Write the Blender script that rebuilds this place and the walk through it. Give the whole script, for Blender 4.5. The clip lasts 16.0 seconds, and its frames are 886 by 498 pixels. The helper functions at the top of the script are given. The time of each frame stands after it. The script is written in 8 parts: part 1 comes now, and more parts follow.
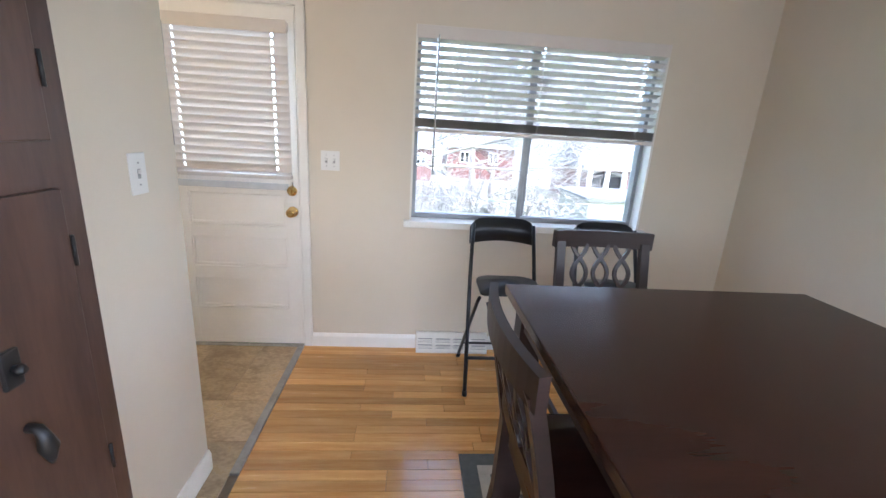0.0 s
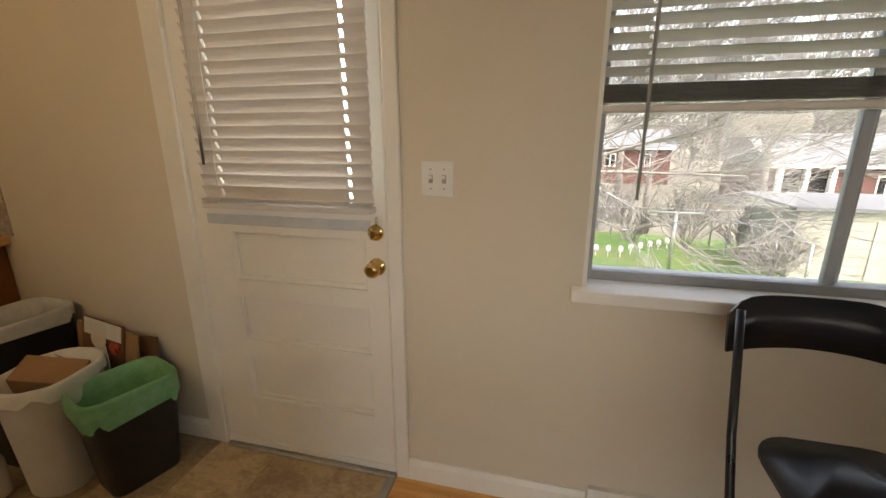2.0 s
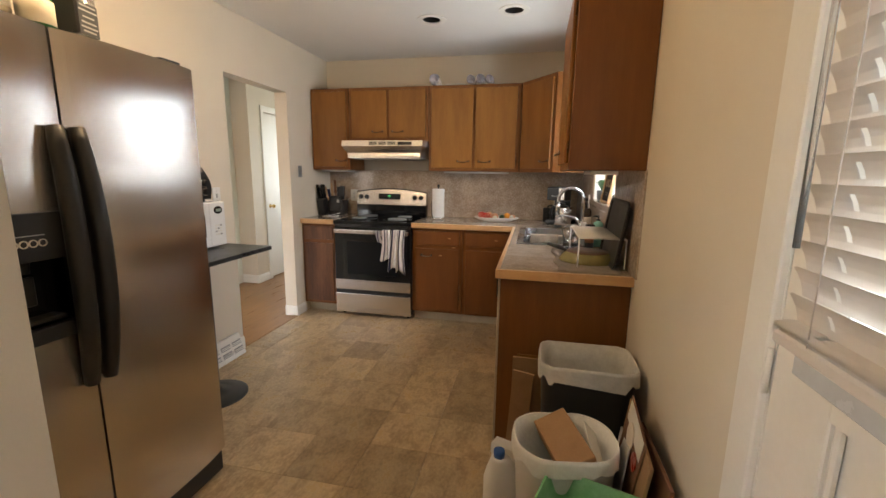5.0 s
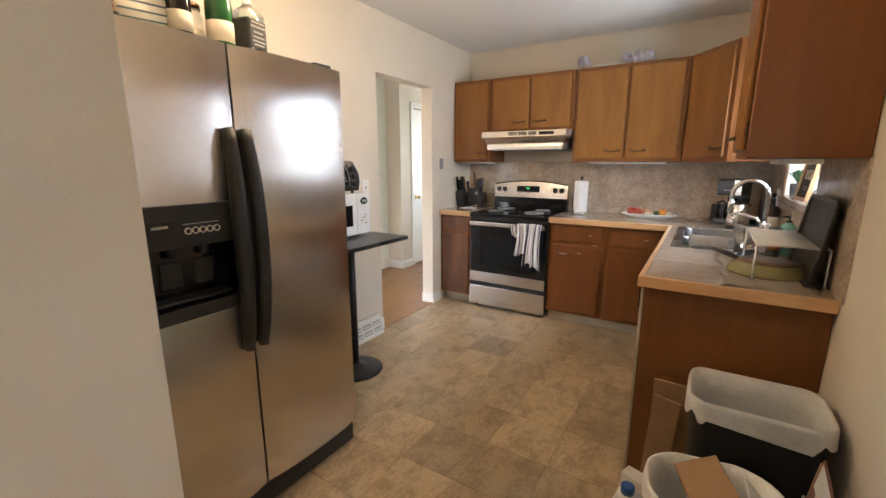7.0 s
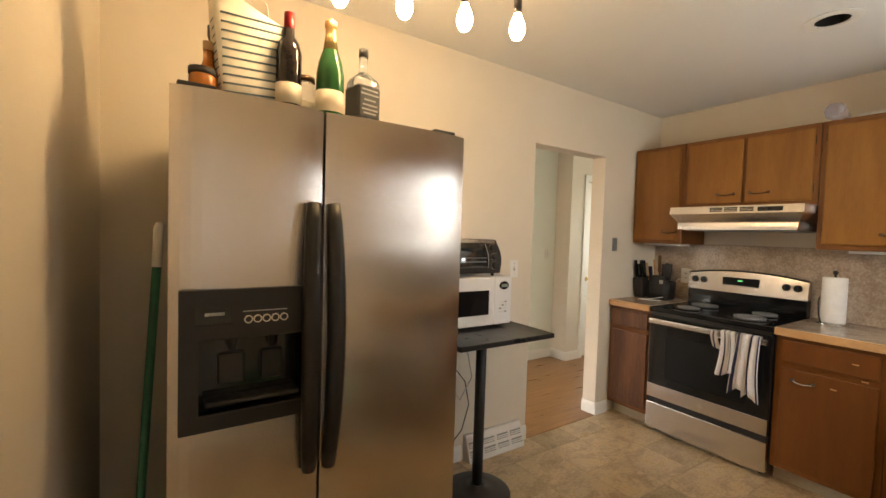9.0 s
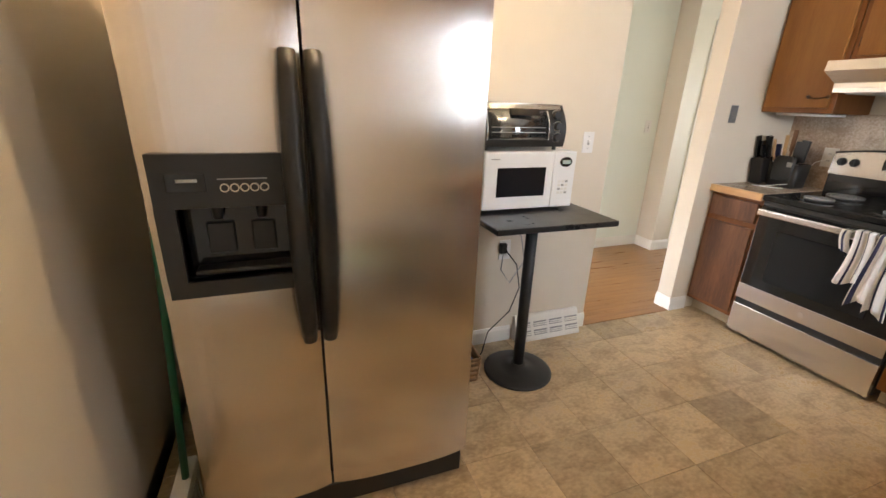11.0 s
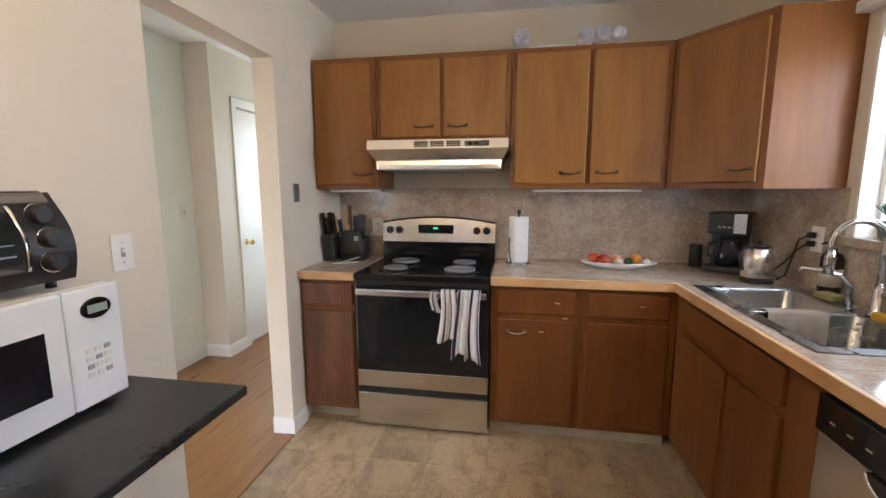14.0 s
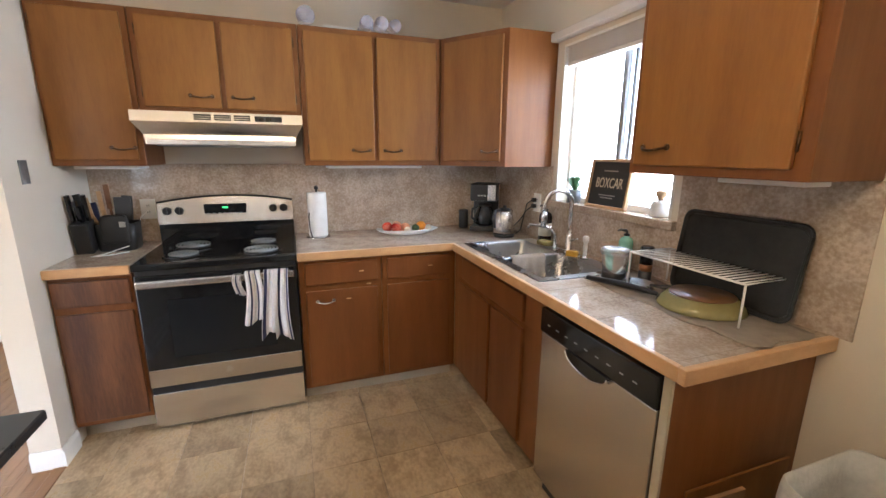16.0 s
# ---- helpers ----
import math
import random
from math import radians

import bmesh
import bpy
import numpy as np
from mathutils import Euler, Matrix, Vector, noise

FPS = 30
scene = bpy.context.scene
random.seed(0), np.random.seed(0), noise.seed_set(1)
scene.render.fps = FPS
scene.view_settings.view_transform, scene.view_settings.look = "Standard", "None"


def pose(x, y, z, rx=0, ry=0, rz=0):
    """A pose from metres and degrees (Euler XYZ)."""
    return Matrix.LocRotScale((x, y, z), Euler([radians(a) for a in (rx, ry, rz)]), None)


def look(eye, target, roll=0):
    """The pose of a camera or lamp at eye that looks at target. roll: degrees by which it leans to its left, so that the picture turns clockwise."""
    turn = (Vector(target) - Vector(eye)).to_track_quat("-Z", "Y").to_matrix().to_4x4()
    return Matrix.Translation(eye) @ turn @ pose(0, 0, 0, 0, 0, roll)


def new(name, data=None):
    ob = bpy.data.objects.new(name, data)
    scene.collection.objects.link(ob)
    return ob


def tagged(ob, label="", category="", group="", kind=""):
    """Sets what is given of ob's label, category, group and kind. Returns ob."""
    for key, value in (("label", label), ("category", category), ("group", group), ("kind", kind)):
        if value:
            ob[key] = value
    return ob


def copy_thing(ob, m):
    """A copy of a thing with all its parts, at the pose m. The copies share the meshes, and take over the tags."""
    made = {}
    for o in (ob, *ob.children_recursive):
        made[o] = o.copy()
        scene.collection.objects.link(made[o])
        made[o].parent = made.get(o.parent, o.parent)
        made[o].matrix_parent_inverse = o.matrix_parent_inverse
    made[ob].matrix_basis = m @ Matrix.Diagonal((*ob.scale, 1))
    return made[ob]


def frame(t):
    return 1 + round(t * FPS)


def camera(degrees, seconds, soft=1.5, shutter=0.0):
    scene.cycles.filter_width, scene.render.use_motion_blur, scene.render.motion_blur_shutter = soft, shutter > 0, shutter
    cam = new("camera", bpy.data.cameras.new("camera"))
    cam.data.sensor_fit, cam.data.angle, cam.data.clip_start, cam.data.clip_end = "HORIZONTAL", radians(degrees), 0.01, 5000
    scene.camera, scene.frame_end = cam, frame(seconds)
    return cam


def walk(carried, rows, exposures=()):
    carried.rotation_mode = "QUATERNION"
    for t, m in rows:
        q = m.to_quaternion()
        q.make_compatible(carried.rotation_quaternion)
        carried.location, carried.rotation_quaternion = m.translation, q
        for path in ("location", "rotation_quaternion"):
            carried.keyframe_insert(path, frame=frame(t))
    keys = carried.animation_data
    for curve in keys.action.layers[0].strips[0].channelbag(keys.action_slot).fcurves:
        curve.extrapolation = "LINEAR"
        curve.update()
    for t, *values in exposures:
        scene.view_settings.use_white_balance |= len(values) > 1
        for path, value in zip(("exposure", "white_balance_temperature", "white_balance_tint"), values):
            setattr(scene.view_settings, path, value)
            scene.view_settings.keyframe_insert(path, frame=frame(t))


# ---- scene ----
cam = camera(93.7, 16.0)
PATH = [
    (0, (-0.157, 0.066, 1.438), (0.005, 1.986, 0.902), 3.6),
    (0.5, (-0.188, 0.425, 1.414), (-0.148, 2.348, 0.868), 3.4),
    (1, (-0.253, 0.744, 1.403), (-0.305, 2.672, 0.875), 2.1),
    (1.5, (-0.195, 1.049, 1.4), (-0.478, 2.96, 0.884), 0.5),
    (2, (-0.292, 1.306, 1.374), (-0.766, 3.178, 0.852), -0.2),
    (2.5, (-0.373, 1.518, 1.338), (-1.279, 3.231, 0.845), 0.9),
    (3, (-0.38, 1.735, 1.348), (-1.763, 3.108, 0.9), 2.6),
    (3.5, (-0.485, 1.872, 1.353), (-2.197, 2.82, 0.94), 1.9),
    (4, (-0.580, 1.996, 1.380), (-2.475, 2.502, 0.986), 2.0),
    (4.5, (-0.688, 2.150, 1.368), (-2.650, 2.155, 0.978), 2.1),
    (5, (-0.813, 2.198, 1.380), (-2.736, 1.785, 1.019), 0.8),
    (7.5, (-0.934, 2.230, 1.384), (-2.579, 1.173, 0.962), 0.3),
    (8, (-0.998, 2.164, 1.368), (-2.632, 1.092, 0.938), 1.7),
    (8.5, (-1.249, 2.137, 1.410), (-2.696, 0.780, 1.156), 2.7),
    (9, (-1.416, 2.080, 1.420), (-2.515, 0.410, 1.345), 1.8),
    (11.5, (-1.851, 1.953, 1.389), (-2.508, 0.211, 0.657), 2.3),
    (12, (-2.028, 1.765, 1.402), (-2.842, 0.022, 0.855), 2.7),
    (12.5, (-2.240, 1.670, 1.440), (-3.248, -0.030, 1.141), 1.9),
    (13, (-2.255, 1.474, 1.397), (-3.719, 0.129, 1.181), 0.7),
    (13.5, (-2.247, 1.282, 1.402), (-4.043, 0.435, 1.157), -0.1),
    (14, (-2.233, 1.241, 1.399), (-4.184, 0.91, 1.11), -0.1),
    (14.5, (-2.191, 1.22, 1.388), (-4.158, 1.343, 1.047), 0.3),
    (15, (-2.152, 1.16, 1.425), (-4.052, 1.626, 1.011), 1.1),
    (15.5, (-2.113, 1.133, 1.458), (-3.96, 1.761, 1.019), 1.1),
    (16, (-2.061, 1.134, 1.46), (-3.897, 1.796, 1.02), 0.4),
]
walk(cam, [(t, look(eye, target, roll)) for t, eye, target, roll in PATH], [(0.0, 1.3, 5300, 10), (1.0, 0.5, 5900, 10), (2.0, 0.3, 7200, 10), (2.5, 0.35, 7700, 10), (3.0, 0.68, 6600, 10), (3.5, 0.75, 6400, 10), (5.0, 1.02, 6400, 10), (7.5, 1.4, 5800, 10), (8.5, 1.35, 6300, 10), (9.0, 1.0, 7200, 10), (11.5, 1.68, 5900, 10), (12.5, 1.2, 5800, 10), (13.5, 1.2, 5700, 10), (14.5, 1.27, 5600, 10), (16.0, 1.58, 5450, 10)])

# world, sun and exposure
world = bpy.data.worlds.new("overcast_sky")
scene.world = world
world.use_nodes = True
wn, wl = world.node_tree.nodes, world.node_tree.links
sky = wn.new("ShaderNodeTexSky")
sky.sky_type, sky.sun_disc, sky.sun_elevation, sky.sun_rotation = "NISHITA", False, radians(52), radians(143)
sky.air_density, sky.dust_density, sky.ozone_density = 1.0, 4.0, 1.0
hue = wn.new("ShaderNodeHueSaturation")
hue.inputs["Saturation"].default_value, hue.inputs["Value"].default_value = 0.6, 6.0
wl.new(sky.outputs[0], hue.inputs["Color"])
wl.new(hue.outputs[0], wn["Background"].inputs["Color"])
wn["Background"].inputs["Strength"].default_value = 0.15
sun = new("sun", bpy.data.lights.new("sun", "SUN"))
sun.data.energy, sun.data.angle, sun.data.color = 1.2, radians(40), (1.0, 0.97, 0.93)
sun.matrix_world = look((3.0, -4.0, 6.4), (0, 0, 0))


def window_light(name, x0, x1, z0, z1, y, way, watts, color):
    """An area lamp in a wall's opening for the sky's light; way is 1 for light that falls toward +y, else -1."""
    lamp = new(name, bpy.data.lights.new(name, "AREA"))
    lamp.data.shape, lamp.data.size, lamp.data.size_y, lamp.data.energy, lamp.data.color = "RECTANGLE", x1 - x0, z1 - z0, watts, color
    c = ((x0 + x1) / 2, y, (z0 + z1) / 2)
    lamp.matrix_world = look(c, (c[0], y + way, c[2]))


window_light("sink_window_light", -4.21, -3.44, 1.23, 1.97, 2.80, -1, 8.5, (0.93, 0.97, 1.0))
window_light("back_door_light", -1.50, -0.925, 1.12, 1.94, 2.72, -1, 4.0, (0.86, 0.96, 1.0))
# Fill lamp in an assumed, unseen opening, added to brighten hall and dining room.
window_light("living_fill_light", -2.8, 0.8, 0.65, 2.1, -4.7, 1, 14.0, (0.95, 0.98, 1.0))
# Added fill lamp out of view, brightening the partition and the hall wall.
east = new("east_fill_light", bpy.data.lights.new("east_fill_light", "AREA"))
east.data.shape, east.data.size, east.data.size_y, east.data.energy, east.data.color = "RECTANGLE", 3.0, 1.6, 14.0, (0.93, 0.98, 1.0)
east.matrix_world = look((2.06, -1.9, 1.4), (0.0, -1.9, 1.4))

# Fill lamp at the hall's unseen end, added because the hall came out dark.
hall_fill = new("hall_fill_light", bpy.data.lights.new("hall_fill_light", "AREA"))
hall_fill.data.shape, hall_fill.data.size, hall_fill.data.size_y, hall_fill.data.energy, hall_fill.data.color = "RECTANGLE", 0.68, 1.05, 4.5, (1.0, 0.97, 0.90)
hall_fill.matrix_world = look((-6.72, -0.60, 1.50), (-5.0, -0.60, 1.50))

# ---- materials ----
MATS = {}


def mat(name, c1, c2=None, rough=0.5, metal=0.0, size=6.0, stretch=(1, 1, 1), bump=0.0, fine=60.0, island=0.0, spec=0.5, contrast=(0.35, 0.7), coat=0.0, rvar=0.09, warp=0.0, grain=0.25):
    """Two colours mixed by noise at two scales, with fine relief."""
    m = bpy.data.materials.new(name)
    m.use_nodes = True
    n, l = m.node_tree.nodes, m.node_tree.links
    b = n["Principled BSDF"]
    geo = n.new("ShaderNodeNewGeometry")
    mp = n.new("ShaderNodeMapping")
    mp.inputs["Scale"].default_value = stretch
    l.new(geo.outputs["Position"], mp.inputs["Vector"])
    vec = mp.outputs[0]
    if island:
        info = n.new("ShaderNodeObjectInfo")
        mul = n.new("ShaderNodeVectorMath")
        mul.operation = "SCALE"
        mul.inputs[0].default_value = (37.0, 53.0, 71.0)
        l.new(info.outputs["Random"], mul.inputs["Scale"])
        add = n.new("ShaderNodeVectorMath")
        l.new(vec, add.inputs[0])
        l.new(mul.outputs[0], add.inputs[1])
        vec = add.outputs[0]
    big = n.new("ShaderNodeTexNoise")
    big.inputs["Scale"].default_value, big.inputs["Detail"].default_value, big.inputs["Roughness"].default_value = size, 5, 0.6
    l.new(vec, big.inputs["Vector"])
    big.inputs["Distortion"].default_value = warp
    small = n.new("ShaderNodeTexNoise")
    small.inputs["Scale"].default_value, small.inputs["Detail"].default_value = fine, 3
    l.new(vec, small.inputs["Vector"])
    ramp = n.new("ShaderNodeValToRGB")
    e = ramp.color_ramp.elements
    e[0].position, e[1].position = contrast
    c2 = c2 or tuple(v * 0.86 for v in c1)
    e[0].color, e[1].color = (*c1, 1), (*c2, 1)
    mix = n.new("ShaderNodeMath")
    mix.operation = "MULTIPLY_ADD"
    mix.inputs[1].default_value, mix.inputs[2].default_value = grain, -grain / 2
    l.new(small.outputs["Fac"], mix.inputs[0])
    tot = n.new("ShaderNodeMath")
    l.new(big.outputs["Fac"], tot.inputs[0])
    l.new(mix.outputs[0], tot.inputs[1])
    l.new(tot.outputs[0], ramp.inputs["Fac"])
    col = ramp.outputs["Color"]
    if island:
        val = n.new("ShaderNodeHueSaturation")
        mr = n.new("ShaderNodeMapRange")
        mr.inputs["To Min"].default_value, mr.inputs["To Max"].default_value = 1 - island, 1 + island
        l.new(info.outputs["Random"], mr.inputs["Value"])
        l.new(mr.outputs[0], val.inputs["Value"])
        l.new(col, val.inputs["Color"])
        col = val.outputs["Color"]
    l.new(col, b.inputs["Base Color"])
    rr = n.new("ShaderNodeMapRange")
    rr.inputs["To Min"].default_value, rr.inputs["To Max"].default_value = max(rough - rvar, 0.02), min(rough + rvar, 1)
    l.new(tot.outputs[0], rr.inputs["Value"])
    l.new(rr.outputs[0], b.inputs["Roughness"])
    b.inputs["Metallic"].default_value = metal
    b.inputs["Specular IOR Level"].default_value = spec
    b.inputs["Coat Weight"].default_value = coat
    if bump:
        bp = n.new("ShaderNodeBump")
        bp.inputs["Strength"].default_value, bp.inputs["Distance"].default_value = bump, 0.003
        l.new(small.outputs["Fac"], bp.inputs["Height"])
        l.new(bp.outputs[0], b.inputs["Normal"])
    MATS[name] = m
    return m


def plain(name, c, rough=0.4, metal=0.0, trans=0.0, emit=None, power=0.0, alpha=1.0, ior=1.45):
    m = bpy.data.materials.new(name)
    m.use_nodes = True
    b = m.node_tree.nodes["Principled BSDF"]
    b.inputs["Base Color"].default_value = (*c, 1)
    b.inputs["Roughness"].default_value, b.inputs["Metallic"].default_value = rough, metal
    b.inputs["Transmission Weight"].default_value, b.inputs["IOR"].default_value = trans, ior
    b.inputs["Alpha"].default_value = alpha
    if emit:
        b.inputs["Emission Color"].default_value, b.inputs["Emission Strength"].default_value = (*emit, 1), power
    MATS[name] = m
    return m


mat("wall_paint", (0.70, 0.63, 0.525), (0.665, 0.595, 0.49), rough=0.6, size=1.2, fine=220, bump=0.12)
# Same paint as wall_paint, with the hall's daylight put into its pale green tint.
mat("daylit_wall_paint", (0.80, 0.83, 0.76), (0.77, 0.80, 0.73), rough=0.6, size=1.2, fine=220, bump=0.12)
mat("ceiling_paint", (0.82, 0.81, 0.785), (0.79, 0.78, 0.755), rough=0.8, size=1.5, fine=160, bump=0.2)
mat("trim_paint", (0.84, 0.82, 0.77), (0.78, 0.75, 0.70), rough=0.35, size=3, fine=90, bump=0.04)
mat("door_paint", (0.85, 0.82, 0.77), (0.80, 0.77, 0.71), rough=0.38, size=2.5, fine=80, bump=0.05)
mat("blind_slat", (0.70, 0.65, 0.61), (0.66, 0.61, 0.57), rough=0.45, size=4)
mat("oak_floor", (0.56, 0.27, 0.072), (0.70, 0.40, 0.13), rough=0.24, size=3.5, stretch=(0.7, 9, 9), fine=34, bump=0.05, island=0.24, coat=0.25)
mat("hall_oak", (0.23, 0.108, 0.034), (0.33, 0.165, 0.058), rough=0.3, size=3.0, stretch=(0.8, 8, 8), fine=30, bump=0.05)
mat("vinyl_tile", (0.55, 0.415, 0.25), (0.315, 0.225, 0.13), rough=0.30, size=6.5, stretch=(1.0, 1.5, 1), fine=46, bump=0.05, island=0.20, contrast=(0.32, 0.68), warp=0.5, grain=0.55)
mat("tile_joint", (0.25, 0.19, 0.125), (0.19, 0.145, 0.095), rough=0.6, size=12)
mat("cabinet_wood", (0.205, 0.078, 0.018), (0.165, 0.058, 0.013), spec=0.35, rough=0.42, size=2.2, stretch=(8, 8, 0.8), fine=22, bump=0.03)
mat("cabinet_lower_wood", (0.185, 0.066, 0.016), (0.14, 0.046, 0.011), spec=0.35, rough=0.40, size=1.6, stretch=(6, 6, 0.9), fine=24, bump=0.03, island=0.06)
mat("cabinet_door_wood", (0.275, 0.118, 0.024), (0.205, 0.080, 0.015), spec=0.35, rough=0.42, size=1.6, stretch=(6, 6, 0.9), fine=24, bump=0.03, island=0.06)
mat("cabinet_worn_wood", (0.085, 0.030, 0.011), (0.21, 0.088, 0.032), rough=0.42, size=1.7, stretch=(6, 6, 0.9), fine=22, bump=0.05, island=0.05)
mat("toe_kick_board", (0.48, 0.42, 0.32), (0.40, 0.34, 0.25), rough=0.6, size=5)
mat("counter_edge_wood", (0.62, 0.38, 0.185), (0.53, 0.30, 0.135), rough=0.35, size=2, stretch=(5, 5, 14), fine=20)
mat("counter_stone", (0.53, 0.44, 0.35), (0.35, 0.265, 0.195), rough=0.10, size=11, fine=95, contrast=(0.32, 0.70), rvar=0.03, grain=0.9)
mat("splash_stone", (0.57, 0.475, 0.39), (0.37, 0.285, 0.215), rough=0.16, size=9, fine=85, contrast=(0.30, 0.70), bump=0.02, grain=0.95)
mat("stainless", (0.70, 0.665, 0.63), (0.685, 0.65, 0.615), rough=0.25, metal=1.0, size=2.0, stretch=(0.5, 0.5, 14), fine=8, rvar=0.012)
mat("stainless_side", (0.12, 0.118, 0.115), (0.10, 0.098, 0.096), rough=0.5, size=3, fine=200, bump=0.15)
mat("sink_steel", (0.40, 0.405, 0.41), (0.35, 0.355, 0.36), rough=0.28, metal=1.0, size=6)
mat("aluminium", (0.34, 0.35, 0.365), (0.29, 0.30, 0.31), rough=0.5, metal=0.25, size=8)
mat("chrome", (0.75, 0.75, 0.75), (0.70, 0.70, 0.70), rough=0.09, metal=1.0)
mat("brass", (0.80, 0.58, 0.24), (0.72, 0.50, 0.19), rough=0.16, metal=1.0, size=20)
mat("worn_copper", (0.085, 0.045, 0.022), (0.16, 0.09, 0.045), rough=0.36, metal=0.8, size=40)
mat("zinc_strip", (0.42, 0.41, 0.39), (0.33, 0.32, 0.30), rough=0.42, metal=0.9, size=9)
mat("black_plastic", (0.011, 0.010, 0.010), (0.017, 0.016, 0.015), rough=0.40, size=8, fine=160, bump=0.05)
mat("black_gloss", (0.010, 0.010, 0.011), (0.013, 0.013, 0.014), rough=0.07, size=4)
mat("black_steel", (0.014, 0.014, 0.015), (0.022, 0.021, 0.021), rough=0.42, size=12)
mat("black_laminate", (0.018, 0.019, 0.021), (0.026, 0.027, 0.030), rough=0.3, size=14, fine=120)
mat("stool_black", (0.012, 0.013, 0.017), (0.018, 0.019, 0.023), rough=0.31, size=6, fine=60)
mat("bin_black", (0.016, 0.016, 0.017), (0.025, 0.024, 0.024), rough=0.5, size=7, fine=140, bump=0.08)
mat("espresso_wood", (0.022, 0.011, 0.009), (0.034, 0.018, 0.014), rough=0.4, size=2.5, stretch=(1.0, 9, 9), fine=20, spec=0.35)
mat("espresso_top", (0.032, 0.012, 0.008), (0.042, 0.016, 0.011), rough=0.20, size=2.0, stretch=(1.0, 8, 8), fine=20, rvar=0.03, spec=0.3)
mat("aged_cabinet", (0.105, 0.056, 0.040), (0.055, 0.031, 0.025), rough=0.42, size=2.0, stretch=(5, 5, 0.8), fine=18, bump=0.05)
mat("white_plastic", (0.80, 0.79, 0.77), (0.75, 0.74, 0.72), rough=0.35, size=5)
mat("white_enamel", (0.80, 0.80, 0.80), (0.77, 0.77, 0.77), rough=0.22, size=4)
mat("grey_metal_plate", (0.33, 0.34, 0.35), (0.28, 0.29, 0.30), rough=0.4, metal=0.6, size=20)
mat("liner_grey", (0.46, 0.46, 0.45), (0.58, 0.57, 0.55), rough=0.42, size=20, fine=70, bump=0.5)
mat("liner_white", (0.72, 0.71, 0.68), (0.80, 0.79, 0.76), rough=0.42, size=20, fine=70, bump=0.5)
mat("liner_green", (0.16, 0.40, 0.19), (0.24, 0.50, 0.27), rough=0.4, size=22, fine=70, bump=0.5)
mat("cardboard", (0.36, 0.21, 0.105), (0.30, 0.17, 0.08), rough=0.8, size=7, fine=120, bump=0.06)
mat("dark_cardboard", (0.15, 0.07, 0.035), (0.20, 0.10, 0.05), rough=0.7, size=7)
mat("paper_white", (0.72, 0.70, 0.66), (0.64, 0.62, 0.57), rough=0.7, size=9)
mat("paper_roll", (0.82, 0.81, 0.79), (0.76, 0.75, 0.73), rough=0.9, size=30, fine=150, bump=0.3)
mat("towel_cloth", (0.76, 0.74, 0.74), (0.68, 0.66, 0.67), rough=0.95, size=30, fine=240, bump=0.5)
mat("towel_stripe", (0.022, 0.024, 0.075), (0.035, 0.038, 0.10), rough=0.95, size=30, fine=240, bump=0.5)
mat("ceramic", (0.80, 0.80, 0.80), (0.76, 0.76, 0.75), rough=0.14, size=9)
mat("red_apple", (0.38, 0.025, 0.022), (0.50, 0.14, 0.06), rough=0.28, size=18)
mat("peach", (0.62, 0.24, 0.14), (0.66, 0.40, 0.22), rough=0.45, size=18)
mat("orange_peel", (0.72, 0.26, 0.02), (0.78, 0.33, 0.03), rough=0.42, size=30, fine=200, bump=0.3)
mat("avocado", (0.06, 0.10, 0.03), (0.035, 0.06, 0.02), rough=0.5, size=40, bump=0.3)
mat("garlic", (0.74, 0.68, 0.58), (0.66, 0.58, 0.48), rough=0.6, size=20)
mat("rug_grey", (0.115, 0.125, 0.12), (0.15, 0.16, 0.15), rough=0.95, size=30, fine=300, bump=0.6)
mat("rug_cream", (0.52, 0.48, 0.40), (0.45, 0.41, 0.34), rough=0.95, size=30, fine=300, bump=0.6)
mat("wicker", (0.34, 0.20, 0.09), (0.24, 0.13, 0.055), rough=0.6, size=30, fine=90, bump=0.3)
mat("broom_green", (0.012, 0.11, 0.055), (0.02, 0.14, 0.07), rough=0.4, size=9)
mat("bottle_green", (0.02, 0.10, 0.03), (0.03, 0.13, 0.04), rough=0.08, size=9)
mat("wine_dark", (0.012, 0.010, 0.010), (0.02, 0.014, 0.014), rough=0.1, size=9)
mat("foil_red", (0.40, 0.02, 0.02), (0.34, 0.02, 0.02), rough=0.3, metal=0.4)
mat("foil_gold", (0.62, 0.46, 0.20), (0.52, 0.38, 0.16), rough=0.3, metal=0.7, size=50)
mat("label_cream", (0.66, 0.60, 0.48), (0.60, 0.54, 0.42), rough=0.6, size=12)
mat("label_black", (0.018, 0.018, 0.018), (0.026, 0.026, 0.026), rough=0.5, size=12)
mat("label_grey", (0.36, 0.36, 0.35), (0.30, 0.30, 0.29), rough=0.6, size=12)
mat("bag_cloth", (0.70, 0.66, 0.56), (0.64, 0.60, 0.50), rough=0.9, size=20, fine=200, bump=0.3)
mat("bag_stripe", (0.09, 0.13, 0.15), (0.13, 0.17, 0.18), rough=0.9, size=20)
mat("amber", (0.45, 0.16, 0.02), (0.38, 0.12, 0.015), rough=0.12, size=9)
mat("dark_metal_pan", (0.018, 0.018, 0.018), (0.035, 0.032, 0.03), rough=0.36, metal=0.5, size=9, fine=60)
mat("pan_olive", (0.30, 0.27, 0.11), (0.24, 0.21, 0.085), rough=0.2, size=6)
mat("pan_brown", (0.12, 0.055, 0.02), (0.18, 0.09, 0.035), rough=0.3, size=14)
mat("grey_cloth", (0.30, 0.25, 0.20), (0.24, 0.20, 0.16), rough=0.95, size=25, fine=260, bump=0.5)
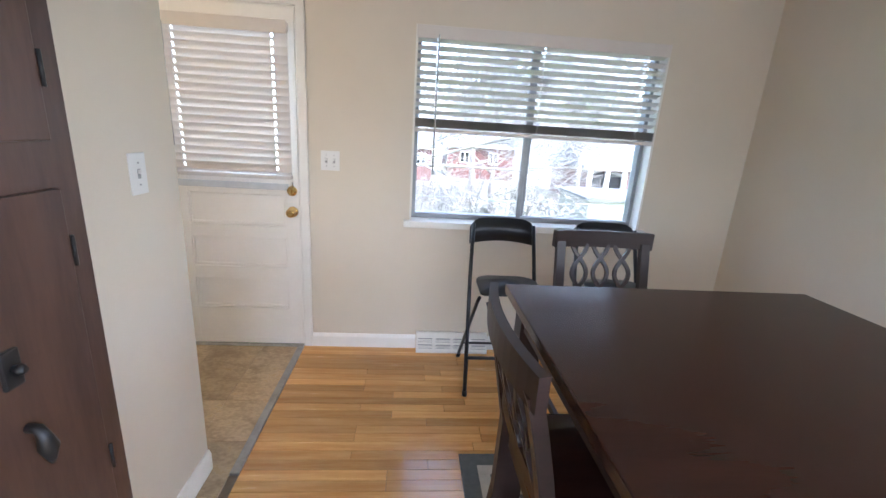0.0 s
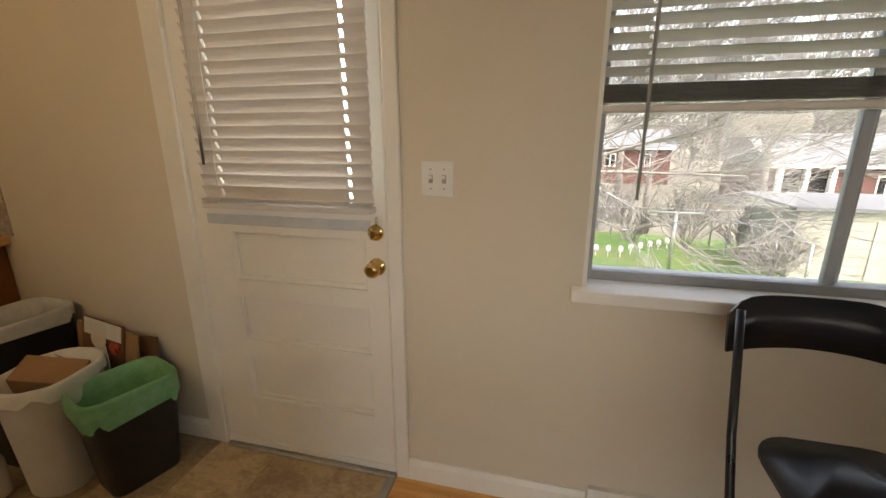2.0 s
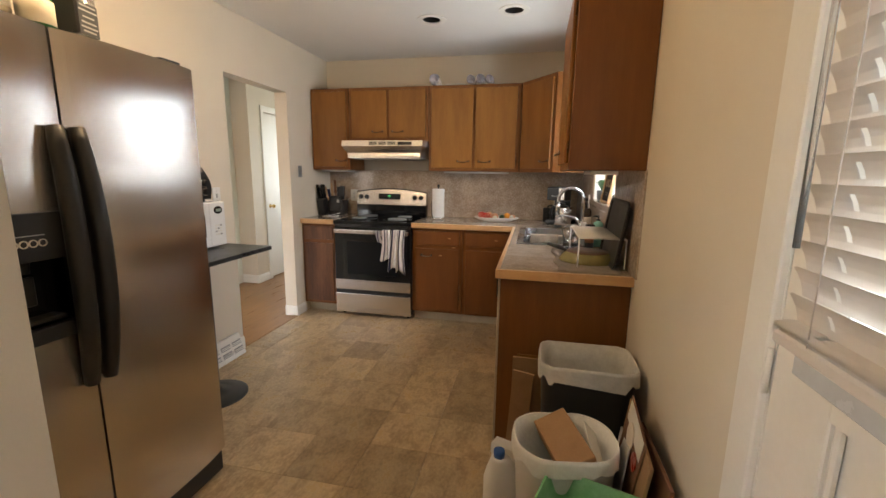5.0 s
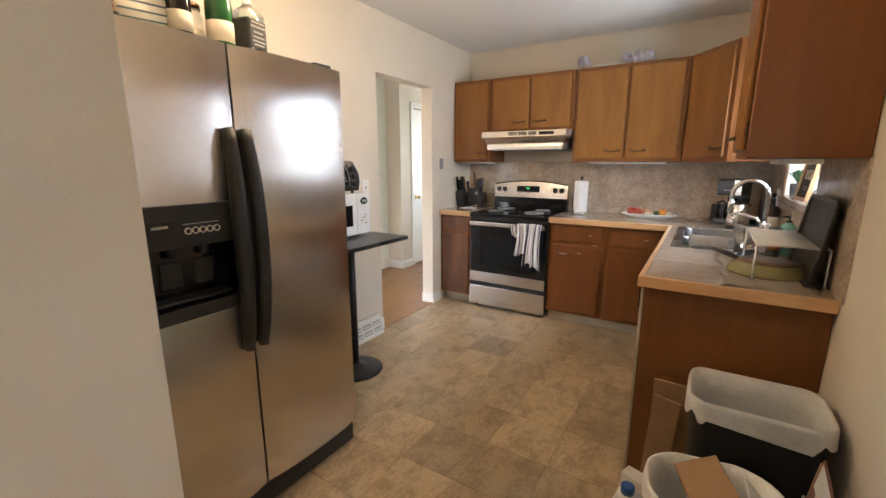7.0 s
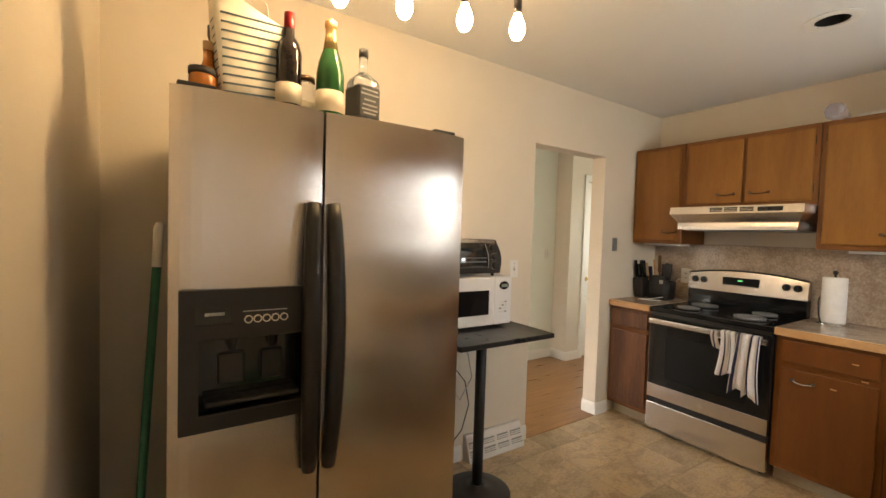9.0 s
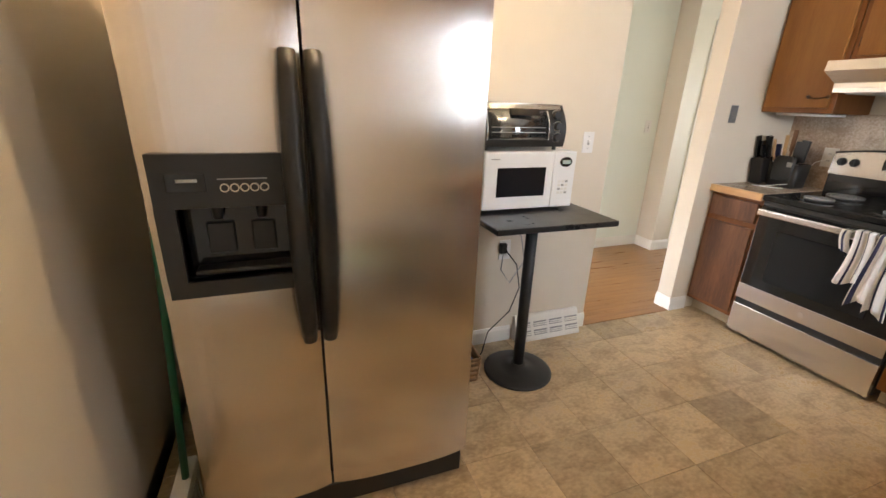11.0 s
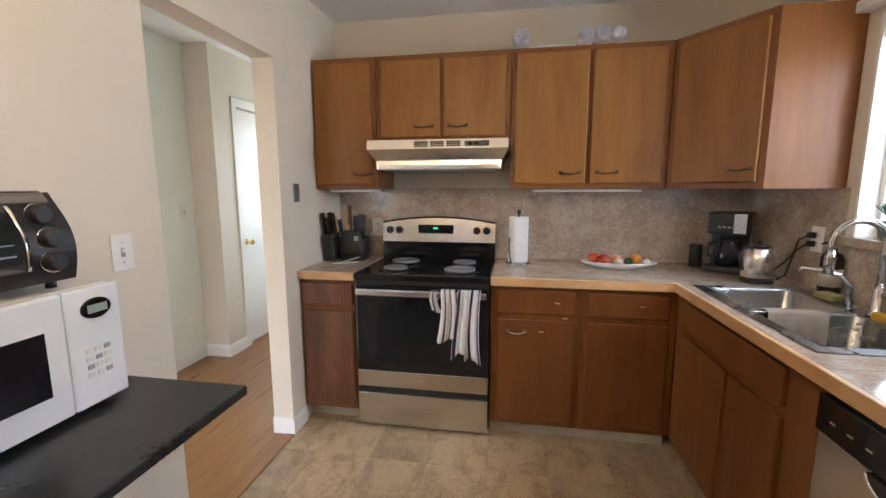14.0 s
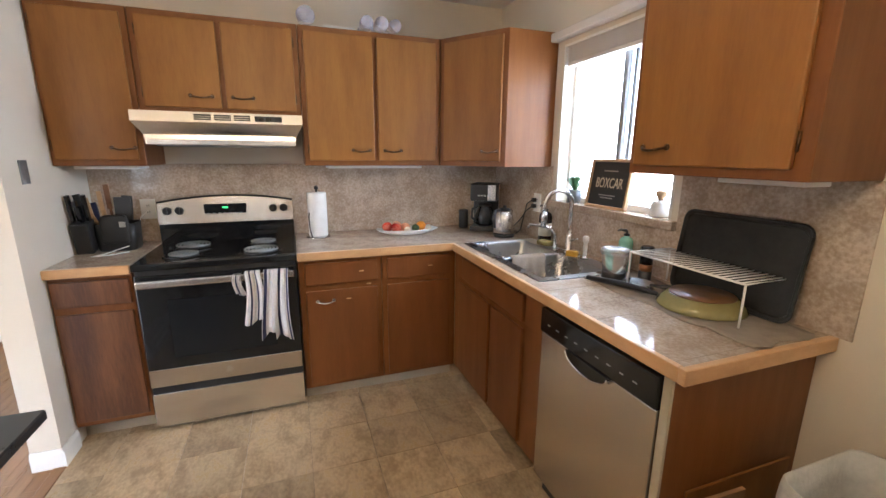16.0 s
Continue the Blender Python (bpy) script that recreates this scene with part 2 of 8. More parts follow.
mat("soap_amber_dark", (0.03, 0.02, 0.015), (0.04, 0.025, 0.02), rough=0.12, size=8)
mat("soap_teal", (0.22, 0.50, 0.42), (0.26, 0.54, 0.46), rough=0.2, size=8)
mat("copper_band", (0.48, 0.21, 0.09), (0.40, 0.17, 0.07), rough=0.3, metal=0.6, size=20)
mat("pale_wood", (0.55, 0.36, 0.19), (0.47, 0.29, 0.14), rough=0.5, size=3, stretch=(3, 3, 10), fine=30)
mat("slate_board", (0.020, 0.022, 0.026), (0.032, 0.034, 0.038), rough=0.6, size=8)
mat("leaf_green", (0.035, 0.10, 0.03), (0.06, 0.15, 0.05), rough=0.5, size=40)
mat("plant_pot", (0.10, 0.11, 0.12), (0.13, 0.14, 0.15), rough=0.5, size=9)
mat("lawn", (0.085, 0.17, 0.030), (0.17, 0.18, 0.07), rough=0.95, size=0.9, fine=14, bump=0.4, contrast=(0.42, 0.68))
mat("dry_ground", (0.17, 0.155, 0.115), (0.11, 0.10, 0.07), rough=0.95, size=0.8, fine=16, bump=0.3)
mat("bark", (0.13, 0.11, 0.10), (0.20, 0.18, 0.165), rough=0.9, size=12, fine=60, bump=0.4)
mat("twig", (0.15, 0.14, 0.13), (0.29, 0.27, 0.26), rough=0.9, size=12)
mat("red_brick", (0.125, 0.06, 0.05), (0.09, 0.042, 0.038), rough=0.85, size=9, fine=60, bump=0.3)
mat("grey_shingle", (0.11, 0.115, 0.125), (0.15, 0.155, 0.165), rough=0.9, size=6, fine=60, bump=0.3)
mat("shed_siding", (0.33, 0.32, 0.285), (0.27, 0.26, 0.23), rough=0.7, size=3)
mat("far_foliage", (0.05, 0.07, 0.035), (0.10, 0.10, 0.06), rough=0.95, size=3)
mat("fence_steel", (0.40, 0.41, 0.41), (0.34, 0.35, 0.35), rough=0.45, metal=0.8, size=9)
mat("yellow_paint", (0.55, 0.33, 0.02), (0.48, 0.28, 0.02), rough=0.5, size=6)
mat("caulk_tape", (0.62, 0.64, 0.66), (0.55, 0.57, 0.59), rough=0.25, size=14, fine=60, bump=0.3)
mat("can_black", (0.012, 0.011, 0.010), (0.018, 0.016, 0.015), rough=0.6, size=9)
steel = MATS["stainless"].node_tree
tan = steel.nodes.new("ShaderNodeTangent")
tan.direction_type, tan.axis = "RADIAL", "Z"
steel.links.new(tan.outputs[0], steel.nodes["Principled BSDF"].inputs["Tangent"])
steel.nodes["Principled BSDF"].inputs["Anisotropic"].default_value = 0.95
steel.nodes["Principled BSDF"].inputs["Anisotropic Rotation"].default_value = 0.0
plain("glass", (1, 1, 1), rough=0.0, trans=1.0)
plain("lilac_glass", (0.90, 0.86, 0.95), rough=0.10, trans=0.75)
plain("mirror_glass", (0.20, 0.21, 0.22), rough=0.13, metal=0.85)
plain("oven_glass", (0.012, 0.013, 0.015), rough=0.04)
plain("clear_plastic", (0.9, 0.92, 0.93), rough=0.08, trans=0.9)
plain("bulb_glow", (1, 0.8, 0.5), rough=0.3, emit=(1.0, 0.70, 0.38), power=85)
plain("display_green", (0.01, 0.02, 0.01), rough=0.2, emit=(0.15, 0.9, 0.25), power=0.5)
plain("display_grey", (0.30, 0.36, 0.32), rough=0.2)


# ---- building helpers ----
WM = {}


def box(bm, x0, x1, y0, y1, z0, z1, bev=0.0, seg=1):
    """A box between two corners, with chamfered or rounded edges."""
    t = bmesh.new() if bev else bm
    vs = [t.verts.new((x, y, z)) for z in (min(z0, z1), max(z0, z1)) for y in (min(y0, y1), max(y0, y1)) for x in (min(x0, x1), max(x0, x1))]
    for q in ((0, 2, 3, 1), (4, 5, 7, 6), (0, 1, 5, 4), (2, 6, 7, 3), (0, 4, 6, 2), (1, 3, 7, 5)):
        t.faces.new([vs[i] for i in q])
    if bev:
        bmesh.ops.bevel(t, geom=t.edges[:], offset=bev, segments=seg, profile=0.6, affect="EDGES")
        merge(bm, t)
    return bm


def merge(bm, t, m=None):
    """Adds the bmesh t to bm, moved by m."""
    m = m or Matrix.Identity(4)
    t.verts.index_update()
    vs = [bm.verts.new(m @ v.co) for v in t.verts]
    for f in t.faces:
        g = bm.faces.new([vs[v.index] for v in f.verts])
        g.smooth = f.smooth
    t.free()
    return bm


def ring(bm, c, u, v, r, n):
    return [bm.verts.new(c + u * (r * math.cos(2 * math.pi * i / n)) + v * (r * math.sin(2 * math.pi * i / n))) for i in range(n)]


def tube(bm, pts, r, n=8, caps=True, smooth=True):
    """A round bar along points; r is one radius or one for each point."""
    pts = [Vector(p) for p in pts]
    rs = r if isinstance(r, (list, tuple)) else [r] * len(pts)
    prev, u = None, None
    for i, p in enumerate(pts):
        d = (pts[min(i + 1, len(pts) - 1)] - pts[max(i - 1, 0)]).normalized()
        if u is None:
            u = d.cross(Vector((0, 0, 1)))
            if u.length < 1e-3:
                u = d.cross(Vector((0, 1, 0)))
        u = (u - d * u.dot(d)).normalized()
        w = d.cross(u)
        cur = ring(bm, p, u, w, rs[i], n)
        if prev:
            for k in range(n):
                f = bm.faces.new((prev[k], prev[(k + 1) % n], cur[(k + 1) % n], cur[k]))
                f.smooth = smooth
        elif caps:
            bm.faces.new(cur[::-1])
        prev = cur
    if caps:
        bm.faces.new(prev)
    return bm


def lathe(bm, prof, c=(0, 0, 0), n=24, smooth=True, axis="z"):
    """A turned shape: (radius, height) pairs from bottom to top."""
    c = Vector(c)
    ax = {"z": (Vector((1, 0, 0)), Vector((0, 1, 0)), Vector((0, 0, 1))), "y": (Vector((1, 0, 0)), Vector((0, 0, 1)), Vector((0, -1, 0))), "x": (Vector((0, 1, 0)), Vector((0, 0, 1)), Vector((1, 0, 0)))}[axis]
    prev = None
    for i, (r, h) in enumerate(prof):
        cur = ring(bm, c + ax[2] * h, ax[0], ax[1], max(r, 1e-4), n)
        if prev:
            for k in range(n):
                f = bm.faces.new((prev[k], prev[(k + 1) % n], cur[(k + 1) % n], cur[k]))
                f.smooth = smooth
        else:
            bm.faces.new(cur[::-1])
        prev = cur
    bm.faces.new(prev)
    return bm


def prism(bm, pts, z0, z1):
    """An upright prism over a polygon of (x, y)."""
    a = [bm.verts.new((x, y, z0)) for x, y in pts]
    b = [bm.verts.new((x, y, z1)) for x, y in pts]
    bm.faces.new(a[::-1])
    bm.faces.new(b)
    for i in range(len(pts)):
        j = (i + 1) % len(pts)
        bm.faces.new((a[i], a[j], b[j], b[i]))
    return bm


def slab(bm, f0, f1, xs, ys, zs, holes, plane="xz"):
    """A wall in the xz plane or a ceiling in the xy plane, with rectangular openings through it."""
    us = sorted({*xs, *[h[0] for h in holes], *[h[1] for h in holes]})
    second = zs if plane == "xz" else ys
    vs = sorted({*second, *[h[2] for h in holes], *[h[3] for h in holes]})
    for a, b in zip(us, us[1:]):
        for c, d in zip(vs, vs[1:]):
            mu, mv = (a + b) / 2, (c + d) / 2
            if any(h[0] < mu < h[1] and h[2] < mv < h[3] for h in holes):
                continue
            if plane == "xz":
                box(bm, a, b, f0, f1, c, d)
            else:
                box(bm, a, b, c, d, f0, f1)
    return bm


def mesh_of(name, bm, material):
    bmesh.ops.recalc_face_normals(bm, faces=bm.faces)
    me = bpy.data.meshes.new(name)
    bm.to_mesh(me)
    bm.free()
    me.materials.append(MATS[material])
    return me


def thing(name, label, category, x=0, y=0, z=0, rz=0, group="", kind=""):
    """A thing's base: an Empty that parents its parts."""
    ob = new(name)
    ob.empty_display_size = 0.1
    WM[ob.name] = pose(x, y, z, 0, 0, rz)
    ob.matrix_basis = WM[ob.name]
    return tagged(ob, label, category, group, kind)


def part(name, bm, material, parent, label="", local=False):
    """One mesh object under a thing or part; bm in world metres, or in the thing's own when local."""
    if not local:
        bm.transform(WM[parent.name].inverted())
    ob = new(name, mesh_of(name, bm, material))
    ob.parent = parent
    WM[ob.name] = WM[parent.name]
    return tagged(ob, label)


def solo(name, bm, material, label, category="", kind="", group=""):
    """A thing of one mesh."""
    ob = new(name, mesh_of(name, bm, material))
    WM[ob.name] = Matrix.Identity(4)
    return tagged(ob, label, category, group, kind)


def B(*a, **k):
    return box(bmesh.new(), *a, **k)


def T(*a, **k):
    return tube(bmesh.new(), *a, **k)


def L(*a, **k):
    return lathe(bmesh.new(), *a, **k)


def arc(c, r, a0, a1, n, plane="xz"):
    out = []
    for i in range(n + 1):
        a = radians(a0 + (a1 - a0) * i / n)
        p, q = r * math.cos(a), r * math.sin(a)
        out.append((c[0] + p, c[1], c[2] + q) if plane == "xz" else (c[0] + p, c[1] + q, c[2]) if plane == "xy" else (c[0], c[1] + p, c[2] + q))
    return out


def words(body, size, m, material, parent, name="lettering", depth=0.0008):
    """Raised lettering as a mesh in the built-in font, centred on m."""
    cu = bpy.data.curves.new(name, "FONT")
    cu.body, cu.size, cu.extrude, cu.align_x, cu.align_y = body, size, depth, "CENTER", "CENTER"
    tmp = bpy.data.objects.new(name, cu)
    me = bpy.data.meshes.new_from_object(tmp)
    bpy.data.objects.remove(tmp)
    me.transform(m)
    me.transform(WM[parent.name].inverted())
    me.materials.clear()
    me.materials.append(MATS[material])
    ob = new(name, me)
    ob.parent = parent
    return ob

# ---- the setting ----
NY, SY, WX, EX, CZ = 2.66, 0.02, -5.05, 1.98, 2.50
wn_ = slab(bmesh.new(), NY, NY + 0.18, (-5.25, 2.18), None, (-1.6, CZ), [(-1.66, -0.837, -0.01, 2.05), (-0.165, 1.345, 0.895, 2.02), (-4.25, -3.40, 1.19, 2.08)])
solo("wall_north", wn_, "wall_paint", "tan painted plaster wall with door and windows", "wall", "structure")
solo("wall_west", B(WX - 0.2, WX, -0.1, NY, -0.05, CZ), "wall_paint", "tan painted kitchen end wall", "wall", "structure")
ws = slab(bmesh.new(), SY - 0.12, SY, (WX, -1.19), None, (-0.05, CZ), [(-4.28, -3.507, -0.06, 2.06)])
solo("wall_south", ws, "wall_paint", "tan painted kitchen wall with hall opening", "wall", "structure")
solo("wall_partition", B(-1.19, -0.97, -0.6, 1.585, -0.05, CZ), "wall_paint", "painted partition wall between dining room and kitchen", "wall", "structure")
we = B(EX, EX + 0.2, -0.35, NY, -0.05, CZ)
box(we, EX, EX + 0.2, -4.6, -2.65, -0.05, CZ)
# The gap between these pieces is unseen, added for the east fill lamp.
box(we, EX, EX + 0.2, -2.65, -0.35, -0.05, 0.65)
box(we, EX, EX + 0.2, -2.65, -0.35, 2.15, CZ)
solo("wall_east", we, "wall_paint", "tan painted dining room side wall", "wall", "structure")
# Unseen closing wall; its opening is added to admit the living room fill.
wl_ = slab(bmesh.new(), -4.8, -4.6, (-6.8, 2.18), None, (-0.05, CZ), [(-2.9, 0.9, 0.6, 2.15)])
solo("wall_living", wl_, "wall_paint", "tan painted wall closing the living room", "wall", "structure")
hall = B(-5.22, -4.3, -1.45, -1.30, -0.05, CZ)
solo("wall_hall_south", hall, "daylit_wall_paint", "painted hall wall with a jog, daylight tinted into it", "wall", "structure")
hd = slab(bmesh.new(), -1.20, -1.08, (-6.8, -5.22), None, (-0.05, CZ), [(-6.16, -5.48, -0.06, 2.08)])
box(hd, -6.8, -5.22, -1.35, -1.25, -0.05, CZ)
box(hd, -5.34, -5.22, -1.25, -1.20, -0.05, CZ)
solo("wall_hall_door", hd, "wall_paint", "cream painted hall wall around a door", "wall", "structure")
# Unseen end wall; the gap left in it is made up for the fill lamp.
whe = B(-6.8, -6.65, -4.6, -0.95, -0.05, CZ)
box(whe, -6.8, -6.65, -0.25, 0.0, -0.05, CZ)
box(whe, -6.8, -6.65, -0.95, -0.25, -0.05, 0.95)
box(whe, -6.8, -6.65, -0.95, -0.25, 2.05, CZ)
solo("wall_hall_end", whe, "daylit_wall_paint", "unseen wall closing the hall's end, daylight tinted into it", "wall", "structure")
solo("wall_hall_north", B(-6.65, -5.25, -0.10, 0.02, -0.05, CZ), "daylit_wall_paint", "painted hall wall behind the kitchen, daylight tinted into it", "wall", "structure")
solo("wall_room_divider", B(-4.3, -4.15, -4.6, -1.30, -0.05, CZ), "daylit_wall_paint", "painted wall between hall rooms and living room, daylight tinted into it", "wall", "structure")
CANS = [(-4.06, 1.39), (-3.98, 2.0)]
ce = slab(bmesh.new(), CZ, CZ + 0.15, (-6.8, 2.18), (-4.8, 2.84), None, [(x - 0.07, x + 0.07, y - 0.07, y + 0.07) for x, y in CANS], plane="xy")
solo("ceiling", ce, "ceiling_paint", "white painted plaster ceiling", "ceiling", "structure")
solo("floor", B(-6.8, 2.18, -4.8, 2.86, -0.15, -0.012), "tile_joint", "floor slab under tile and planks", "floor", "structure")


def run(bm, a, b, t, h):
    """Baseboard along a wall from a to b, standing t proud to the left of the way."""
    a, b = Vector((*a, 0)), Vector((*b, 0))
    d = (b - a).normalized()
    nrm = Vector((-d.y, d.x, 0))
    prof = [(0, 0), (t, 0), (t, h * 0.78), (t * 0.45, h), (0, h)]
    va = [bm.verts.new(a + nrm * p + Vector((0, 0, q))) for p, q in prof]
    vb = [bm.verts.new(b + nrm * p + Vector((0, 0, q))) for p, q in prof]
    n = len(prof)
    for i in range(n):
        bm.faces.new((va[i], va[(i + 1) % n], vb[(i + 1) % n], vb[i]))
    bm.faces.new(va[::-1])
    bm.faces.new(vb)
    return bm


bb = bmesh.new()
for a, b in [((-0.78, NY), (-0.09, NY)), ((0.41, NY), (EX, NY)), ((-2.75, NY), (-1.76, NY)), ((EX, NY), (EX, -4.6))]:
    run(bb, b, a, 0.014, 0.095) if a[1] == b[1] else run(bb, b, a, 0.014, 0.095)
solo("baseboard", bb, "trim_paint", "white painted baseboard on the dining and kitchen walls", "baseboard", "structure")
bb = bmesh.new()
run(bb, (-1.19, SY), (-1.2 - 1.75, SY), -0.014, 0.095)
run(bb, (-3.43, SY), (-3.507, SY), -0.014, 0.095)
run(bb, (-3.507, SY), (-3.507, SY - 0.12), -0.014, 0.095)
run(bb, (-4.28, SY - 0.12), (-4.28, SY), -0.014, 0.095)
run(bb, (-4.266, SY), (-4.42, SY), -0.014, 0.095)
run(bb, (-0.97, 1.13), (-0.97, 1.585), -0.014, 0.095)
run(bb, (-0.97, 1.585), (-1.19, 1.585), 0.014, 0.095)
run(bb, (-1.19, 1.585), (-1.19, SY), 0.014, 0.095)
run(bb, (-4.3, -1.30), (-5.22, -1.30), -0.014, 0.10)
run(bb, (-5.22, -1.30), (-5.22, -1.08), -0.014, 0.10)
run(bb, (-5.206, -1.08), (-5.435, -1.08), -0.014, 0.10)
solo("baseboard_south", bb, "trim_paint", "white painted baseboard on the kitchen and hall walls", "baseboard", "structure")
solo("floor_strip", B(-0.875, -0.835, 1.55, NY - 0.01, -0.01, 0.006, bev=0.003), "zinc_strip", "worn zinc threshold strip between tile and wood", "threshold", "structure")
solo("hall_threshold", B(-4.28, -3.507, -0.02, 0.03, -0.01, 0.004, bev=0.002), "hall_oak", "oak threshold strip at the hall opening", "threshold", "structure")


def ringmesh(x, y, z0, z1, r0, r1, n=28):
    b = bmesh.new()
    prof = [(r0, z0), (r1, z0), (r1, z1), (r0, z1)]
    rows = [ring(b, Vector((x, y, z)), Vector((1, 0, 0)), Vector((0, 1, 0)), r, n) for r, z in prof]
    for i in range(4):
        p, q = rows[i], rows[(i + 1) % 4]
        for k in range(n):
            b.faces.new((p[k], p[(k + 1) % n], q[(k + 1) % n], q[k]))
    return b


for x, y in CANS:
    t = thing("recessed_light", "unlit recessed ceiling light with a white trim ring", "ceiling light", x, y, CZ, group="recessed ceiling lights")
    part("trim_ring", ringmesh(x, y, CZ - 0.007, CZ - 0.001, 0.068, 0.108), "trim_paint", t)
    b = ringmesh(x, y, CZ - 0.001, CZ + 0.12, 0.062, 0.066)
    lathe(b, [(0.062, 0.11), (0.062, 0.115)], (x, y, CZ), 24)
    part("baffle", b, "can_black", t, "black baffle")


# ---- back door ----
door = thing("door_1", "white painted half-glazed back door with three horizontal panels", "door", -1.25, NY + 0.02, 0, kind="structure")
d = bmesh.new()
DX0, DX1, DY0, DY1 = -1.657, -0.840, NY - 0.004, NY + 0.040
ST = [DX0, -1.50, -0.925, DX1]
rails = [0.012, 0.265, 0.465, 0.545, 0.742, 0.815, 1.015, 1.12, 1.94, 2.047]
box(d, ST[0], ST[1], DY0, DY1, 0.012, 2.047, bev=0.003)
box(d, ST[2], ST[3], DY0, DY1, 0.012, 2.047, bev=0.003)
for a, b in ((0, 1), (2, 3), (4, 5), (6, 7), (8, 9)):
    box(d, ST[1] - 0.002, ST[2] + 0.002, DY0 + 0.0005, DY1 - 0.0005, rails[a], rails[b])
part("stile_and_rail", d, "door_paint", door)
for a, b in ((0.265, 0.465), (0.545, 0.742), (0.815, 1.015)):
    p = B(ST[1], ST[2], DY0 + 0.022, DY0 + 0.030, a, b)
    # sloped sticking round the panel
    for z0, z1, s in ((a, a + 0.022, 1), (b - 0.008, b, -1)):
        box(p, ST[1], ST[2], DY0 + 0.010, DY0 + 0.023, z0, z1, bev=0.005)
    box(p, ST[1], ST[1] + 0.012, DY0 + 0.006, DY0 + 0.02, a, b, bev=0.004)
    box(p, ST[2] - 0.012, ST[2], DY0 + 0.006, DY0 + 0.02, a, b, bev=0.004)
    part("panel", p, "door_paint", door)
pane = part("pane", B(ST[1], ST[2], DY0 + 0.02, DY0 + 0.025, 1.12, 1.94), "glass", door)
pane.visible_shadow = False
for z, r, nm in ((1.043, 0.030, "deadbolt"), (0.915, 0.033, "knob")):
    k = bmesh.new()
    lathe(k, [(r, 0.0), (r, 0.006), (r * 0.85, 0.010), (0.014, 0.014), (0.013, 0.03)] + ([(0.024, 0.034), (0.029, 0.045), (0.027, 0.058), (0.016, 0.066)] if nm == "knob" else []), (-0.882, DY0, z), 28, axis="y")
    if nm == "deadbolt":
        box(k, -0.887, -0.877, DY0 - 0.045, DY0 - 0.02, z - 0.018, z + 0.018, bev=0.003)
    part(nm, k, "brass", door, "polished brass " + nm)
for z in (0.36, 1.02, 1.80):
    part("hinge", T([(DX0 - 0.004, DY0 - 0.008, z - 0.045), (DX0 - 0.004, DY0 - 0.008, z + 0.045)], 0.006, 8), "trim_paint", door)
part("sweep", B(DX0, DX1, DY0 - 0.006, DY0, 0.014, 0.045, bev=0.002), "door_paint", door)
part("seal_strip", B(-1.60, -0.90, DY0 - 0.004, DY0 + 0.002, 1.045, 1.085, bev=0.002), "caulk_tape", door, "clear plastic sealing strip")
part("latch_pin", T([(-0.876, DY0 - 0.006, 1.072), (-0.876, DY0 - 0.006, 1.10)], 0.005, 8), "chrome", door)
cs = bmesh.new()
for x0, x1 in ((-1.755, -1.664), (-0.832, -0.780)):
    box(cs, x0, x1, NY - 0.018, NY, 0, 2.14, bev=0.004)
box(cs, -1.755, -0.780, NY - 0.019, NY, 2.058, 2.14, bev=0.004)
for x0, x1 in ((-1.668, -1.6585), (-0.8385, -0.829)):
    box(cs, x0, x1, NY - 0.004, NY + 0.12, 0, 2.055)
box(cs, -1.66, -0.837, NY - 0.003, NY + 0.12, 2.048, 2.058)
solo("door_casing", cs, "trim_paint", "white painted casing around the back door", "door frame", "structure")
solo("door_sill", B(-1.66, -0.837, NY - 0.03, NY + 0.12, -0.01, 0.012, bev=0.004), "zinc_strip", "worn metal sill under the back door", "threshold", "structure")
solo("storm_door", B(-1.66, -0.837, NY + 0.13, NY + 0.15, 0.0, 1.05), "trim_paint", "white lower panel of an outer storm door", "door", "structure")


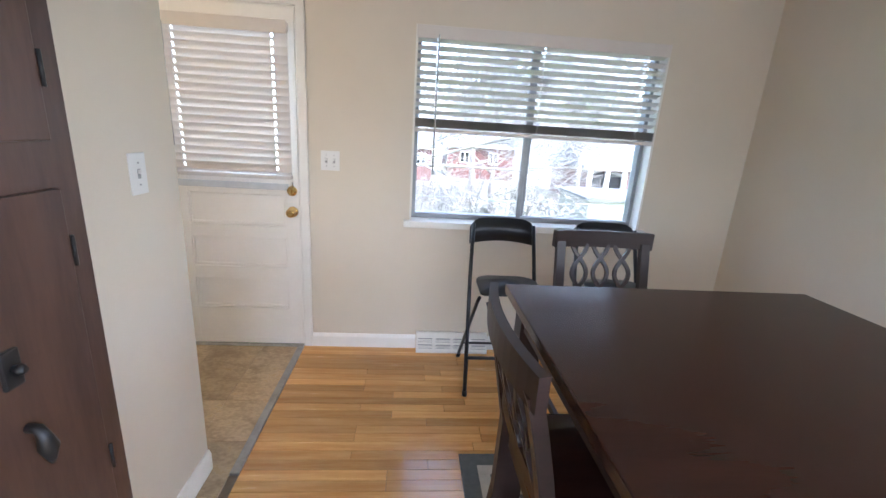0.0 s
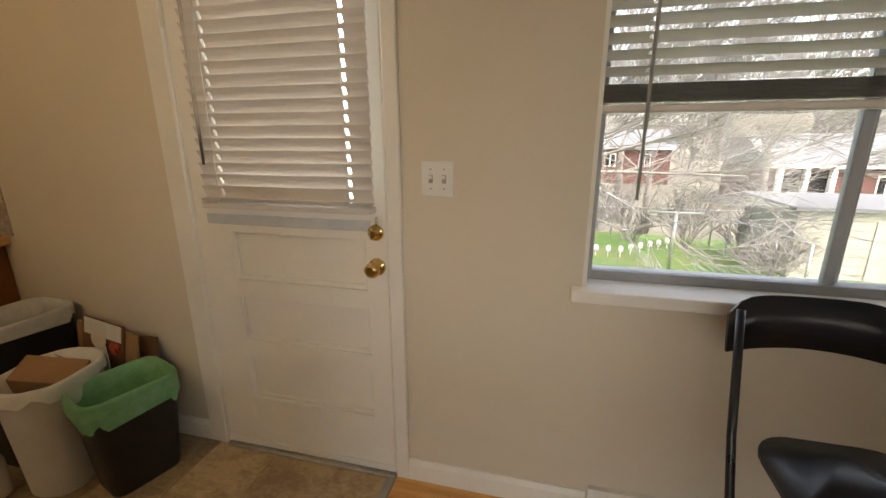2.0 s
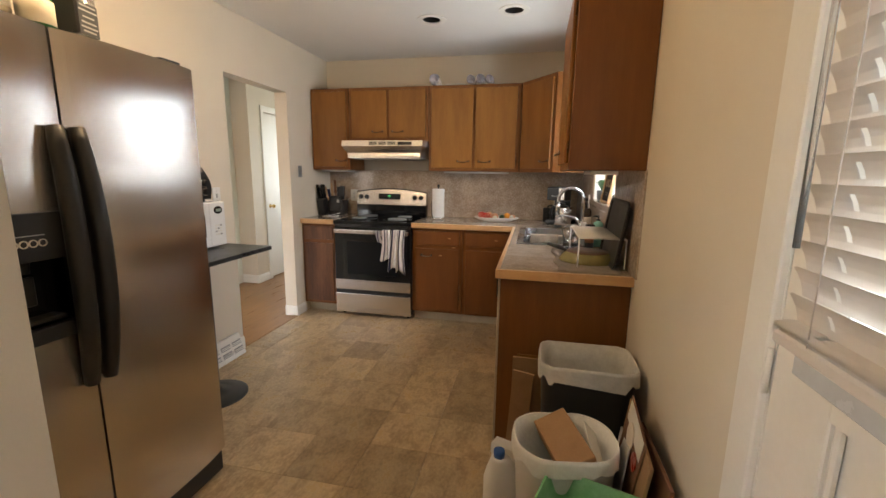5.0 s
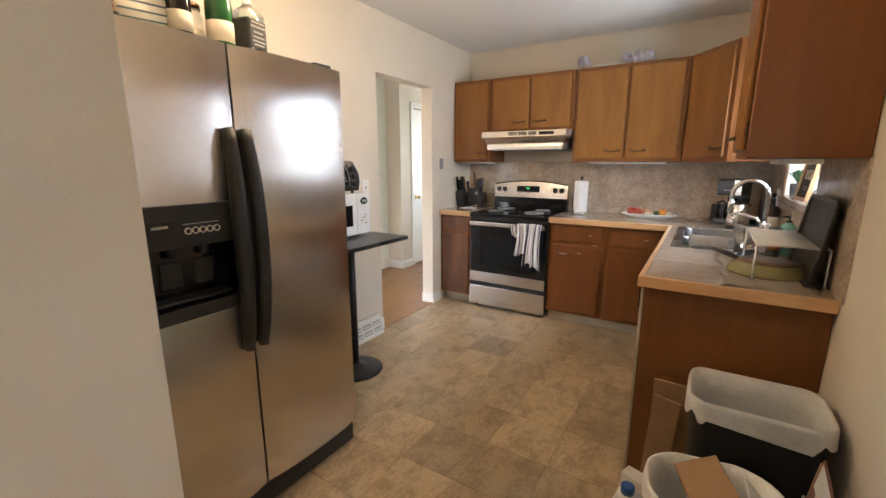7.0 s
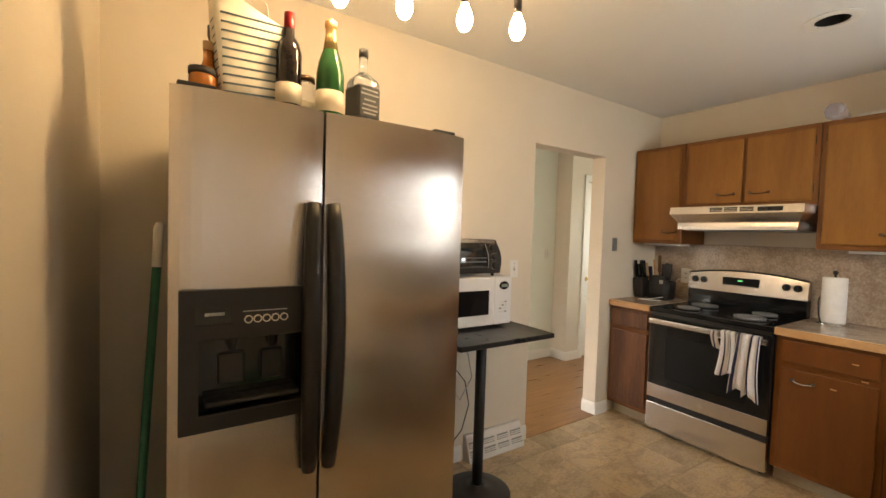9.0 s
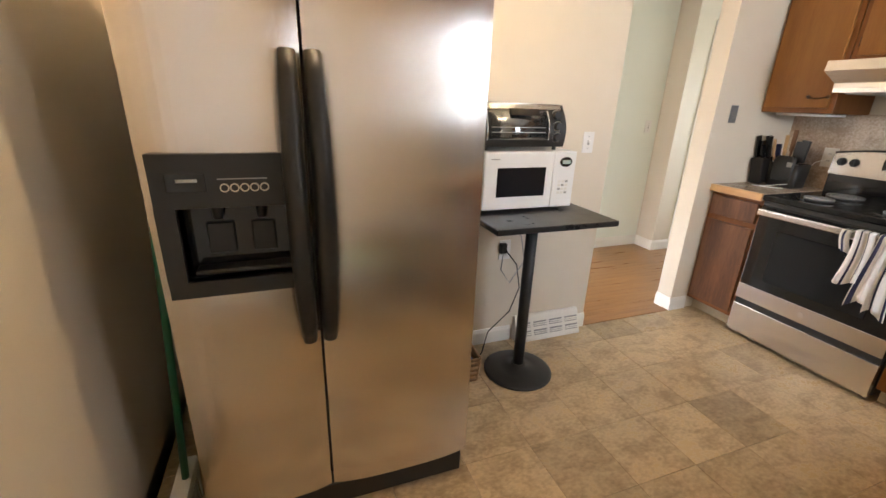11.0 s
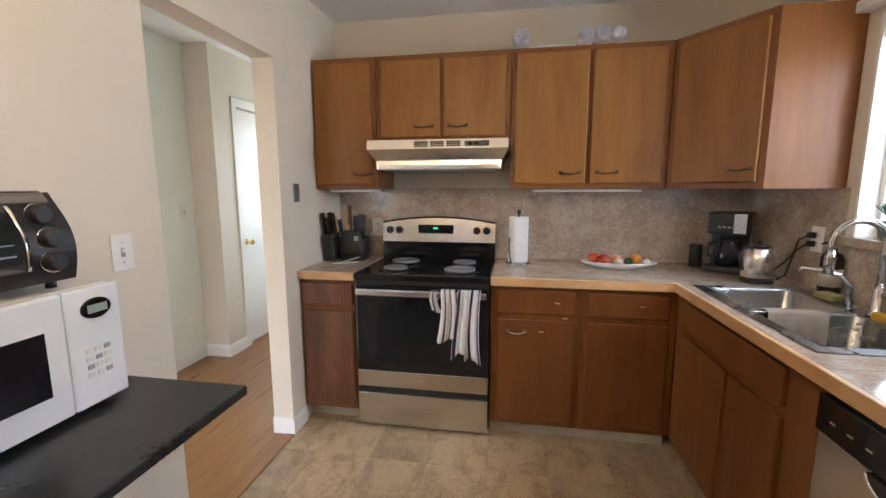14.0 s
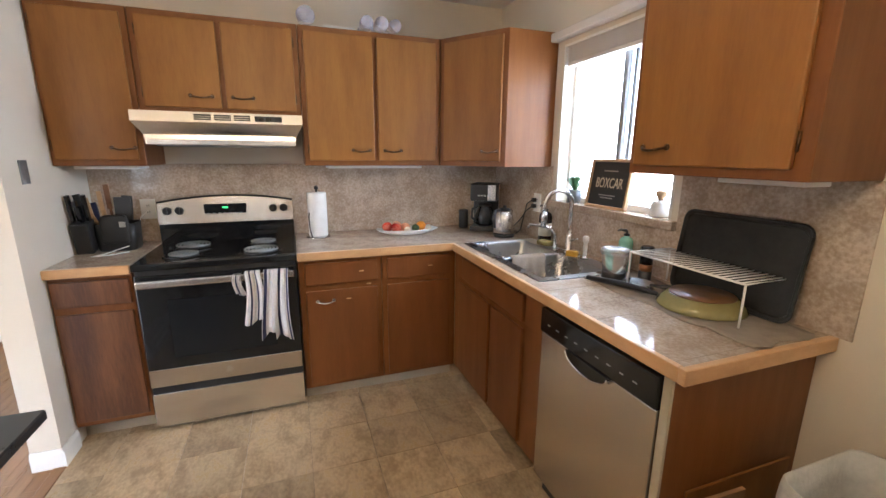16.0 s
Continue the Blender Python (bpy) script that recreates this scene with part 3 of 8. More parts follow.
def blind(name, label, x0, x1, y, z_bot, z_top, tilt, pitch, stack=0, wand=None, group="", depth=0.05, head=0.045):
    """A horizontal slat blind: head rail, slats, bottom rail, ladder cords and a wand."""
    t = thing(name, label, "blind", (x0 + x1) / 2, y, z_top, group=group)
    part("head_rail", B(x0, x1, y - 0.028, y + 0.028, z_top - head, z_top, bev=0.003), "blind_slat", t)
    part("valance", B(x0 - 0.004, x1 + 0.004, y - 0.036, y - 0.029, z_top - head - 0.02, z_top + 0.004, bev=0.002), "blind_slat", t)
    cords = [x0 + (x1 - x0) * f for f in ((0.12, 0.88) if x1 - x0 < 1 else (0.08, 0.5, 0.92))]
    # one slat, with slots at the cords, shared by all
    s = bmesh.new()
    edges = [x0]
    for c in cords:
        edges += [c - 0.007, c + 0.007]
    edges.append(x1)
    prof = [(-depth / 2, -0.0022), (-depth / 4, 0.0), (0, 0.0010), (depth / 4, 0.0), (depth / 2, -0.0022)]
    for i in range(0, len(edges), 2):
        for up in (0, 1):
            rows = [[s.verts.new((x - (x0 + x1) / 2, p, q + up * 0.0026)) for p, q in prof] for x in (edges[i], edges[i + 1])]
            for k in range(len(prof) - 1):
                s.faces.new((rows[0][k], rows[0][k + 1], rows[1][k + 1], rows[1][k]))
    for i in range(1, len(edges) - 1, 2):
        for a, b in ((0, 1), (3, 4)):
            for up in (0, 1):
                q = [s.verts.new((x - (x0 + x1) / 2, *w)) for x, w in ((edges[i], (prof[a][0], prof[a][1] + up * 0.0026)), (edges[i], (prof[b][0], prof[b][1] + up * 0.0026)), (edges[i + 1], (prof[b][0], prof[b][1] + up * 0.0026)), (edges[i + 1], (prof[a][0], prof[a][1] + up * 0.0026)))]
                s.faces.new(q)
    me = mesh_of("slat", s, "blind_slat")
    z = z_bot + 0.03
    zs = []
    for i in range(stack):
        zs.append((z, 0))
        z += 0.0042
    z += pitch * (0.75 if tilt > -40 else 0.5)
    while z < z_top - head - 0.01:
        zs.append((z, tilt))
        z += pitch
    inv = WM[t.name].inverted()
    for i, (z, a) in enumerate(zs):
        o = new("slat", me)
        o.parent = t
        o.matrix_basis = inv @ pose((x0 + x1) / 2, y, z, a + 1.2 * math.sin(i * 2.1), 0, 0.12 * math.sin(i * 1.7))
    part("bottom_rail", B(x0, x1, y - 0.026, y + 0.026, z_bot, z_bot + 0.022, bev=0.004), "blind_slat", t)
    for c in cords:
        b = T([(c, y - depth * 0.45, z_bot + 0.02), (c, y - depth * 0.45, z_top - head)], 0.0012, 5)
        tube(b, [(c, y + depth * 0.45, z_bot + 0.02), (c, y + depth * 0.45, z_top - head)], 0.0012, 5)
        part("ladder_cord", b, "blind_slat", t)
    if wand:
        part("wand", T([(wand[0], y - 0.045, z_top - head), (wand[0], y - 0.042, wand[1])], 0.005, 8), "clear_plastic" if name == "door_blind" else "label_grey", t, "slim tilt wand")
    return t


blind("door_blind", "white slat blind closed over the back door's glass", -1.555, -0.868, NY - 0.045, 1.118, 1.965, -68, 0.0425, stack=2, wand=(-1.50, 1.28))
blind("window_blind", "white slat blind lowered over half of the dining window", -0.155, 1.335, NY + 0.02, 1.440, 2.015, -22, 0.044, stack=12, wand=(-0.035, 1.19))


def window(name, label, x0, x1, z0, z1, mull, sill_out, y_glass):
    t = thing(name, label, "window", (x0 + x1) / 2, NY + 0.1, z0, kind="structure")
    fr = bmesh.new()
    w = 0.035
    box(fr, x0, x0 + w, y_glass - 0.03, y_glass + 0.04, z0, z1, bev=0.003)
    box(fr, x1 - w, x1, y_glass - 0.03, y_glass + 0.04, z0, z1, bev=0.003)
    box(fr, x0 + w, x1 - w, y_glass - 0.03, y_glass + 0.04, z0, z0 + w, bev=0.003)
    box(fr, x0 + w, x1 - w, y_glass - 0.03, y_glass + 0.04, z1 - w, z1, bev=0.003)
    part("window_frame", fr, "trim_paint" if name == "window_2" else "aluminium", t)
    m = B(mull - 0.028, mull + 0.004, y_glass - 0.022, y_glass + 0.005, z0 + w, z1 - w, bev=0.003)
    box(m, mull + 0.008, mull + 0.030, y_glass + 0.01, y_glass + 0.03, z0 + w, z1 - w, bev=0.003)
    part("mullion", m, "aluminium", t)
    for a, b, yy in ((x0 + w, mull - 0.026, y_glass - 0.008), (mull + 0.028, x1 - w, y_glass + 0.018)):
        g = part("pane", B(a, b, yy, yy + 0.004, z0 + w, z1 - w), "glass", t)
        g.visible_shadow = False
    r = bmesh.new()
    for xx0, xx1 in ((x0 - 0.001, x0 + 0.012), (x1 - 0.012, x1 + 0.001)):
        box(r, xx0, xx1, NY - 0.002, y_glass - 0.03, z0, z1)
    box(r, x0, x1, NY - 0.002, y_glass - 0.03, z1 - 0.012, z1 + 0.001)
    part("reveal", r, "trim_paint", t)
    part("window_sill", B(x0 - 0.035, x1 + 0.035, NY - sill_out, y_glass - 0.028, z0 - 0.038, z0 + 0.004, bev=0.006, seg=2), "trim_paint" if name == "window_1" else "counter_stone", t)
    return t


window("window_1", "aluminium sliding window with a white sill in the dining room", -0.165, 1.345, 0.895, 2.02, 0.57, 0.045, NY + 0.12)
window("window_2", "white framed sliding window above the kitchen sink", -4.25, -3.40, 1.19, 2.08, -3.83, 0.03, NY + 0.10)
kb = thing("kitchen_blind", "white blind pulled up above the sink window", "blind", -3.85, NY, 2.1)
part("head_rail", B(-4.37, -3.345, NY - 0.055, NY - 0.002, 2.105, 2.15, bev=0.004), "blind_slat", kb)
for i in range(14):
    part("slat", B(-4.225, -3.42, NY + 0.005, NY + 0.052, 1.985 + i * 0.0068, 1.989 + i * 0.0068), "blind_slat", kb)
part("bottom_rail", B(-4.225, -3.42, NY + 0.004, NY + 0.054, 1.962, 1.982, bev=0.003), "blind_slat", kb)
part("cord", T([(-4.19, NY + 0.0, 2.1), (-4.20, NY + 0.0, 1.6), (-4.185, NY + 0.002, 1.33)], 0.0015, 5), "blind_slat", kb)


def wall_plate(name, label, m, w, h, toggles=(), outlet=False, material="white_plastic"):
    """A plate whose face looks along the pose's -y."""
    t = thing(name, label, "switch" if toggles else "outlet" if outlet else "plate")
    WM[t.name] = m
    t.matrix_basis = m
    part("cover_plate", B(-w / 2, w / 2, -0.006, 0.0, -h / 2, h / 2, bev=0.0025, seg=2), material, t, local=True)
    for x in toggles:
        tb = B(x - 0.005, x + 0.005, -0.016, -0.004, 0.0, 0.012, bev=0.002)
        part("toggle", tb, material, t, local=True)
        part("toggle_slot", B(x - 0.007, x + 0.007, -0.0068, -0.005, -0.014, 0.014), "label_grey", t, local=True)
        for z in (-0.032, 0.032):
            part("screw", T([(x, -0.0075, z), (x, -0.005, z)], 0.003, 8), "label_grey", t, local=True)
    if outlet:
        for z in (-0.02, 0.02):
            part("socket", T([(0, -0.0078, z), (0, -0.005, z)], 0.015, 14), "white_enamel", t, local=True)
            sl = B(-0.007, -0.004, -0.0084, -0.0072, z - 0.004, z + 0.006)
            box(sl, 0.004, 0.007, -0.0084, -0.0072, z - 0.004, z + 0.006)
            part("slot", sl, "label_black", t, local=True)
    return t


wall_plate("light_switch", "white double toggle switch plate beside the back door", pose(-0.652, NY, 1.238), 0.112, 0.116, (-0.023, 0.023))
wall_plate("light_switch", "white single toggle switch plate on the partition", pose(-0.97, 1.37, 1.268, 0, 0, 90), 0.074, 0.122, (0.0,))
wall_plate("light_switch", "white single toggle switch plate beside the hall opening", pose(-3.344, SY, 1.20, 0, 0, 180), 0.072, 0.116, (0.0,))
wall_plate("light_switch", "white toggle switch plate on the hall wall", pose(-5.10, -1.30, 1.22, 0, 0, 180), 0.072, 0.116, (0.0,))
wall_plate("phone_plate", "grey metal cover plate on the wall stub", pose(-4.44, SY, 1.375, 0, 0, 180), 0.06, 0.105, material="grey_metal_plate")
wall_plate("wall_outlet", "white outlet beside the range", pose(WX + 0.010, 0.30, 1.13, 0, 0, 90), 0.08, 0.12, outlet=True)
wall_plate("wall_outlet", "white outlet beside the sink window", pose(-4.43, NY - 0.010, 1.16), 0.08, 0.12, outlet=True)
wall_plate("wall_outlet", "white outlet low on the wall behind the bistro table", pose(-2.87, SY, 0.60, 0, 0, 180), 0.072, 0.116, outlet=True)
wall_plate("wall_outlet", "white outlet behind the baking tray", pose(-3.18, NY - 0.010, 1.13), 0.075, 0.116, outlet=True)


def register(label, x0, x1, y, way, h):
    """A baseboard heat register: sloped face with two rows of louvre openings."""
    t = thing("heat_register", label, "vent", (x0 + x1) / 2, y, 0, rz=0 if way < 0 else 180)
    w = x1 - x0
    body = bmesh.new()
    prof = [(0, 0), (-0.075, 0), (-0.075, 0.014), (-0.028, h - 0.012), (-0.02, h), (0, h)]
    a = [body.verts.new((-w / 2, p, q)) for p, q in prof]
    b = [body.verts.new((w / 2, p, q)) for p, q in prof]
    n = len(prof)
    for i in range(n):
        body.faces.new((a[i], a[(i + 1) % n], b[(i + 1) % n], b[i]))
    body.faces.new(a[::-1])
    body.faces.new(b)
    part("body", body, "trim_paint", t, local=True)
    nn = Vector((0, -0.047, -(h - 0.026))).normalized()
    for row in (0.28, 0.66):
        for k in range(4):
            cx = -w / 2 + w * (k + 0.5) / 4
            q0 = 0.014 + (h - 0.026) * (row - 0.12)
            q1 = 0.014 + (h - 0.026) * (row + 0.12)
            f = lambda q: -0.075 + 0.047 * (q - 0.014) / (h - 0.026)
            o = bmesh.new()
            hw = w * 0.10
            vs = [o.verts.new((cx + sx * hw, f(q) - e, q + e * 0.3)) for e in (0.0004, 0.0022) for sx, q in ((-1, q0), (1, q0), (1, q1), (-1, q1))]
            for ids in ((0, 1, 2, 3), (7, 6, 5, 4), (0, 4, 5, 1), (1, 5, 6, 2), (2, 6, 7, 3), (3, 7, 4, 0)):
                o.faces.new([vs[i] for i in ids])
            part("louvre_opening", o, "label_grey", t, local=True)
            lv = bmesh.new()
            for j in range(2):
                q = q0 + (q1 - q0) * (j + 1) / 3
                box(lv, cx - hw, cx + hw, f(q) - 0.009, f(q) - 0.001, q - 0.0022, q + 0.0022)
            part("louvre", lv, "trim_paint", t, local=True)
    fin = bmesh.new()
    for j in range(int(w / 0.012)):
        xx = -w / 2 + 0.012 * (j + 0.5)
        box(fin, xx - 0.002, xx + 0.002, -0.022, -0.004, h - 0.001, h + 0.003)
    part("top_grille", fin, "trim_paint", t, local=True)
    return t


register("white metal baseboard heat register under the dining window", -0.085, 0.40, NY - 0.001, -1, 0.125)
register("white metal baseboard heat register under the bistro table", -3.43, -2.97, SY + 0.001, 1, 0.155)

# ---- hall door ----
hdr = thing("door_2", "white flush hall door, closed, with a brass knob", "door", -5.82, -1.12, 0, kind="structure")
part("leaf", B(-6.15, -5.49, -1.13, -1.095, 0.012, 2.07, bev=0.003), "door_paint", hdr)
part("knob", T([(-5.56, -1.095, 0.93), (-5.56, -1.09, 0.93), (-5.56, -1.06, 0.93), (-5.56, -1.05, 0.93), (-5.56, -1.03, 0.93)], [0.028, 0.012, 0.012, 0.026, 0.02], 16), "brass", hdr, "brass knob")
c2 = B(-5.50, -5.44, -1.095, -1.066, 0, 2.15, bev=0.003)
box(c2, -6.22, -6.14, -1.08, -1.066, 0, 2.15, bev=0.003)
box(c2, -6.22, -5.44, -1.08, -1.065, 2.08, 2.15, bev=0.003)
solo("hall_door_casing", c2, "trim_paint", "white painted casing around the hall door", "door frame", "structure")

# ---- kitchen cabinets ----
CT = 0.93


def pull(bm, x, y, z, way, wide=0.102, up=False):
    """A bail pull; way is the outward direction of the door face."""
    way = Vector(way).normalized()
    side = Vector((0, 0, 1)) if up else way.cross(Vector((0, 0, 1)))
    c = Vector((x, y, z))
    pts = []
    for i in range(9):
        a = -1 + i / 4
        pts.append(c + side * (a * wide / 2) + way * (0.004 + 0.02 * (1 - a * a) ** 0.5) - Vector((0, 0, 1)) * (0.010 * (1 - a * a)))
    tube(bm, pts, 0.0048, 6)
    for s in (-1, 1):
        p = c + side * (s * wide / 2)
        tube(bm, [p, p + way * 0.005], 0.011, 8)
    return bm


def door_front(bm, axis, f, a0, a1, z0, z1, out):
    """A slab door or drawer front with rounded edges, proud of the face frame by 18 mm."""
    if axis == "x":
        return box(bm, f, f + out, a0, a1, z0, z1, bev=0.006, seg=2)
    return box(bm, a0, a1, f, f + out, z0, z1, bev=0.006, seg=2)


def upper(label, axis, x0, x1, y0, y1, z0, z1, doors, hinge_pins=True):
    t = thing("wall_cabinet", label, "cabinet", (x0 + x1) / 2, (y0 + y1) / 2, z0, group="upper kitchen cabinets")
    part("body", B(x0, x1, y0, y1, z0, z1, bev=0.003), "cabinet_wood", t)
    face = x1 if axis == "x" else y0
    way = (1, 0, 0) if axis == "x" else (0, -1, 0)
    for a0, a1, pull_at in doors:
        dr = part("door", door_front(bmesh.new(), axis, face, a0, a1, z0 + 0.03, z1 - 0.03, 0.018 if axis == "x" else -0.018), "cabinet_door_wood", t)
        pz = z0 + 0.092
        px, py = (face + 0.018, pull_at) if axis == "x" else (pull_at, face - 0.018)
        part("handle", pull(bmesh.new(), px, py, pz, way), "worn_copper", dr, "antique copper bail pull")
        far = a0 if abs(pull_at - a0) > abs(pull_at - a1) else a1
        s = -1 if far == a0 else 1
        for z in (z0 + 0.10, z1 - 0.10):
            hx, hy = (face + 0.006, far + s * 0.004) if axis == "x" else (far + s * 0.004, face - 0.006)
            part("hinge", T([(hx, hy, z - 0.025), (hx, hy, z + 0.025)], 0.004, 6), "worn_copper", dr)
    return t


UZ0, UZ1, UX = 1.395, 2.16, -4.69
upper("brown wooden wall cabinet with one door beside the hall opening", "x", WX, UX, SY + 0.002, 0.420, UZ0, UZ1, [(0.04, 0.395, 0.335)])
upper("short brown wooden wall cabinet with two doors above the range hood", "x", WX, UX, 0.423, 1.212, 1.665, UZ1, [(0.452, 0.808, 0.715), (0.832, 1.185, 0.915)])
upper("brown wooden wall cabinet with two doors above the counter", "x", WX, UX, 1.215, 2.055, UZ0, UZ1, [(1.242, 1.628, 1.545), (1.652, 2.022, 1.74)])
cc = thing("corner_wall_cabinet", "brown wooden diagonal corner wall cabinet beside the window", "cabinet", -4.7, 2.4, UZ0, group="upper kitchen cabinets")
cpts = [(WX, 2.058), (UX, 2.058), (-4.315, 2.335), (-4.315, NY - 0.002), (WX, NY - 0.002)]
part("body", prism(bmesh.new(), cpts, UZ0, UZ1), "cabinet_wood", cc)
dv = Vector((-4.315 - UX, 2.335 - 2.058, 0))
dl = dv.length
m = Matrix.Translation((UX, 2.058, 0)) @ Matrix.Rotation(math.atan2(dv.y, dv.x), 4, "Z")
db = B(0.035, dl - 0.03, -0.018, 0.0, UZ0 + 0.03, UZ1 - 0.03, bev=0.006, seg=2)
db.transform(m)
dr = part("door", db, "cabinet_door_wood", cc)
pb = pull(bmesh.new(), dl - 0.10, -0.018, UZ0 + 0.092, (0, -1, 0))
pb.transform(m)
part("handle", pb, "worn_copper", dr, "antique copper bail pull")
upper("brown wooden wall cabinet hung beside the window over the dishwasher", "y", -3.333, -2.734, 2.340, NY - 0.002, UZ0 + 0.005, UZ1, [(-3.30, -2.775, -3.205)])
for y0, y1 in ((0.08, 0.36), (1.35, 1.95)):
    solo("under_cabinet_light", B(WX + 0.10, UX - 0.06, y0, y1, UZ0 - 0.018, UZ0 - 0.001, bev=0.003), "white_plastic", "slim white unlit fixture under a wall cabinet", "light fixture")
solo("under_cabinet_light", B(-3.05, -2.80, 2.44, 2.56, UZ0 - 0.014, UZ0 + 0.004, bev=0.003), "white_plastic", "slim white unlit fixture under a wall cabinet", "light fixture")


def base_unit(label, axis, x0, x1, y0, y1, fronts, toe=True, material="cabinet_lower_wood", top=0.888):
    """A base cabinet: carcass, toe board, doors and drawer fronts; fronts: (kind, a0, a1, z0, z1, pull)."""
    t = thing("base_cabinet", label, "cabinet", (x0 + x1) / 2, (y0 + y1) / 2, 0, group="lower kitchen cabinets")
    part("body", B(x0, x1, y0, y1, 0.095, top, bev=0.002), "cabinet_wood", t)
    if top < 0.888:
        part("front_rail", B(x0, x1, y0, y0 + 0.02, top, 0.888), "cabinet_wood", t)
    if toe:
        part("toe_board", B(x0, x1 - 0.075, y0, y1, 0.0, 0.0945) if axis == "x" else B(x0, x1, y0 + 0.075, y1, 0.0, 0.0945), "toe_kick_board", t, "pale toe-kick board")
    face = x1 if axis == "x" else y0
    way = (1, 0, 0) if axis == "x" else (0, -1, 0)
    for kind, a0, a1, z0, z1, p in fronts:
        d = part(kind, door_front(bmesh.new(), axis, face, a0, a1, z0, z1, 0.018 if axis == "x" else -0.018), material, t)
        if p:
            px, py = (face + 0.018, p[0]) if axis == "x" else (p[0], face - 0.018)
            part("handle", pull(bmesh.new(), px, py, p[1], way, wide=p[2] if len(p) > 2 else 0.085), "worn_copper" if len(p) < 4 else p[3], d)
    return t


BX = -4.435
base_unit("worn brown base cabinet with drawer between opening and range", "x", WX, BX, SY + 0.002, 0.358, [("drawer", 0.035, 0.345, 0.735, 0.862, None), ("door", 0.035, 0.345, 0.125, 0.700, None)], material="cabinet_worn_wood")
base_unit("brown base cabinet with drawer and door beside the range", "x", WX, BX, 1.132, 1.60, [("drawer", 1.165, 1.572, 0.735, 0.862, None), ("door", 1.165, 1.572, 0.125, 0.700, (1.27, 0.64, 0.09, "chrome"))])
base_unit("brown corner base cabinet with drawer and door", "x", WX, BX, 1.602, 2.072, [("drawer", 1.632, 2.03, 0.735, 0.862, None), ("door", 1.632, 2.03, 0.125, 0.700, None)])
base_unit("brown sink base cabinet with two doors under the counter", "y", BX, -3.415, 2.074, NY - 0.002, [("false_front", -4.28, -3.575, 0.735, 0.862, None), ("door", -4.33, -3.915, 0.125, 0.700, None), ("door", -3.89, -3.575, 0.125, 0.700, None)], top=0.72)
ep = thing("end_panel", "brown wooden end panel of the counter run", "cabinet panel", -2.80, 2.35, 0)
part("side", B(-2.818, -2.795, 2.062, NY - 0.002, 0.0, 0.888, bev=0.002), "cabinet_wood", ep)
part("trim_strip", B(-2.822, -2.793, 2.050, 2.0615, 0.0, 0.888, bev=0.002), "toe_kick_board", ep)
part("inset_frame", B(-2.795, -2.787, 2.16, 2.62, 0.36, 0.50, bev=0.003), "cabinet_door_wood", ep)
# small screws and scratched marks where pulls are missing
for y, z in ((1.48, 0.80), (1.40, 0.64), (1.52, 0.72), (1.90, 0.80)):
    solo("screw_mark", B(BX + 0.0175, BX + 0.0195, y - 0.014, y + 0.014, z - 0.003, z + 0.003, bev=0.0008), "counter_edge_wood", "bare scratch mark on a brown cabinet front", "scratch")

# ---- countertops and splash ----
SX0, SX1, SY0, SY1 = -4.36, -3.54, 2.115, 2.575


def worktop(label, rects, edges):
    t = thing("countertop", label, "countertop", rects[0][0], rects[0][2], CT)
    for x0, x1, y0, y1 in rects:
        part("surface", B(x0, x1, y0, y1, 0.8895, CT), "counter_stone", t)
    for x0, x1, y0, y1 in edges:
        part("edge_strip", B(x0, x1, y0, y1, 0.886, CT + 0.001, bev=0.004, seg=2), "counter_edge_wood", t, "pale maple edge strip")
    return t


worktop("grey stone-look counter with a maple edge beside the hall opening", [(WX, -4.42, SY + 0.002, 0.360)], [(-4.4195, -4.398, SY + 0.002, 0.360)])
worktop("grey stone-look L-shaped counter with a maple edge", [(WX, -4.42, 1.130, 2.04), (WX, SX0, 2.04, NY - 0.002), (SX1, -2.775, 2.06, NY - 0.002), (SX0, SX1, 2.06, SY0), (SX0, SX1, SY1, NY - 0.002)],
        [(-4.4195, -4.398, 1.130, 2.060), (-4.3975, -2.775, 2.038, 2.0595), (-2.7745, -2.750, 2.038, NY - 0.002)])
# hairline joints of the counter tiles
j = bmesh.new()
for y in (1.45, 1.76):
    box(j, WX + 0.02, -4.42, y - 0.001, y + 0.001, CT, CT + 0.0005)
for x in (-4.75,):
    box(j, x - 0.001, x + 0.001, 1.13, 2.6, CT, CT + 0.0005)
for x in (-3.42, -3.11, -2.80):
    box(j, x - 0.001, x + 0.001, 2.06, 2.64, CT, CT + 0.0005)
box(j, SX1 + 0.02, -2.775, 2.349, 2.351, CT, CT + 0.0005)
solo("counter_joint", j, "tile_joint", "fine joints between counter tiles", "tile joint", "structure")
sp = bmesh.new()
box(sp, WX, WX + 0.008, SY + 0.001, NY - 0.009, CT, 1.40)
solo("backsplash_west", sp, "splash_stone", "mottled beige stone-look backsplash behind the range", "backsplash", "structure")
bsn = solo("backsplash_north", B(WX + 0.0085, -2.72, NY - 0.008, NY, CT, 1.15), "splash_stone", "mottled beige stone-look backsplash behind the sink", "backsplash", "structure")
for x0, x1 in ((WX + 0.0085, -4.29), (-3.36, -2.72)):
    part("panel", B(x0, x1, NY - 0.0078, NY, 1.1505, 1.40), "splash_stone", bsn)

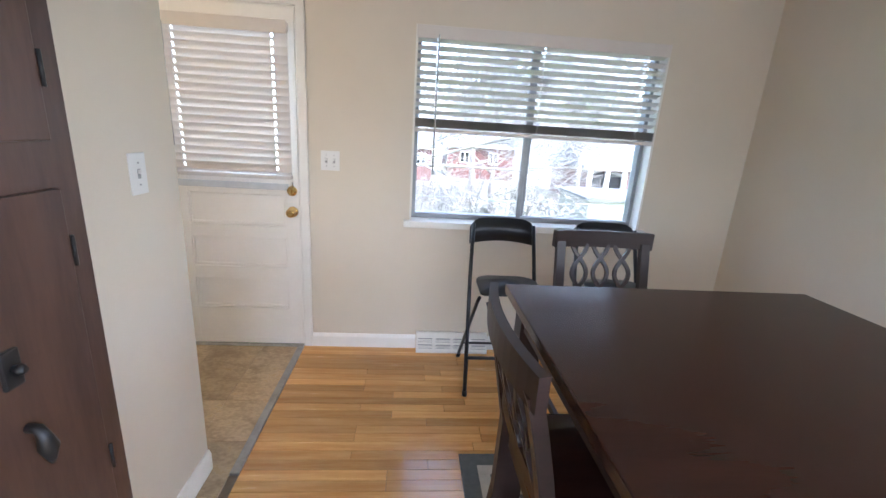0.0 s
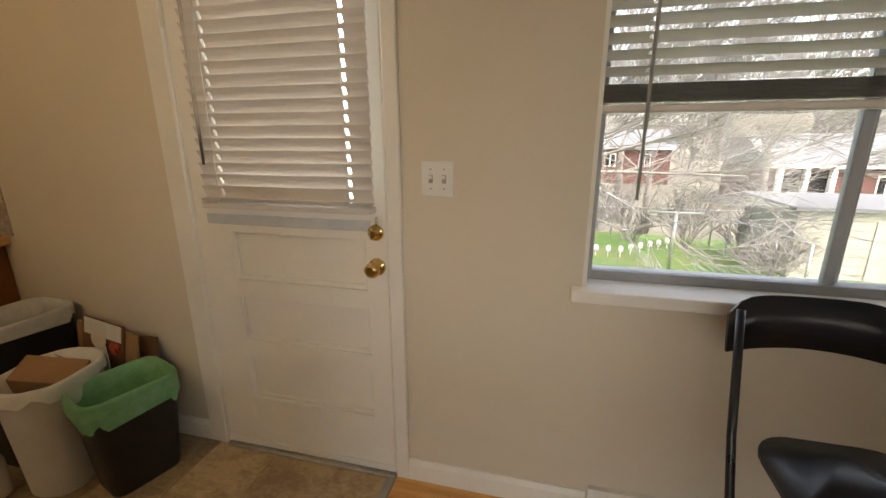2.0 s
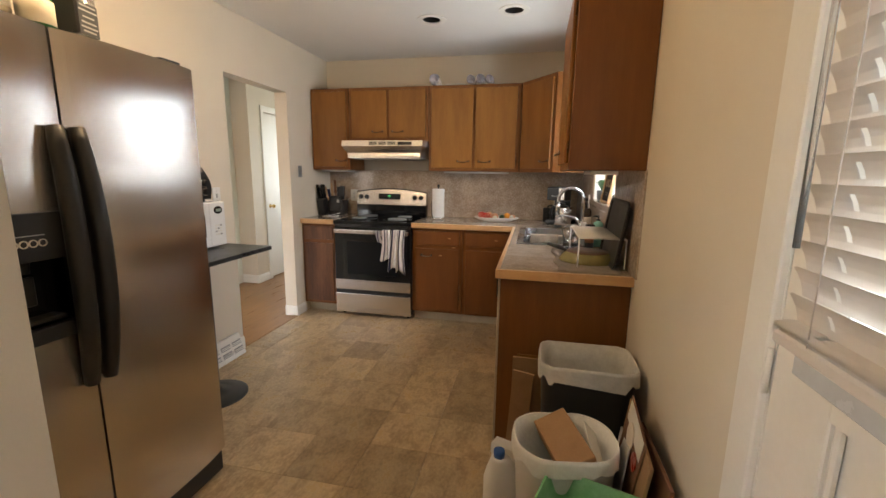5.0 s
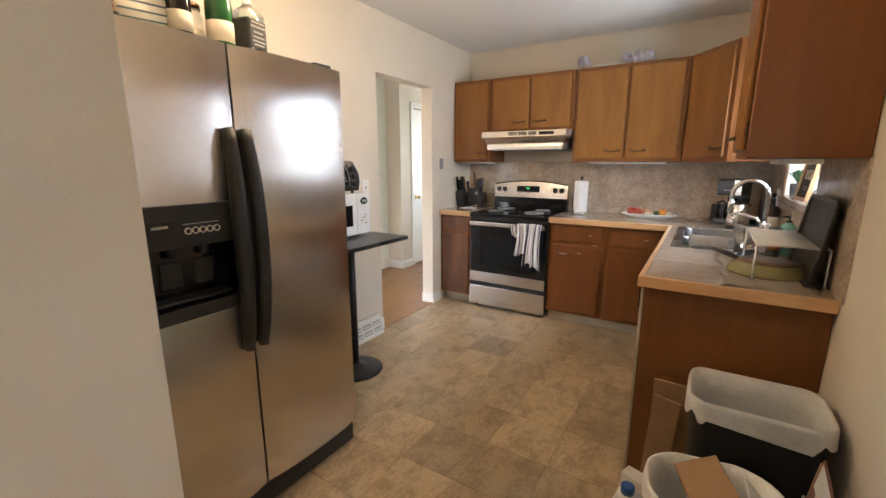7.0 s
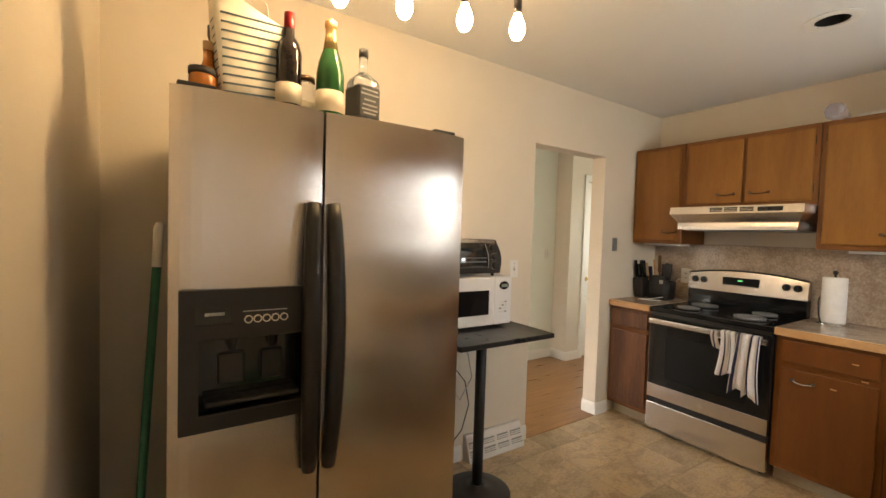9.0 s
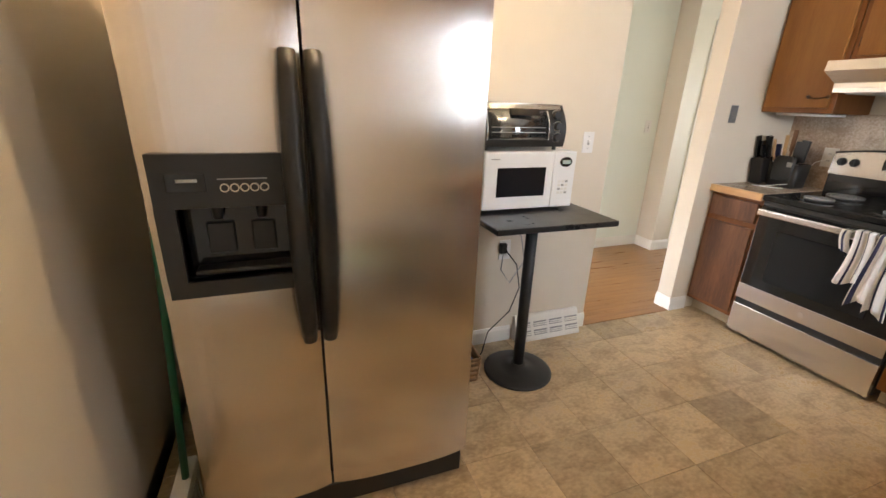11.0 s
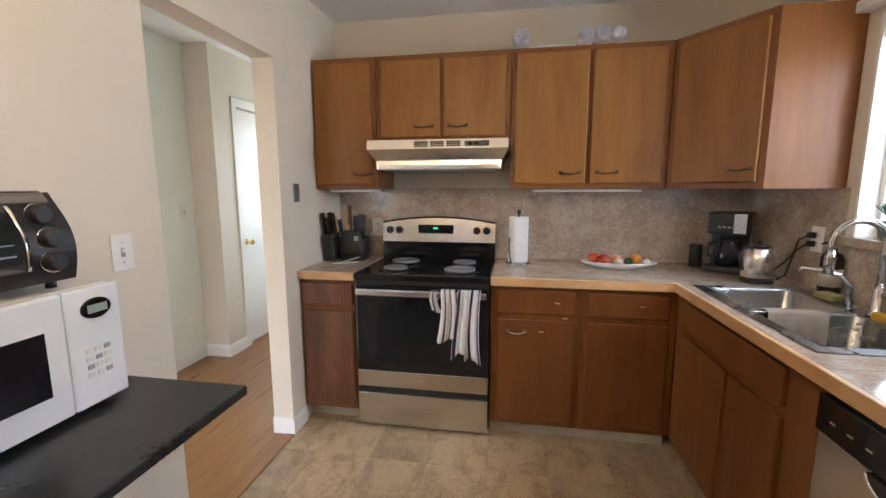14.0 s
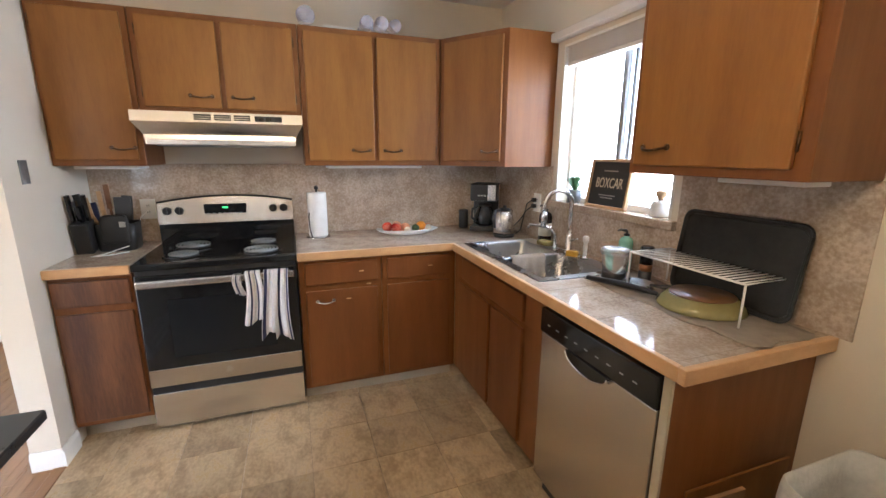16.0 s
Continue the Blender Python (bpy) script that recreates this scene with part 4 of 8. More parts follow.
# ---- sink and taps ----
sk = thing("kitchen_sink", "stainless steel double-bowl drop-in sink", "sink", -3.95, 2.34, CT)
rim = bmesh.new()
xs = [SX0 - 0.012, SX0 + 0.035, -3.975, -3.935, SX1 - 0.035, SX1 + 0.012]
ys = [SY0 - 0.012, SY0 + 0.03, SY1 - 0.075, SY1 + 0.012]
for a, b, c, d in ((0, 5, 0, 1), (0, 5, 2, 3)):
    box(rim, xs[a], xs[b], ys[c], ys[d], CT + 0.0005, CT + 0.006, bev=0.002)
for a, b in ((0, 1), (2, 3), (4, 5)):
    box(rim, xs[a], xs[b], ys[1], ys[2], CT + 0.0005, CT + 0.006, bev=0.002)
part("rim", rim, "sink_steel", sk)


def bowl(x0, x1, y0, y1, depth):
    b = bmesh.new()
    rows = []
    for ins, z in ((0, 0.004), (0.006, -0.012), (0.012, -depth + 0.03), (0.03, -depth + 0.006), (0.06, -depth)):
        r, pts = 0.045, []
        for cx, cy, a0 in ((x1 - ins - r, y1 - ins - r, 0), (x0 + ins + r, y1 - ins - r, 90), (x0 + ins + r, y0 + ins + r, 180), (x1 - ins - r, y0 + ins + r, 270)):
            for k in range(5):
                a = radians(a0 + 22.5 * k)
                pts.append(b.verts.new((cx + r * math.cos(a), cy + r * math.sin(a), CT + z)))
        rows.append(pts)
    for p, q in zip(rows, rows[1:]):
        for k in range(len(p)):
            f = b.faces.new((p[k], p[(k + 1) % len(p)], q[(k + 1) % len(p)], q[k]))
            f.smooth = True
    b.faces.new(rows[-1])
    return b


part("bowl", bowl(xs[1], xs[2], ys[1], ys[2], 0.17), "sink_steel", sk)
part("bowl", bowl(xs[3], xs[4], ys[1], ys[2], 0.19), "sink_steel", sk)
for x in (-4.15, -3.74):
    part("drain", L([(0.045, 0), (0.045, 0.003), (0.03, 0.003), (0.02, 0.001)], (x, 2.33, CT - 0.186), 20), "chrome", sk)
fa = thing("kitchen_faucet", "tall chrome gooseneck kitchen faucet behind the sink", "faucet", -3.93, 2.545, CT + 0.006)
g = L([(0.028, 0), (0.028, 0.01), (0.020, 0.02), (0.018, 0.10), (0.014, 0.115)], (-3.93, 2.545, CT + 0.006), 18)
tube(g, [(-3.93, 2.545, CT + 0.10), (-3.93, 2.545, 1.20)] + [(-3.93, 2.545 - 0.085 + 0.085 * math.cos(radians(a)), 1.20 + 0.085 * math.sin(radians(a))) for a in range(15, 181, 15)] + [(-3.93, 2.375, 1.17)], 0.0125, 12)
part("spout", g, "chrome", fa)
part("spray_head", T([(-3.93, 2.375, 1.172), (-3.93, 2.375, 1.15), (-3.93, 2.375, 1.09)], [0.014, 0.017, 0.016], 14), "chrome", fa)
part("lever", T([(-3.91, 2.545, CT + 0.085), (-3.86, 2.53, CT + 0.10), (-3.835, 2.525, CT + 0.105)], [0.008, 0.006, 0.005], 8), "chrome", fa)
f2 = thing("filter_tap", "small chrome filter tap with a bent spout", "faucet", -4.06, 2.545, CT + 0.006)
part("spout", T([(-4.06, 2.545, CT + 0.006), (-4.06, 2.545, CT + 0.09), (-4.075, 2.52, CT + 0.125), (-4.10, 2.46, CT + 0.14), (-4.125, 2.41, CT + 0.145), (-4.13, 2.40, CT + 0.125)], [0.014, 0.012, 0.010, 0.009, 0.008, 0.008], 10), "chrome", f2)
s3 = thing("side_sprayer", "chrome side sprayer in the sink rim", "sprayer", -3.80, 2.55, CT + 0.006)
part("base", L([(0.022, 0), (0.022, 0.008), (0.014, 0.018)], (-3.80, 2.55, CT + 0.006), 16), "chrome", s3)
part("head", L([(0.010, 0.018), (0.012, 0.06), (0.010, 0.085), (0.015, 0.09), (0.016, 0.115), (0.010, 0.122)], (-3.80, 2.55, CT + 0.006), 16), "white_plastic", s3)

# ---- range ----
RX = -4.405
rg = thing("electric_range", "stainless and black freestanding electric coil range", "range", -4.72, 0.745, 0, group="")
RY0, RY1 = 0.366, 1.126
part("body", B(WX + 0.03, RX - 0.035, RY0, RY1, 0.04, 0.905, bev=0.004), "black_steel", rg)
for x in (WX + 0.08, RX - 0.08):
    for y in (RY0 + 0.05, RY1 - 0.05):
        part("foot", T([(x, y, 0), (x, y, 0.045)], 0.014, 8), "black_plastic", rg)
part("storage_drawer", B(RX - 0.034, RX, RY0 + 0.004, RY1 - 0.004, 0.035, 0.225, bev=0.006, seg=2), "stainless", rg)
part("drawer_recess", B(RX - 0.034, RX - 0.012, RY0 + 0.006, RY1 - 0.006, 0.2255, 0.262), "black_plastic", rg)
od = part("oven_door", B(RX - 0.034, RX - 0.003, RY0 + 0.004, RY1 - 0.004, 0.263, 0.868, bev=0.005, seg=2), "black_gloss", rg)
part("lower_trim", B(RX - 0.0025, RX + 0.003, RY0 + 0.005, RY1 - 0.005, 0.264, 0.362, bev=0.002), "stainless", od)
part("window_glass", B(RX - 0.0025, RX + 0.0015, RY0 + 0.13, RY1 - 0.13, 0.42, 0.735, bev=0.001), "oven_glass", od, "dark oven window")
part("emblem", T([(RX + 0.003, 0.745, 0.313), (RX + 0.0055, 0.745, 0.313)], 0.017, 20), "chrome", od)
hb = B(RX + 0.018, RX + 0.042, RY0 + 0.015, RY1 - 0.015, 0.812, 0.850, bev=0.009, seg=3)
for y in (RY0 + 0.04, RY1 - 0.04):
    box(hb, RX - 0.004, RX + 0.022, y - 0.012, y + 0.012, 0.816, 0.846, bev=0.003)
part("handle", hb, "stainless", od, "brushed steel bar handle")
part("vent_slot", B(RX - 0.030, RX - 0.006, RY0 + 0.01, RY1 - 0.01, 0.8685, 0.892), "black_plastic", rg)
part("cooktop", B(WX + 0.06, RX + 0.004, RY0 - 0.003, RY1 + 0.003, 0.893, 0.928, bev=0.008, seg=3), "black_gloss", rg)
for x, y, r in ((-4.56, 0.56, 0.075), (-4.80, 0.56, 0.095), (-4.56, 0.94, 0.095), (-4.80, 0.94, 0.075)):
    pn = part("drip_pan", L([(r + 0.022, 0.0), (r + 0.022, 0.004), (r + 0.012, 0.005), (r * 0.5, 0.001)], (x, y, 0.9285), 26), "black_gloss", rg)
    sp_, a = [], 0.0
    while a < 2 * math.pi * 4.2:
        rr = r - (r - 0.018) * a / (2 * math.pi * 4.2)
        sp_.append((x + rr * math.cos(a), y + rr * math.sin(a), 0.940))
        a += 0.35
    part("coil", T(sp_, 0.0048, 5), "grey_metal_plate", pn, "dark grey coil element")
bg = bmesh.new()
box(bg, WX + 0.035, WX + 0.10, RY0, RY1, 0.905, 1.05, bev=0.004)
part("backguard_base", bg, "black_gloss", rg)
cp = bmesh.new()
N = 16
va, vb = [], []
for i in range(N + 1):
    u = i / N
    y = RY0 + (RY1 - RY0) * u
    z = 1.172 + 0.036 * (1 - (2 * u - 1) ** 2)
    va.append((y, z))
loop = [(RY0, 1.045)] + va + [(RY1, 1.045)]
f0 = [cp.verts.new((WX + 0.11 - (z - 1.045) * 0.15, y, z)) for y, z in loop]
f1 = [cp.verts.new((WX + 0.035, y, z)) for y, z in loop]
cp.faces.new(f0)
cp.faces.new(f1[::-1])
for i in range(len(loop)):
    k = (i + 1) % len(loop)
    cp.faces.new((f0[i], f0[k], f1[k], f1[i]))
ctl = part("control_panel", cp, "stainless", rg, "curved stainless control panel")
edge = T([(WX + 0.095 - (z - 1.045) * 0.15 + 0.012, y, z) for y, z in va], 0.007, 6)
part("panel_edge", edge, "black_plastic", ctl)
face = WX + 0.11 - 0.012
part("display_panel", B(face - 0.008, face + 0.004, 0.612, 0.850, 1.082, 1.158, bev=0.003), "black_gloss", ctl)
part("clock_display", B(face + 0.004, face + 0.0052, 0.715, 0.745, 1.130, 1.142), "display_green", ctl, "green clock digits")
for i in range(7):
    part("key_legend", B(face + 0.004, face + 0.0052, 0.628 + 0.03 * i, 0.644 + 0.03 * i, 1.096, 1.103), "label_grey", ctl)
for y in (0.416, 0.480, 1.006, 1.070):
    kn = B(face + 0.010, face + 0.030, y - 0.006, y + 0.006, 1.10, 1.145, bev=0.004)
    tube(kn, [(face - 0.004, y, 1.122), (face + 0.006, y, 1.122), (face + 0.018, y, 1.122)], [0.026, 0.024, 0.019], 18)
    part("control_knob", kn, "black_plastic", ctl, "black control knob")

# ---- hood ----
hd_ = thing("range_hood", "stainless under-cabinet range hood above the range", "range hood", -4.8, 0.815, 1.5)
HA, HB = 0.428, 1.206
HOOD = [(-4.500, 1.662, 0.0), (-4.492, 1.612, 0.0), (-4.545, 1.552, 0.036), (-4.540, 1.505, 0.040)]
hbm = bmesh.new()
rows = []
for x, z, ins in HOOD:
    rows.append([hbm.verts.new(p) for p in ((WX + 0.002, HA + ins, z), (x, HA + ins, z), (x, HB - ins, z), (WX + 0.002, HB - ins, z))])
for p, q in zip(rows, rows[1:]):
    for k in range(4):
        hbm.faces.new((p[k], p[(k + 1) % 4], q[(k + 1) % 4], q[k]))
hbm.faces.new(rows[0][::-1])
hbm.faces.new(rows[-1])
bmesh.ops.recalc_face_normals(hbm, faces=hbm.faces)
part("shell", hbm, "stainless", hd_)
part("lower_lip", B(-4.546, -4.535, HA + 0.045, HB - 0.045, 1.503, 1.530, bev=0.003, seg=2), "stainless", hd_)
for y in (0.735, 0.825, 0.915):
    for q in range(3):
        part("vent_slot", B(-4.4985, -4.4930, y - 0.038, y + 0.038, 1.624 + q * 0.0105, 1.630 + q * 0.0105), "label_black", hd_)
swp = part("switch_panel", B(-4.4985, -4.4925, 0.975, 1.105, 1.622, 1.650, bev=0.001), "black_plastic", hd_)
for y in (1.005, 1.040):
    part("rocker_switch", B(-4.4925, -4.4885, y - 0.010, y + 0.010, 1.629, 1.643, bev=0.001), "black_gloss", swp)
part("filter", B(-4.98, -4.60, 0.50, 1.13, 1.498, 1.508), "label_grey", hd_)

# ---- dishwasher ----
dw = thing("dishwasher", "stainless dishwasher with a black control panel under the counter", "dishwasher", -3.11, 2.35, 0)
WX0, WX1, WF = -3.408, -2.826, 2.052
part("tub", B(WX0, WX1, WF + 0.03, NY - 0.01, 0.09, 0.885), "black_plastic", dw)
part("front_panel", B(WX0 + 0.003, WX1 - 0.003, WF - 0.004, WF + 0.029, 0.105, 0.768, bev=0.006, seg=2), "stainless", dw)
cpn = part("control_panel", B(WX0 + 0.003, WX1 - 0.003, WF - 0.012, WF + 0.029, 0.770, 0.872, bev=0.006, seg=2), "black_gloss", dw, "black control panel")
scoop = bmesh.new()
pts = []
for i in range(13):
    a = radians(180 + 15 * i)
    pts.append((-3.12 + 0.110 * math.cos(a), 0.769 + 0.046 * math.sin(a)))
va = [scoop.verts.new((x, WF - 0.018, z)) for x, z in pts]
vb = [scoop.verts.new((x * 0.9 - 3.12 * 0.1, WF - 0.006, z + 0.004)) for x, z in pts]
scoop.faces.new(va)
scoop.faces.new(vb[::-1])
for i in range(13):
    k = (i + 1) % 13
    scoop.faces.new((va[i], va[k], vb[k], vb[i]))
part("handle_scoop", scoop, "black_gloss", dw)
part("handle_lip", T([(x, WF - 0.018, z - 0.003) for x, z in pts], 0.004, 8), "chrome", dw, "bright curved lip under the handle")
for i in range(9):
    part("key_legend", B(-3.355 + i * 0.055, -3.338 + i * 0.055, WF - 0.0130, WF - 0.0115, 0.812, 0.816), "label_grey", cpn)
part("kick_plate", B(WX0 + 0.003, WX1 - 0.003, WF + 0.05, WF + 0.06, 0.0, 0.10), "black_plastic", dw)

# ---- refrigerator ----
fr = thing("refrigerator", "stainless side-by-side refrigerator with water and ice dispenser", "refrigerator", -1.855, 0.45, 0)
FX0, FX1, FY = -2.300, -1.412, 0.872
part("cabinet", B(FX0 + 0.004, FX1 - 0.004, 0.06, 0.795, 0.03, 1.745, bev=0.006), "stainless_side", fr, "dark grey textured cabinet sides")


def ringmesh_y(x, y, z, r0, r1, out, n=18):
    """A flat ring facing +y."""
    b = bmesh.new()
    prof = [(r0, 0.0), (r1, 0.0), (r1, out), (r0, out)]
    rows = [ring(b, Vector((x, y + o, z)), Vector((1, 0, 0)), Vector((0, 0, 1)), r, n) for r, o in prof]
    for i in range(4):
        p, q = rows[i], rows[(i + 1) % 4]
        for k in range(n):
            b.faces.new((p[k], p[(k + 1) % n], q[(k + 1) % n], q[k]))
    bmesh.ops.recalc_face_normals(b, faces=b.faces)
    return b


def fridge_door(b, x0, x1, xa, xb, z0, z1):
    """A stretch xa..xb, z0..z1 of a door x0..x1 with a softly bowed front."""
    pts = []
    for i in range(17):
        x = xa + (xb - xa) * i / 16
        u = (x - x0) / (x1 - x0)
        pts.append((x, FY - 0.020 * (abs(2 * u - 1) ** 3.2)))
    return prism(b, [(xa, 0.80)] + pts + [(xb, 0.80)], z0, z1)


SEAM = -1.795
NX0, NX1, NZ0, NZ1 = -1.748, -1.478, 0.935, 1.126
fz = bmesh.new()
FA, FBB = SEAM + 0.004, FX1
fridge_door(fz, FA, FBB, FA, FBB, 0.115, NZ0)
fridge_door(fz, FA, FBB, FA, FBB, NZ1, 1.765)
fridge_door(fz, FA, FBB, FA, NX0, NZ0, NZ1)
fridge_door(fz, FA, FBB, NX1, FBB, NZ0, NZ1)
d1 = part("freezer_door", fz, "stainless", fr)
d2 = part("fridge_door", fridge_door(bmesh.new(), FX0, SEAM - 0.004, FX0, SEAM - 0.004, 0.115, 1.765), "stainless", fr)
for d, x, s in ((d1, -1.760, 1), (d2, -1.818, -1)):
    pts, rr = [], []
    for i in range(15):
        u = i / 14
        pts.append((x + s * 0.006 * math.sin(math.pi * u), FY - 0.012 + 0.046 * math.sin(math.pi * min(max(u, 0.03), 0.97)) ** 0.45, 0.715 + 0.78 * u))
        rr.append(0.020 + 0.008 * math.sin(math.pi * u) ** 0.5)
    part("handle", T(pts, rr, 12), "black_plastic", d, "black curved handle")
dpb = B(-1.766, -1.434, FY - 0.02, FY + 0.010, NZ1, 1.258, bev=0.004, seg=2)
box(dpb, -1.766, -1.434, FY - 0.02, FY + 0.010, 0.890, NZ0, bev=0.004, seg=2)
box(dpb, -1.766, NX0, FY - 0.02, FY + 0.0098, NZ0 - 0.004, NZ1 + 0.004)
box(dpb, NX1, -1.434, FY - 0.02, FY + 0.0098, NZ0 - 0.004, NZ1 + 0.004)
dp = part("dispenser", dpb, "black_plastic", d1, "black dispenser panel")
nb = bmesh.new()
no, ni = [[nb.verts.new((x, y, z)) for x, z in ((NX0, NZ0 + 0.006), (NX1, NZ0 + 0.006), (NX1, NZ1 - 0.004), (NX0, NZ1 - 0.004))] for y in (FY - 0.019, 0.803)]
for k in range(4):
    nb.faces.new((no[k], no[(k + 1) % 4], ni[(k + 1) % 4], ni[k]))
nb.faces.new(ni)
nc = part("niche", nb, "black_gloss", d1, "glossy black dispenser recess")
for x, w in ((-1.665, 0.030), (-1.560, 0.034)):
    pd = B(x - w, x + w, 0.800, 0.812, 0.985, 1.072, bev=0.004)
    tube(pd, [(x, 0.822, 1.125), (x, 0.826, 1.085)], [0.016, 0.011], 12)
    part("paddle", pd, "black_plastic", nc)
part("drip_tray", B(NX0 + 0.015, NX1 - 0.015, 0.803, FY - 0.012, 0.9435, 0.955, bev=0.003), "black_steel", nc)
for i in range(7):
    x = NX0 + 0.04 + i * 0.032
    part("tray_slot", B(x, x + 0.016, 0.815, FY - 0.020, 0.9552, 0.9562), "label_black", nc)
for i in range(5):
    x = -1.682 + i * 0.0225
    bt_ = part("button", ringmesh_y(x, FY + 0.010, 1.176, 0.0078, 0.0108, 0.0035), "label_cream", d1, "round pale-rimmed dispenser button")
    part("button_face", T([(x, FY + 0.0095, 1.176), (x, FY + 0.0115, 1.176)], 0.0078, 14), "black_plastic", bt_)
rc = B(-1.552, -1.468, FY + 0.0092, FY + 0.0108, 1.168, 1.212, bev=0.0007)
lk = part("lock_window", rc, "black_gloss", d1)
part("badge", B(-1.535, -1.490, FY + 0.0108, FY + 0.0125, 1.191, 1.199), "label_grey", lk)
part("key_legend", B(-1.690, -1.578, FY + 0.0100, FY + 0.0108, 1.196, 1.199), "label_grey", d1)
part("base_grille", B(FX0 + 0.02, FX1 - 0.02, 0.70, 0.853, 0.015, 0.108, bev=0.003), "black_plastic", fr)
for x in (FX0 + 0.06, FX1 - 0.06):
    part("hinge_cover", B(x - 0.045, x + 0.045, 0.70, 0.82, 1.7655, 1.79, bev=0.008, seg=2), "black_plastic", fr)
    part("foot", T([(x, 0.66, 0), (x, 0.66, 0.03)], 0.02, 10), "black_plastic", fr)

# ---- pendant fixture ----
fx = thing("ceiling_fixture", "ceiling fixture with four glowing bare bulbs on stems", "ceiling light", -2.12, 0.916, CZ)
FB = [(-1.837, 0.834), (-2.026, 0.891), (-2.223, 0.940), (-2.403, 0.998)]
mid = ((FB[0][0] + FB[3][0]) / 2, (FB[0][1] + FB[3][1]) / 2)
part("canopy", L([(0.055, -0.03), (0.06, -0.02), (0.06, -0.0005)], (*mid, CZ), 24), "black_steel", fx)
part("drop_rod", T([(*mid, CZ - 0.02), (*mid, 2.32)], 0.008, 10), "black_steel", fx)
part("bar", T([(FB[0][0] + 0.04, FB[0][1] - 0.012, 2.32), (FB[3][0] - 0.04, FB[3][1] + 0.012, 2.32)], 0.010, 10), "black_steel", fx)
for x, y in FB:
    st = T([(x, y, 2.32), (x, y, 2.215)], 0.006, 8)
    tube(st, [(x, y, 2.22), (x, y, 2.175)], 0.014, 12)
    part("stem", st, "black_steel", fx)
    part("bulb", L([(0.006, -0.086), (0.016, -0.081), (0.025, -0.064), (0.027, -0.048), (0.022, -0.026), (0.013, -0.007), (0.012, 0.0)], (x, y, 2.175), 16), "bulb_glow", fx, "warm glowing bulb")

# ---- dining room ----


def strip(bm, pts, w, t, side=(1, 0, 0)):
    """A flat bar along points, w wide along side and t thick."""
    pts = [Vector(p) for p in pts]
    side = Vector(side).normalized()
    prev = None
    for i, p in enumerate(pts):
        d = (pts[min(i + 1, len(pts) - 1)] - pts[max(i - 1, 0)]).normalized()
        s = (side - d * side.dot(d)).normalized()
        n = d.cross(s)
        cur = [bm.verts.new(p + s * (a * w / 2) + n * (b * t / 2)) for a, b in ((-1, -1), (1, -1), (1, 1), (-1, 1))]
        if prev:
            for k in range(4):
                bm.faces.new((prev[k], prev[(k + 1) % 4], cur[(k + 1) % 4], cur[k]))
        else:
            bm.faces.new(cur[::-1])
        prev = cur
    bm.faces.new(prev)
    return bm


TX0, TX1, TY0, TY1, TZ = 0.18, 1.30, -0.28, 1.40, 0.95
dt = thing("dining_table", "espresso-stained counter-height wooden dining table", "table", (TX0 + TX1) / 2, 0.55, 0)
part("tabletop", B(TX0, TX1, TY0, TY1, TZ - 0.032, TZ, bev=0.004, seg=2), "espresso_top", dt)
for a in ((TX0 + 0.07, TX1 - 0.07, TY0 + 0.05, TY0 + 0.072), (TX0 + 0.07, TX1 - 0.07, TY1 - 0.072, TY1 - 0.05), (TX0 + 0.05, TX0 + 0.072, TY0 + 0.073, TY1 - 0.073), (TX1 - 0.072, TX1 - 0.05, TY0 + 0.073, TY1 - 0.073)):
    part("apron", B(*a, TZ - 0.125, TZ - 0.0325), "espresso_wood", dt)
for x in (TX0 + 0.075, TX1 - 0.075):
    for y in (TY0 + 0.075, TY1 - 0.075):
        lg = bmesh.new()
        strip(lg, [(x, y, TZ - 0.033), (x, y, TZ - 0.14), (x, y, 0.0)], 0.074, 0.074)
        part("leg", lg, "espresso_wood", dt)


